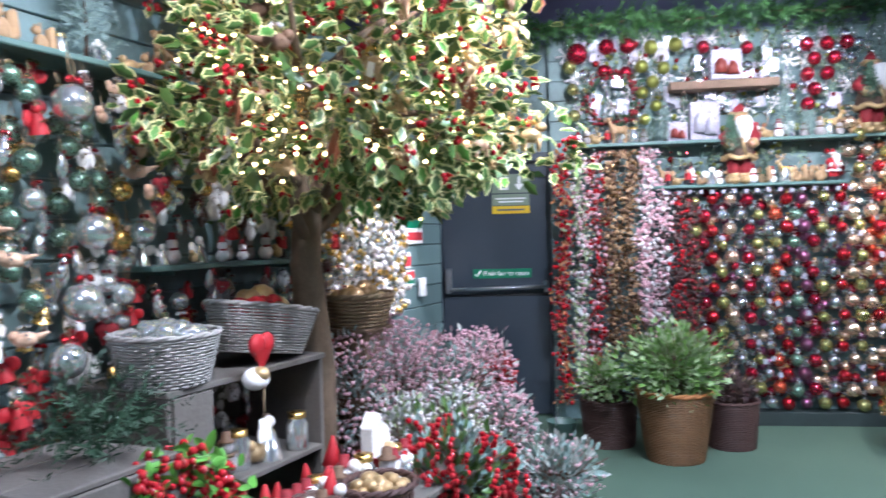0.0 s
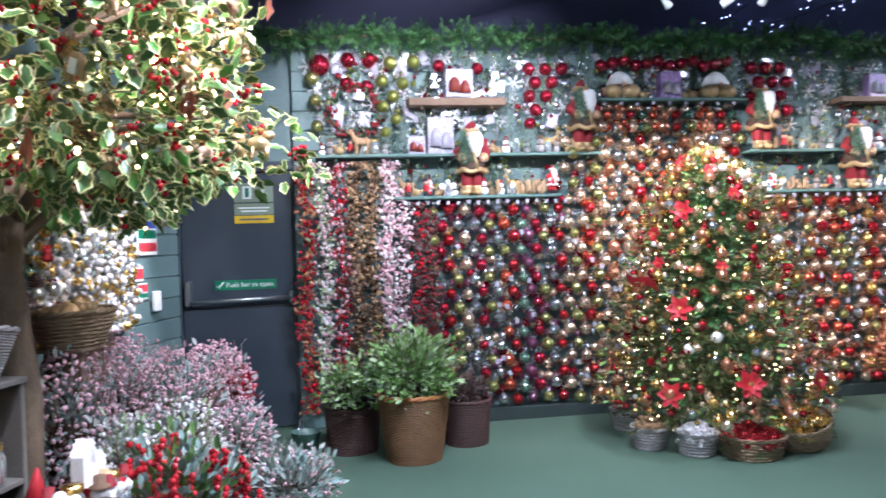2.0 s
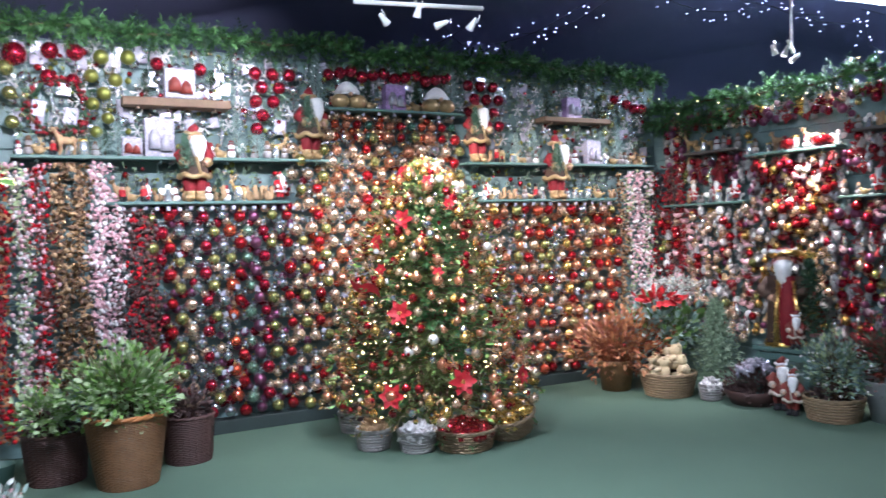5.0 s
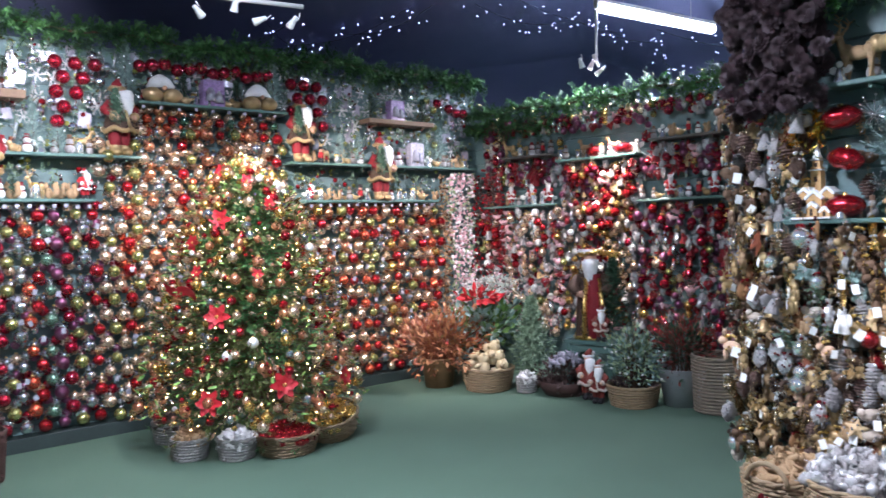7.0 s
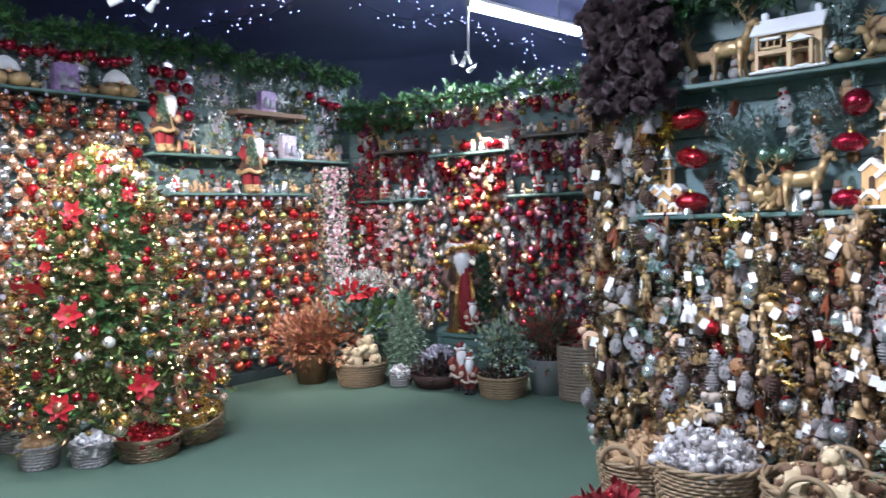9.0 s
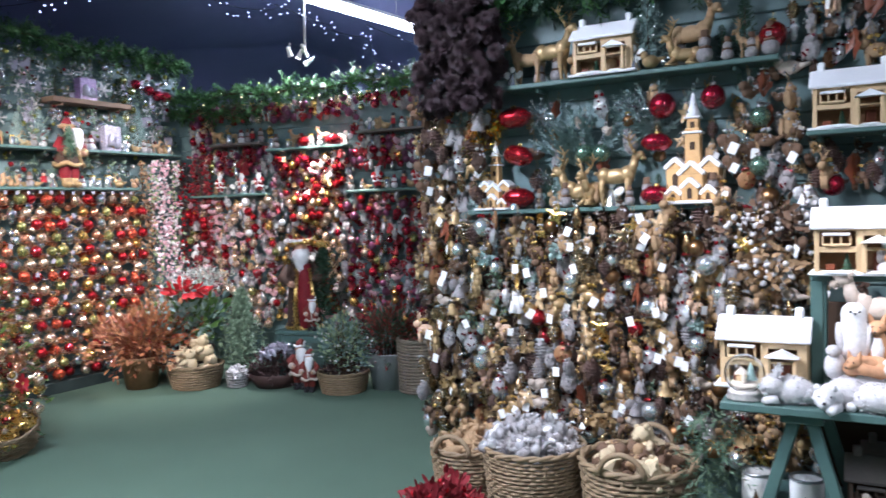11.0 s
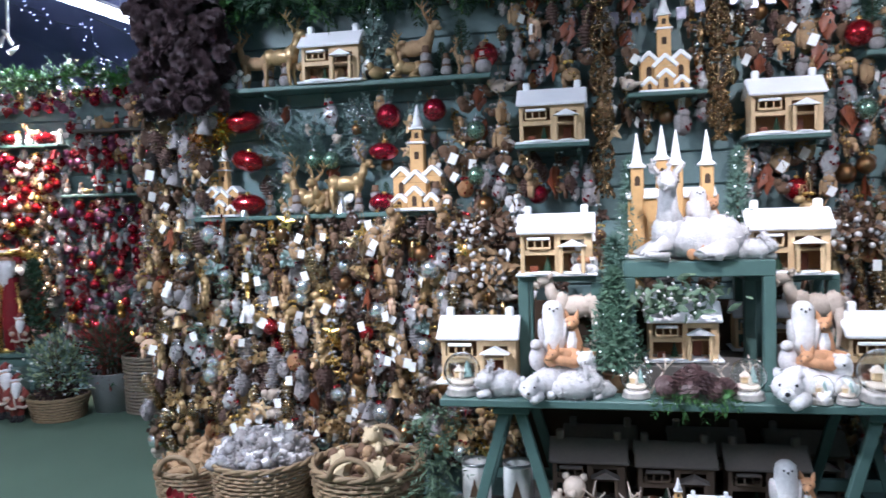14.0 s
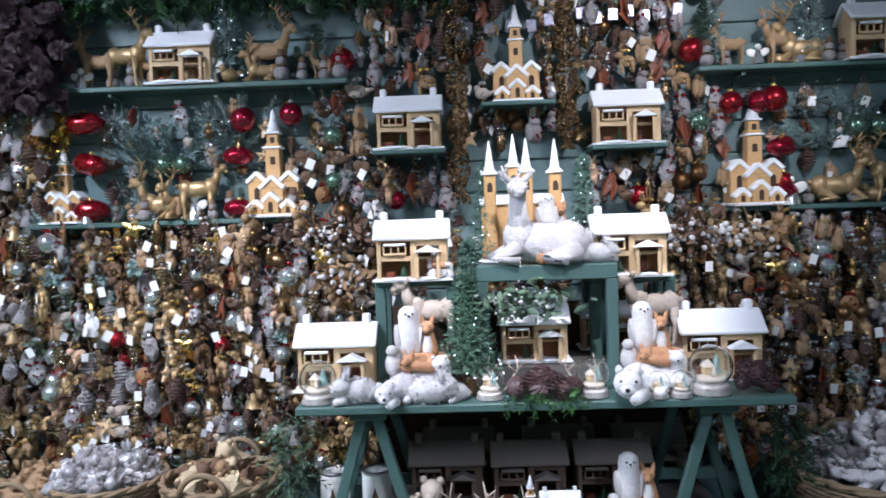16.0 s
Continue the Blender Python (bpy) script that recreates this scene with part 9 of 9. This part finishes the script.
# Only the first batten is in view; the other two are added fill.
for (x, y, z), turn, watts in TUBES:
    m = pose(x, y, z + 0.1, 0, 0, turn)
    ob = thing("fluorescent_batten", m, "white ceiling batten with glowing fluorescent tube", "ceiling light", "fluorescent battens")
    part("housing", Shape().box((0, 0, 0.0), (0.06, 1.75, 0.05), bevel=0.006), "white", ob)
    # Radius widened beyond a real tube to stand in for its glare.
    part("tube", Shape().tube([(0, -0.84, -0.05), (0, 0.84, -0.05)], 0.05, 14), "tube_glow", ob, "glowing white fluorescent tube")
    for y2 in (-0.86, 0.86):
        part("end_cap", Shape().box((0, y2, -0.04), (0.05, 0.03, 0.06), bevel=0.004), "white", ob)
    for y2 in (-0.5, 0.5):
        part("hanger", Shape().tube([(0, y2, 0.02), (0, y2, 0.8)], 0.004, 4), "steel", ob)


def fairy_curtain(points, n, seed, label):
    rng = random.Random(seed)
    ob = thing("fairy_light_string", ROOT, label, "fairy lights", "fairy lights under the ceiling")
    pts = [Vector(p) for p in points]
    part("cable", Shape().tube(pts, 0.003, 4), "black", ob)
    s = Shape()
    for k in range(n):
        f = k / (n - 1) * (len(pts) - 1)
        i = min(int(f), len(pts) - 2)
        p = pts[i].lerp(pts[i + 1], f - i) + unit(rng) * 0.11
        s.ball(p, 0.0055, 6, 4)
    part("bulb_chain", s, "cool_led", ob, kind="stuff")


def roof_z(x, y):
    edge = min(x + 9.5, 5.5 - x, y + 5.0, 10.0 - y)
    return 2.55 + 1.75 * (1 - math.exp(-edge / 2.6)) - 0.1


def swag(p0, p1, sag, n, seed):
    pts = []
    for k in range(13):
        f = k / 12
        x, y = p0[0] + (p1[0] - p0[0]) * f, p0[1] + (p1[1] - p0[1]) * f
        pts.append((x, y, roof_z(x, y) - sag * math.sin(math.pi * f)))
    fairy_curtain(pts, n, seed, "string of tiny cool-white lights swagged under the fabric ceiling")


for k, (p0, p1, n) in enumerate((((-6.9, 3.2), (-7.3, 3.8), 8), ((-7.3, 3.8), (-6.3, 4.5), 14), ((-7.0, 4.15), (-6.2, 4.7), 11), ((-7.4, 2.9), (-6.9, 3.5), 6), ((-6.05, 5.1), (-6.1, 6.4), 16), ((-5.8, 5.4), (-5.9, 7.1), 18), ((-6.0, 6.3), (-5.7, 7.5), 16), ((-5.7, 7.5), (-6.0, 8.0), 9), ((-6.0, 7.9), (-5.6, 8.5), 10), ((-5.5, 7.2), (-4.6, 8.2), 14), ((-5.2, 7.8), (-4.0, 8.3), 14), ((-4.4, 8.4), (-3.2, 8.0), 12))):
    swag(p0, p1, 0.1, n, k)


# ---- the variegated holly tree and the stepped display on the south side ----
def holly_tree():
    rng = random.Random(51)
    ob = thing("holly_tree", Matrix.Translation((-3.42, -1.5, 0)), "tall variegated holly tree with berries, lights and grey trunk", "holly tree")
    tr = Shape().tube([(0.02, 0.0, 0.0), (0.0, 0.02, 0.8), (0.03, -0.02, 1.35), (0.0, 0.0, 1.8), (-0.06, 0.06, 2.3)], [0.1, 0.085, 0.075, 0.062, 0.04], 12)
    part("trunk", tr, "bark", ob, "thick grey-brown trunk")
    ends = []
    for k in range(16):
        a, z = k * 2.4, 1.5 + 0.055 * k
        rr = rng.uniform(0.55, 1.0)
        end = Vector((rr * math.cos(a), rr * math.sin(a), z + rng.uniform(0.05, 0.5)))
        mid = Vector((0.5 * rr * math.cos(a), 0.5 * rr * math.sin(a), z + 0.22))
        part("limb", Shape().tube([(0, 0, z - 0.1), mid, end], [0.03, 0.02, 0.008], 7), "bark", ob)
        ends.append((mid, end))
    leaf = leaf_shape(0.08, 0.046, 1, 0.3, 0, 1)
    young = leaf_shape(0.08, 0.046, 1, 0.3, 2, 1)
    plain = leaf_shape(0.085, 0.048, 1, 0.3, 0)
    leaf_me = [leaf.mesh("holly_leaf", ["leaf", "cream"]), young.mesh("holly_leaf", ["leaf", "cream", "leaf_bright"])]
    rest, berries, led = Shape(), Shape(), Shape()
    n_part = 0
    for k in range(6000):
        d = unit(rng)
        q = 0.35 + 0.65 * rng.random() ** 0.55
        q *= 0.88 + 0.34 * noise.noise(d * 2.3)
        if d.z < 0:
            p = Vector((d.x * 1.16, d.y * 1.12, d.z * (0.42 + 0.42 * math.hypot(d.x, d.y)))) * q
        else:
            p = Vector((d.x * 1.16, d.y * 1.12, d.z * 0.95)) * q
        p += Vector((-0.02, 0.16, 2.08))
        # gaps between the boughs
        if noise.noise(p * 2.4 + Vector((3, 1, 7))) < -0.12:
            continue
        way = (d * 0.7 + Vector((0, 0, -0.25)) + unit(rng) * 0.8).normalized()
        m = turned(p, way, rng.uniform(-1.3, 1.3), rng.uniform(0.75, 1.25))
        if n_part < 290 and d.y > 0.1 and q > 0.75:
            part("holly_leaf", leaf_me[rng.random() < 0.2], None, ob, m=m)
            n_part += 1
        else:
            rest.add(leaf if rng.random() < 0.7 else plain if rng.random() < 0.6 else young, m)
        if rng.random() < 0.08:
            for _ in range(rng.randrange(3, 7)):
                berries.ball(p + unit(rng) * 0.025, 0.012, 6, 5)
        if rng.random() < 0.5 and noise.noise(p * 3.1) > 0.2:
            led.ball(p + unit(rng) * 0.03, 0.0078, 6, 4)
    part("foliage", rest, ["leaf", "cream", "leaf_bright"], ob, "green holly leaves with cream margins", kind="stuff")
    part("berry_spray", berries, "berry", ob, "red berries", kind="stuff")
    part("light_chain", led, "warm_led", ob, "warm white fairy lights", kind="stuff")
    orn = [RUSTIC[k][0] for k in (2, 26, 15, 21, 17, 31)]
    for k in range(72):
        a, z = rng.uniform(-0.4, 2.9), rng.uniform(1.72, 2.7)
        m = Matrix.Translation((-3.42 + 0.9 * math.cos(a) * rng.uniform(0.6, 1), -1.3 + 0.95 * math.sin(a) * rng.uniform(0.6, 1), z))
        orn[k % 6].at(m @ pose(0, 0, 0, 0, 0, rng.uniform(-90, 90)), rng.uniform(0.9, 1.4))


holly_tree()
BRIGHT = [
    hung("glass_ornament", "large clear silvered glass ball ornament", "hanging ornament", o_ball, "mercury", False, "ornaments hung on the south wall"), hung("glass_ornament", "gold glass ball ornament", "hanging ornament", o_ball, "ball_gold", False, "ornaments hung on the south wall"),
    hung("figure_ornament", "red cloth doll ornament", "hanging ornament", o_angel, "bright_red", False, "ornaments hung on the south wall"), hung("figure_ornament", "white felt doll ornament", "hanging ornament", o_owl, "white_fur", True, "ornaments hung on the south wall"),
    hung("bird_ornament", "orange robin ornament", "hanging ornament", o_bird, "fox", False, "ornaments hung on the south wall"), hung("bell_ornament", "gold bell ornament", "hanging ornament", o_bell, "gold", False, "ornaments hung on the south wall"),
    hung("heart_ornament", "dark red heart ornament", "hanging ornament", o_heart, "red_cloth", False, "ornaments hung on the south wall"), hung("drop_ornament", "silvered drop ornament", "hanging ornament", o_drop, "mercury", False, "ornaments hung on the south wall"),
    hung("glass_ornament", "aqua glass ball ornament", "hanging ornament", o_ball, "ball_aqua", False, "ornaments hung on the south wall"), hung("cone_ornament", "dark brown cone ornament", "hanging ornament", o_cone, "cone", False, "ornaments hung on the south wall"),
]
BW = [3, 2, 2.5, 2.5, 1.5, 1.2, 2, 2, 1.5, 1.5]
hang_field(E, 0.9, 3.72, 0.35, 2.1, 0.07, 0.1, BRIGHT, BW, lambda s, z: 1.5 < s < 2.6, 96, ((2.25, 3.5, 1.3, 1.5),), (0.06, 0.24), "bright glass, red and white ornaments hung close together", 190, (0.7, 1.1))
for s, z, sc in ((1.9, 1.95, 1.7), (1.98, 1.5, 1.6), (1.92, 1.25, 1.7), (2.2, 1.88, 1.3), (2.3, 1.88, 1.3), (1.85, 1.05, 1.5), (2.2, 1.5, 1.2)):
    BRIGHT[0 if z < 1.85 or s < 2 else 1][0].at(E(s, 0.28, z), sc)
trinket_row(E, 0.7, 2.85, 2.15, 97, 0.09)
for s, sc in ((1.2, 1.1), (1.55, 1.0), (2.1, 1.2), (2.5, 1.0)):
    (DEER_TAN if sc < 1.1 else FROST_TREE).at(E(s, 0.12, 2.15, 20), sc)
trinket_row(E, 2.35, 3.4, 1.36, 98, 0.08)
for k in range(8):
    rng = random.Random(100 + k)
    s = 3.74 + 0.125 * k
    ob = thing("hanging_garland", E(s, 0.12, 0), "hanging garland of white, silver and gold balls", "garland", "ball garlands on the south wall")
    part("cord", Shape().tube([(0, 0, 0.95), (0, 0, 2.05)], 0.004, 5), "string", ob)
    q = Shape()
    for _ in range(190):
        q.ball((rng.gauss(0, 0.035), rng.gauss(0, 0.02), rng.uniform(0.95, 2.05)), rng.uniform(0.012, 0.026), 8, 6, None, rng.choice((0, 0, 1, 2)))
    part("ball_chain", q, ["white_berry", "mercury", "gold"], ob, kind="stuff")

# stepped crates
cr = thing("display_crate", E(2.48, 0.34, 0), "weathered grey wooden crate shelf of the stepped display", "crate", "crates of the display")
part("top_board", Shape().box((0, 0, 0.917), (0.98, 0.5, 0.025), bevel=0.004), "grey_wood", cr)
part("mid_board", Shape().box((0, 0, 0.5), (0.92, 0.48, 0.025), bevel=0.004), "grey_wood", cr)
for x in (-0.47, 0.47):
    part("side_panel", Shape().box((x, 0, 0.452), (0.025, 0.48, 0.904), bevel=0.004), "grey_wood", cr)
part("front_panel", Shape().box((-0.36, -0.245, 0.72), (0.2, 0.015, 0.36), bevel=0.003), "grey_wood", cr)
part("back_panel", Shape().box((0, 0.235, 0.45), (0.92, 0.015, 0.88), bevel=0.003), "grey_wood", cr)
lt = thing("low_table", E(2.5, 0.88, 0), "low weathered wooden table in front of the crates", "table")
part("tabletop", Shape().box((0, 0, 0.345), (2.1, 0.56, 0.03), bevel=0.005), "grey_wood", lt)
for x in (-1.0, 1.0):
    for y in (-0.24, 0.24):
        part("leg", Shape().box((x, y, 0.165), (0.05, 0.05, 0.33), bevel=0.004), "grey_wood", lt)
basket("willow_basket", E(2.12, 0.46, 0.93), "grey-white willow basket on a crate shelf", 0.14, 0.19, 0.19, "grey_willow", 17, 22, 0, 1.05, 0.01, "baskets on the display")
fill("basket_ornaments", E(2.12, 0.46, 1.07), "clear and silvered glass ornaments heaped in a basket", "ornaments", "mercury", round_piece(0, 0.045), 26, 0.15, 0.14, 0.1, 4)
basket("long_basket", E(2.68, 0.45, 0.965, 0, 9), "long oval grey willow basket on a crate shelf", 0.13, 0.18, 0.2, "grey_willow", 17, 26, 0, 1.7, 0.012, "baskets on the display")
fill("basket_ornaments", E(2.66, 0.45, 1.09), "red felt hearts and pears heaped in a long basket", "ornaments", "bright_red", round_piece(0, 0.05), 16, 0.2, 0.1, 0.12, 6)
fill("basket_ornaments", E(2.7, 0.42, 1.1), "golden brown gourds heaped in a long basket", "ornaments", "gold_fig", round_piece(0, 0.06), 9, 0.22, 0.1, 0.14, 7)
basket("willow_basket", E(3.55, 0.42, 0.98), "brown willow basket on a post stand", 0.13, 0.18, 0.17, "willow", 9, 20, 0, 1.2, 0.014, "baskets on the display")
ps = thing("post_stand", E(3.55, 0.42, 0), "brown wooden stand under a willow basket", "stand")
part("post", Shape().box((0, 0, 0.48), (0.2, 0.2, 0.96), bevel=0.006), "plank", ps)
part("top", Shape().box((0, 0, 0.968), (0.3, 0.26, 0.02), bevel=0.004), "plank", ps)
fill("basket_ornaments", E(3.55, 0.42, 1.12), "brown and gold ornaments in a basket", "ornaments", "gold_fig", round_piece(0, 0.04), 18, 0.16, 0.12, 0.08, 9)
# felt heart and gourd tied to the basket
hrt = Shape()
o_heart(hrt)
thing("felt_heart", E(2.4, 0.68, 1.03) @ Matrix.Scale(1.7, 4), "large scarlet felt heart with white fur edge tied to a basket", "felt heart", "", "", hrt, "bright_red")
thing("tied_gourd", E(2.36, 0.68, 0.92), "round cream and gold gourd ornament tied to a basket", "gourd ornament", "", "", Shape().ball((0, 0, 0), (0.06, 0.05, 0.045), 12, 8).ball((0, -0.02, 0.02), (0.035, 0.04, 0.03), 10, 7, None, 1), ["white_fur", "gold_fig"])
tg = thing("price_card", E(2.38, 0.7, 0.72), "blank white swing ticket on a cord", "price ticket")
part("card", Shape().box((0, 0, 0), (0.07, 0.003, 0.09), bevel=0.001), "paper", tg)
part("cord", Shape().tube([(0, 0, 0.04), (0, 0, 0.17)], 0.003, 4), "string", tg)


def gnome_kind():
    def make(m):
        ob = thing("gnome_doll", m, "small red-hatted gnome with white beard", "gnome", "gnomes on the display", "", Shape().lathe([(0.001, 0), (0.05, 0.0), (0.055, 0.04), (0.04, 0.1), (0.02, 0.12)], 12, None, 1).lathe([(0.04, 0.09), (0.055, 0.1), (0.03, 0.18), (0.008, 0.25), (0.001, 0.255)], 12, None, 0).lathe([(0.001, 0.015), (0.03, 0.05), (0.032, 0.09)], 8, pose(0, -0.035, 0), 2).ball((0, -0.06, 0.1), 0.013, 8, 6, None, 3), ["bright_red", "grey_fur", "white_fur", "skin"])
        return ob

    return Kind(make)


GNOME = gnome_kind()
rng = random.Random(61)
for k in range(9):
    GNOME.at(E(2.0 + 0.11 * k + rng.uniform(-0.04, 0.04), rng.uniform(0.66, 0.95), 0.36, rng.uniform(-60, 60), rng.uniform(-9, 9)), rng.uniform(0.6, 1.0))
for k in range(34):
    TRINKETS[(1, 2, 3, 6, 0, 1, 2)[k % 7]].at(E(2.0 + 0.034 * k, rng.uniform(0.8, 1.02), 0.36, rng.uniform(-40, 40)), rng.uniform(1.1, 1.6))
for k in range(10):
    TRINKETS[(6, 3, 0, 2)[k % 4]].at(E(2.06 + 0.085 * k, rng.uniform(0.42, 0.55), 0.5125, rng.uniform(-40, 40)), rng.uniform(1.2, 1.7))
wh = thing("white_house_stack", E(2.98, 0.84, 0.36), "white ceramic houses stacked in a red and white pail", "ceramic house")
part("pail", Shape().lathe([(0.001, 0), (0.07, 0), (0.09, 0.12), (0.094, 0.125), (0.085, 0.12)], 16), "bright_red", wh)
for x, z, w, h in ((-0.03, 0.1, 0.09, 0.15), (0.04, 0.1, 0.08, 0.11), (-0.02, 0.2, 0.06, 0.08)):
    hs = Shape().box((x, 0, z + h / 2), (w, 0.07, h), bevel=0.008)
    hs.put([(x - w / 2, -0.035, z + h), (x + w / 2, -0.035, z + h), (x, -0.035, z + h + w * 0.5), (x - w / 2, 0.035, z + h), (x + w / 2, 0.035, z + h), (x, 0.035, z + h + w * 0.5)], [(0, 1, 2), (3, 5, 4), (0, 2, 5, 3), (1, 4, 5, 2)], 0, True)
    part("ceramic_house", hs, "ceramic", wh)
part("wooden_house", Shape().box((0.0, -0.075, 0.14), (0.07, 0.04, 0.07), Matrix.Rotation(0.5, 3, "Y"), 0.005), "birch", wh)
for ss, dd, r in ((2.3, 1.0, 0.15), (2.62, 1.06, 0.14)):
    basket("willow_basket", E(ss, dd, 0.36), "brown bark-covered basket on the low table", r * 0.85, r, 0.12, "dark_wicker", 7, 18, 0, 1.1, 0.014, "baskets on the display")
    fill("basket_ornaments", E(ss, dd, 0.45), "dark gold and brown ornaments in a basket", "ornaments", "gold_fig" if ss > 2.5 else "cone", round_piece(0, 0.03), 40, r * 0.85, r * 0.8, 0.06, 12)


def berry_bush(name, m, label, n_leaf, n_berry, r, centre, leaf_mat, berry_mat, seed, berry_r=0.011, leaf=(0.05, 0.02), pot="dark_wicker", cluster=0):
    rng = random.Random(seed)
    ob = thing(name, m, label, "berry bush", "berry bushes of the display")
    part("pot", Shape().lathe([(0.001, 0.005), (0.11, 0), (0.14, 0.2), (0.13, 0.195)], 18), pot, ob)
    part("stem_work", stems_shape(46, r[0] * 0.95, centre[2] + r[2] * 0.8, rng, 0.07, 0.005), "twig", ob, kind="stuff")
    part("foliage", bush_shape(n_leaf, *r, centre, rng, [leaf_shape(*leaf), leaf_shape(*leaf, 0, 0.25, 1)], 1, 0.3, 0.5), list(leaf_mat), ob, kind="stuff")
    s = Shape()
    one = Shape().ball((0, 0, 0), berry_r, 6, 5)
    for k in range(n_berry):
        d = unit(rng)
        q = 0.6 + 0.45 * rng.random() ** 0.6
        p = Vector(centre) + Vector((d.x * r[0], d.y * r[1], d.z * r[2])) * q
        if cluster:
            for j in range(cluster):
                s.add(one, Matrix.Translation(p + Vector((rng.gauss(0, 0.012), rng.gauss(0, 0.012), -0.02 * j))))
        else:
            s.add(one, Matrix.Translation(p) @ Matrix.Scale(rng.uniform(0.6, 1.4), 4))
    part("berry_spray", s, berry_mat, ob, kind="stuff")


PINKS = [(-4.1, -1.32, 0.34, 0.3, 0.72, 0), (-4.3, -1.05, 0.3, 0.3, 0.6, 1), (-4.68, -0.95, 0.26, 0.28, 0.6, 0), (-3.78, -1.42, 0.22, 0.34, 0.62, 1), (-4.0, -0.98, 0.26, 0.26, 0.42, 2), (-3.7, -1.15, 0.2, 0.24, 0.42, 2), (-4.42, -0.78, 0.24, 0.22, 0.36, 1)]
for k, (x, y, r, rz, z, tone) in enumerate(PINKS):
    berry_bush("pink_berry_bush", Matrix.Translation((x, y, 0)), "frosted bush with dusty pink and white berries", 620, (900, 620, 420)[tone], (r, r * 0.9, rz), (0, 0, z), (("pale_frost", "pink_berry"), ("frost", "pale_frost"), ("pale_frost", "pale_leaf"))[tone], ("pink_berry", "pink_berry", "white_berry")[tone], 71 + k, 0.0085, (0.045, 0.02))
berry_bush("red_berry_bush", Matrix.Translation((-3.5, -0.85, 0)), "green bush with hanging clusters of shiny red berries", 900, 130, (0.36, 0.34, 0.3), (0, 0, 0.3), ("leaf", "frost"), "berry", 74, 0.016, (0.06, 0.03), "dark_wicker", 7)
berry_bush("silver_bush", Matrix.Translation((-3.98, -0.42, 0)), "silver-frosted bush with pale leaves at the aisle", 900, 260, (0.3, 0.26, 0.2), (0, 0, 0.2), ("frost", "pale_frost"), "pink_berry", 75, 0.007, (0.05, 0.022))
rS = Shape()
rng = random.Random(3)
for k in range(90):
    rS.add(leaf_shape(0.08, 0.04), turned(unit(rng) * 0.07, unit(rng), rng.uniform(-2, 2)))
thing("red_leaf_tuft", Matrix.Translation((-4.72, -0.83, 0.6)), "scarlet leaf bunch sticking out of the berry bush", "leaf bunch", "", "", rS, "bright_red")
# frosted fir and red berry wreath near the wall
fF = Shape()
for k in range(60):
    sprig(fF, (rng.gauss(0, 0.05), rng.gauss(0, 0.05), rng.uniform(0, 0.12)), (rng.uniform(-1, 1), rng.uniform(-1, 0.4), rng.uniform(-0.4, 0.8)), 0.24, rng, 30, 0.04, 0.007)
thing("fir_bunch", E(1.62, 0.66, 0.83), "frosted dark fir branches on a crate", "fir branches", "", "", fF, "needle_dark")
cs = thing("corner_crate", E(1.55, 0.6, 0), "weathered wooden crate by the ornament wall", "crate", "crates of the display")
for k in range(5):
    plank = Shape().box((0, 0, 0), (0.5, 0.018, 0.152), bevel=0.004)
    for y, turn in ((-0.25, 0), (0.25, 0)):
        part("plank", plank, "grey_wood", cs, m=pose(0, y, 0.08 + 0.158 * k))
    for x in (-0.241, 0.241):
        part("plank", Shape().box((0, 0, 0), (0.018, 0.48, 0.152), bevel=0.004), "grey_wood", cs, m=pose(x, 0, 0.08 + 0.158 * k))
for y in (-0.16, 0.0, 0.16):
    part("top_board", Shape().box((0, y, 0.795), (0.5, 0.155, 0.02), bevel=0.004), "grey_wood", cs)
wreath(E(1.75, 0.92, 0.62, 0, 0, -35), "full red berry wreath with lime leaves leaning on the crate", 0.17, ("berry", "leaf_bright"), 8, 900, 0.09)
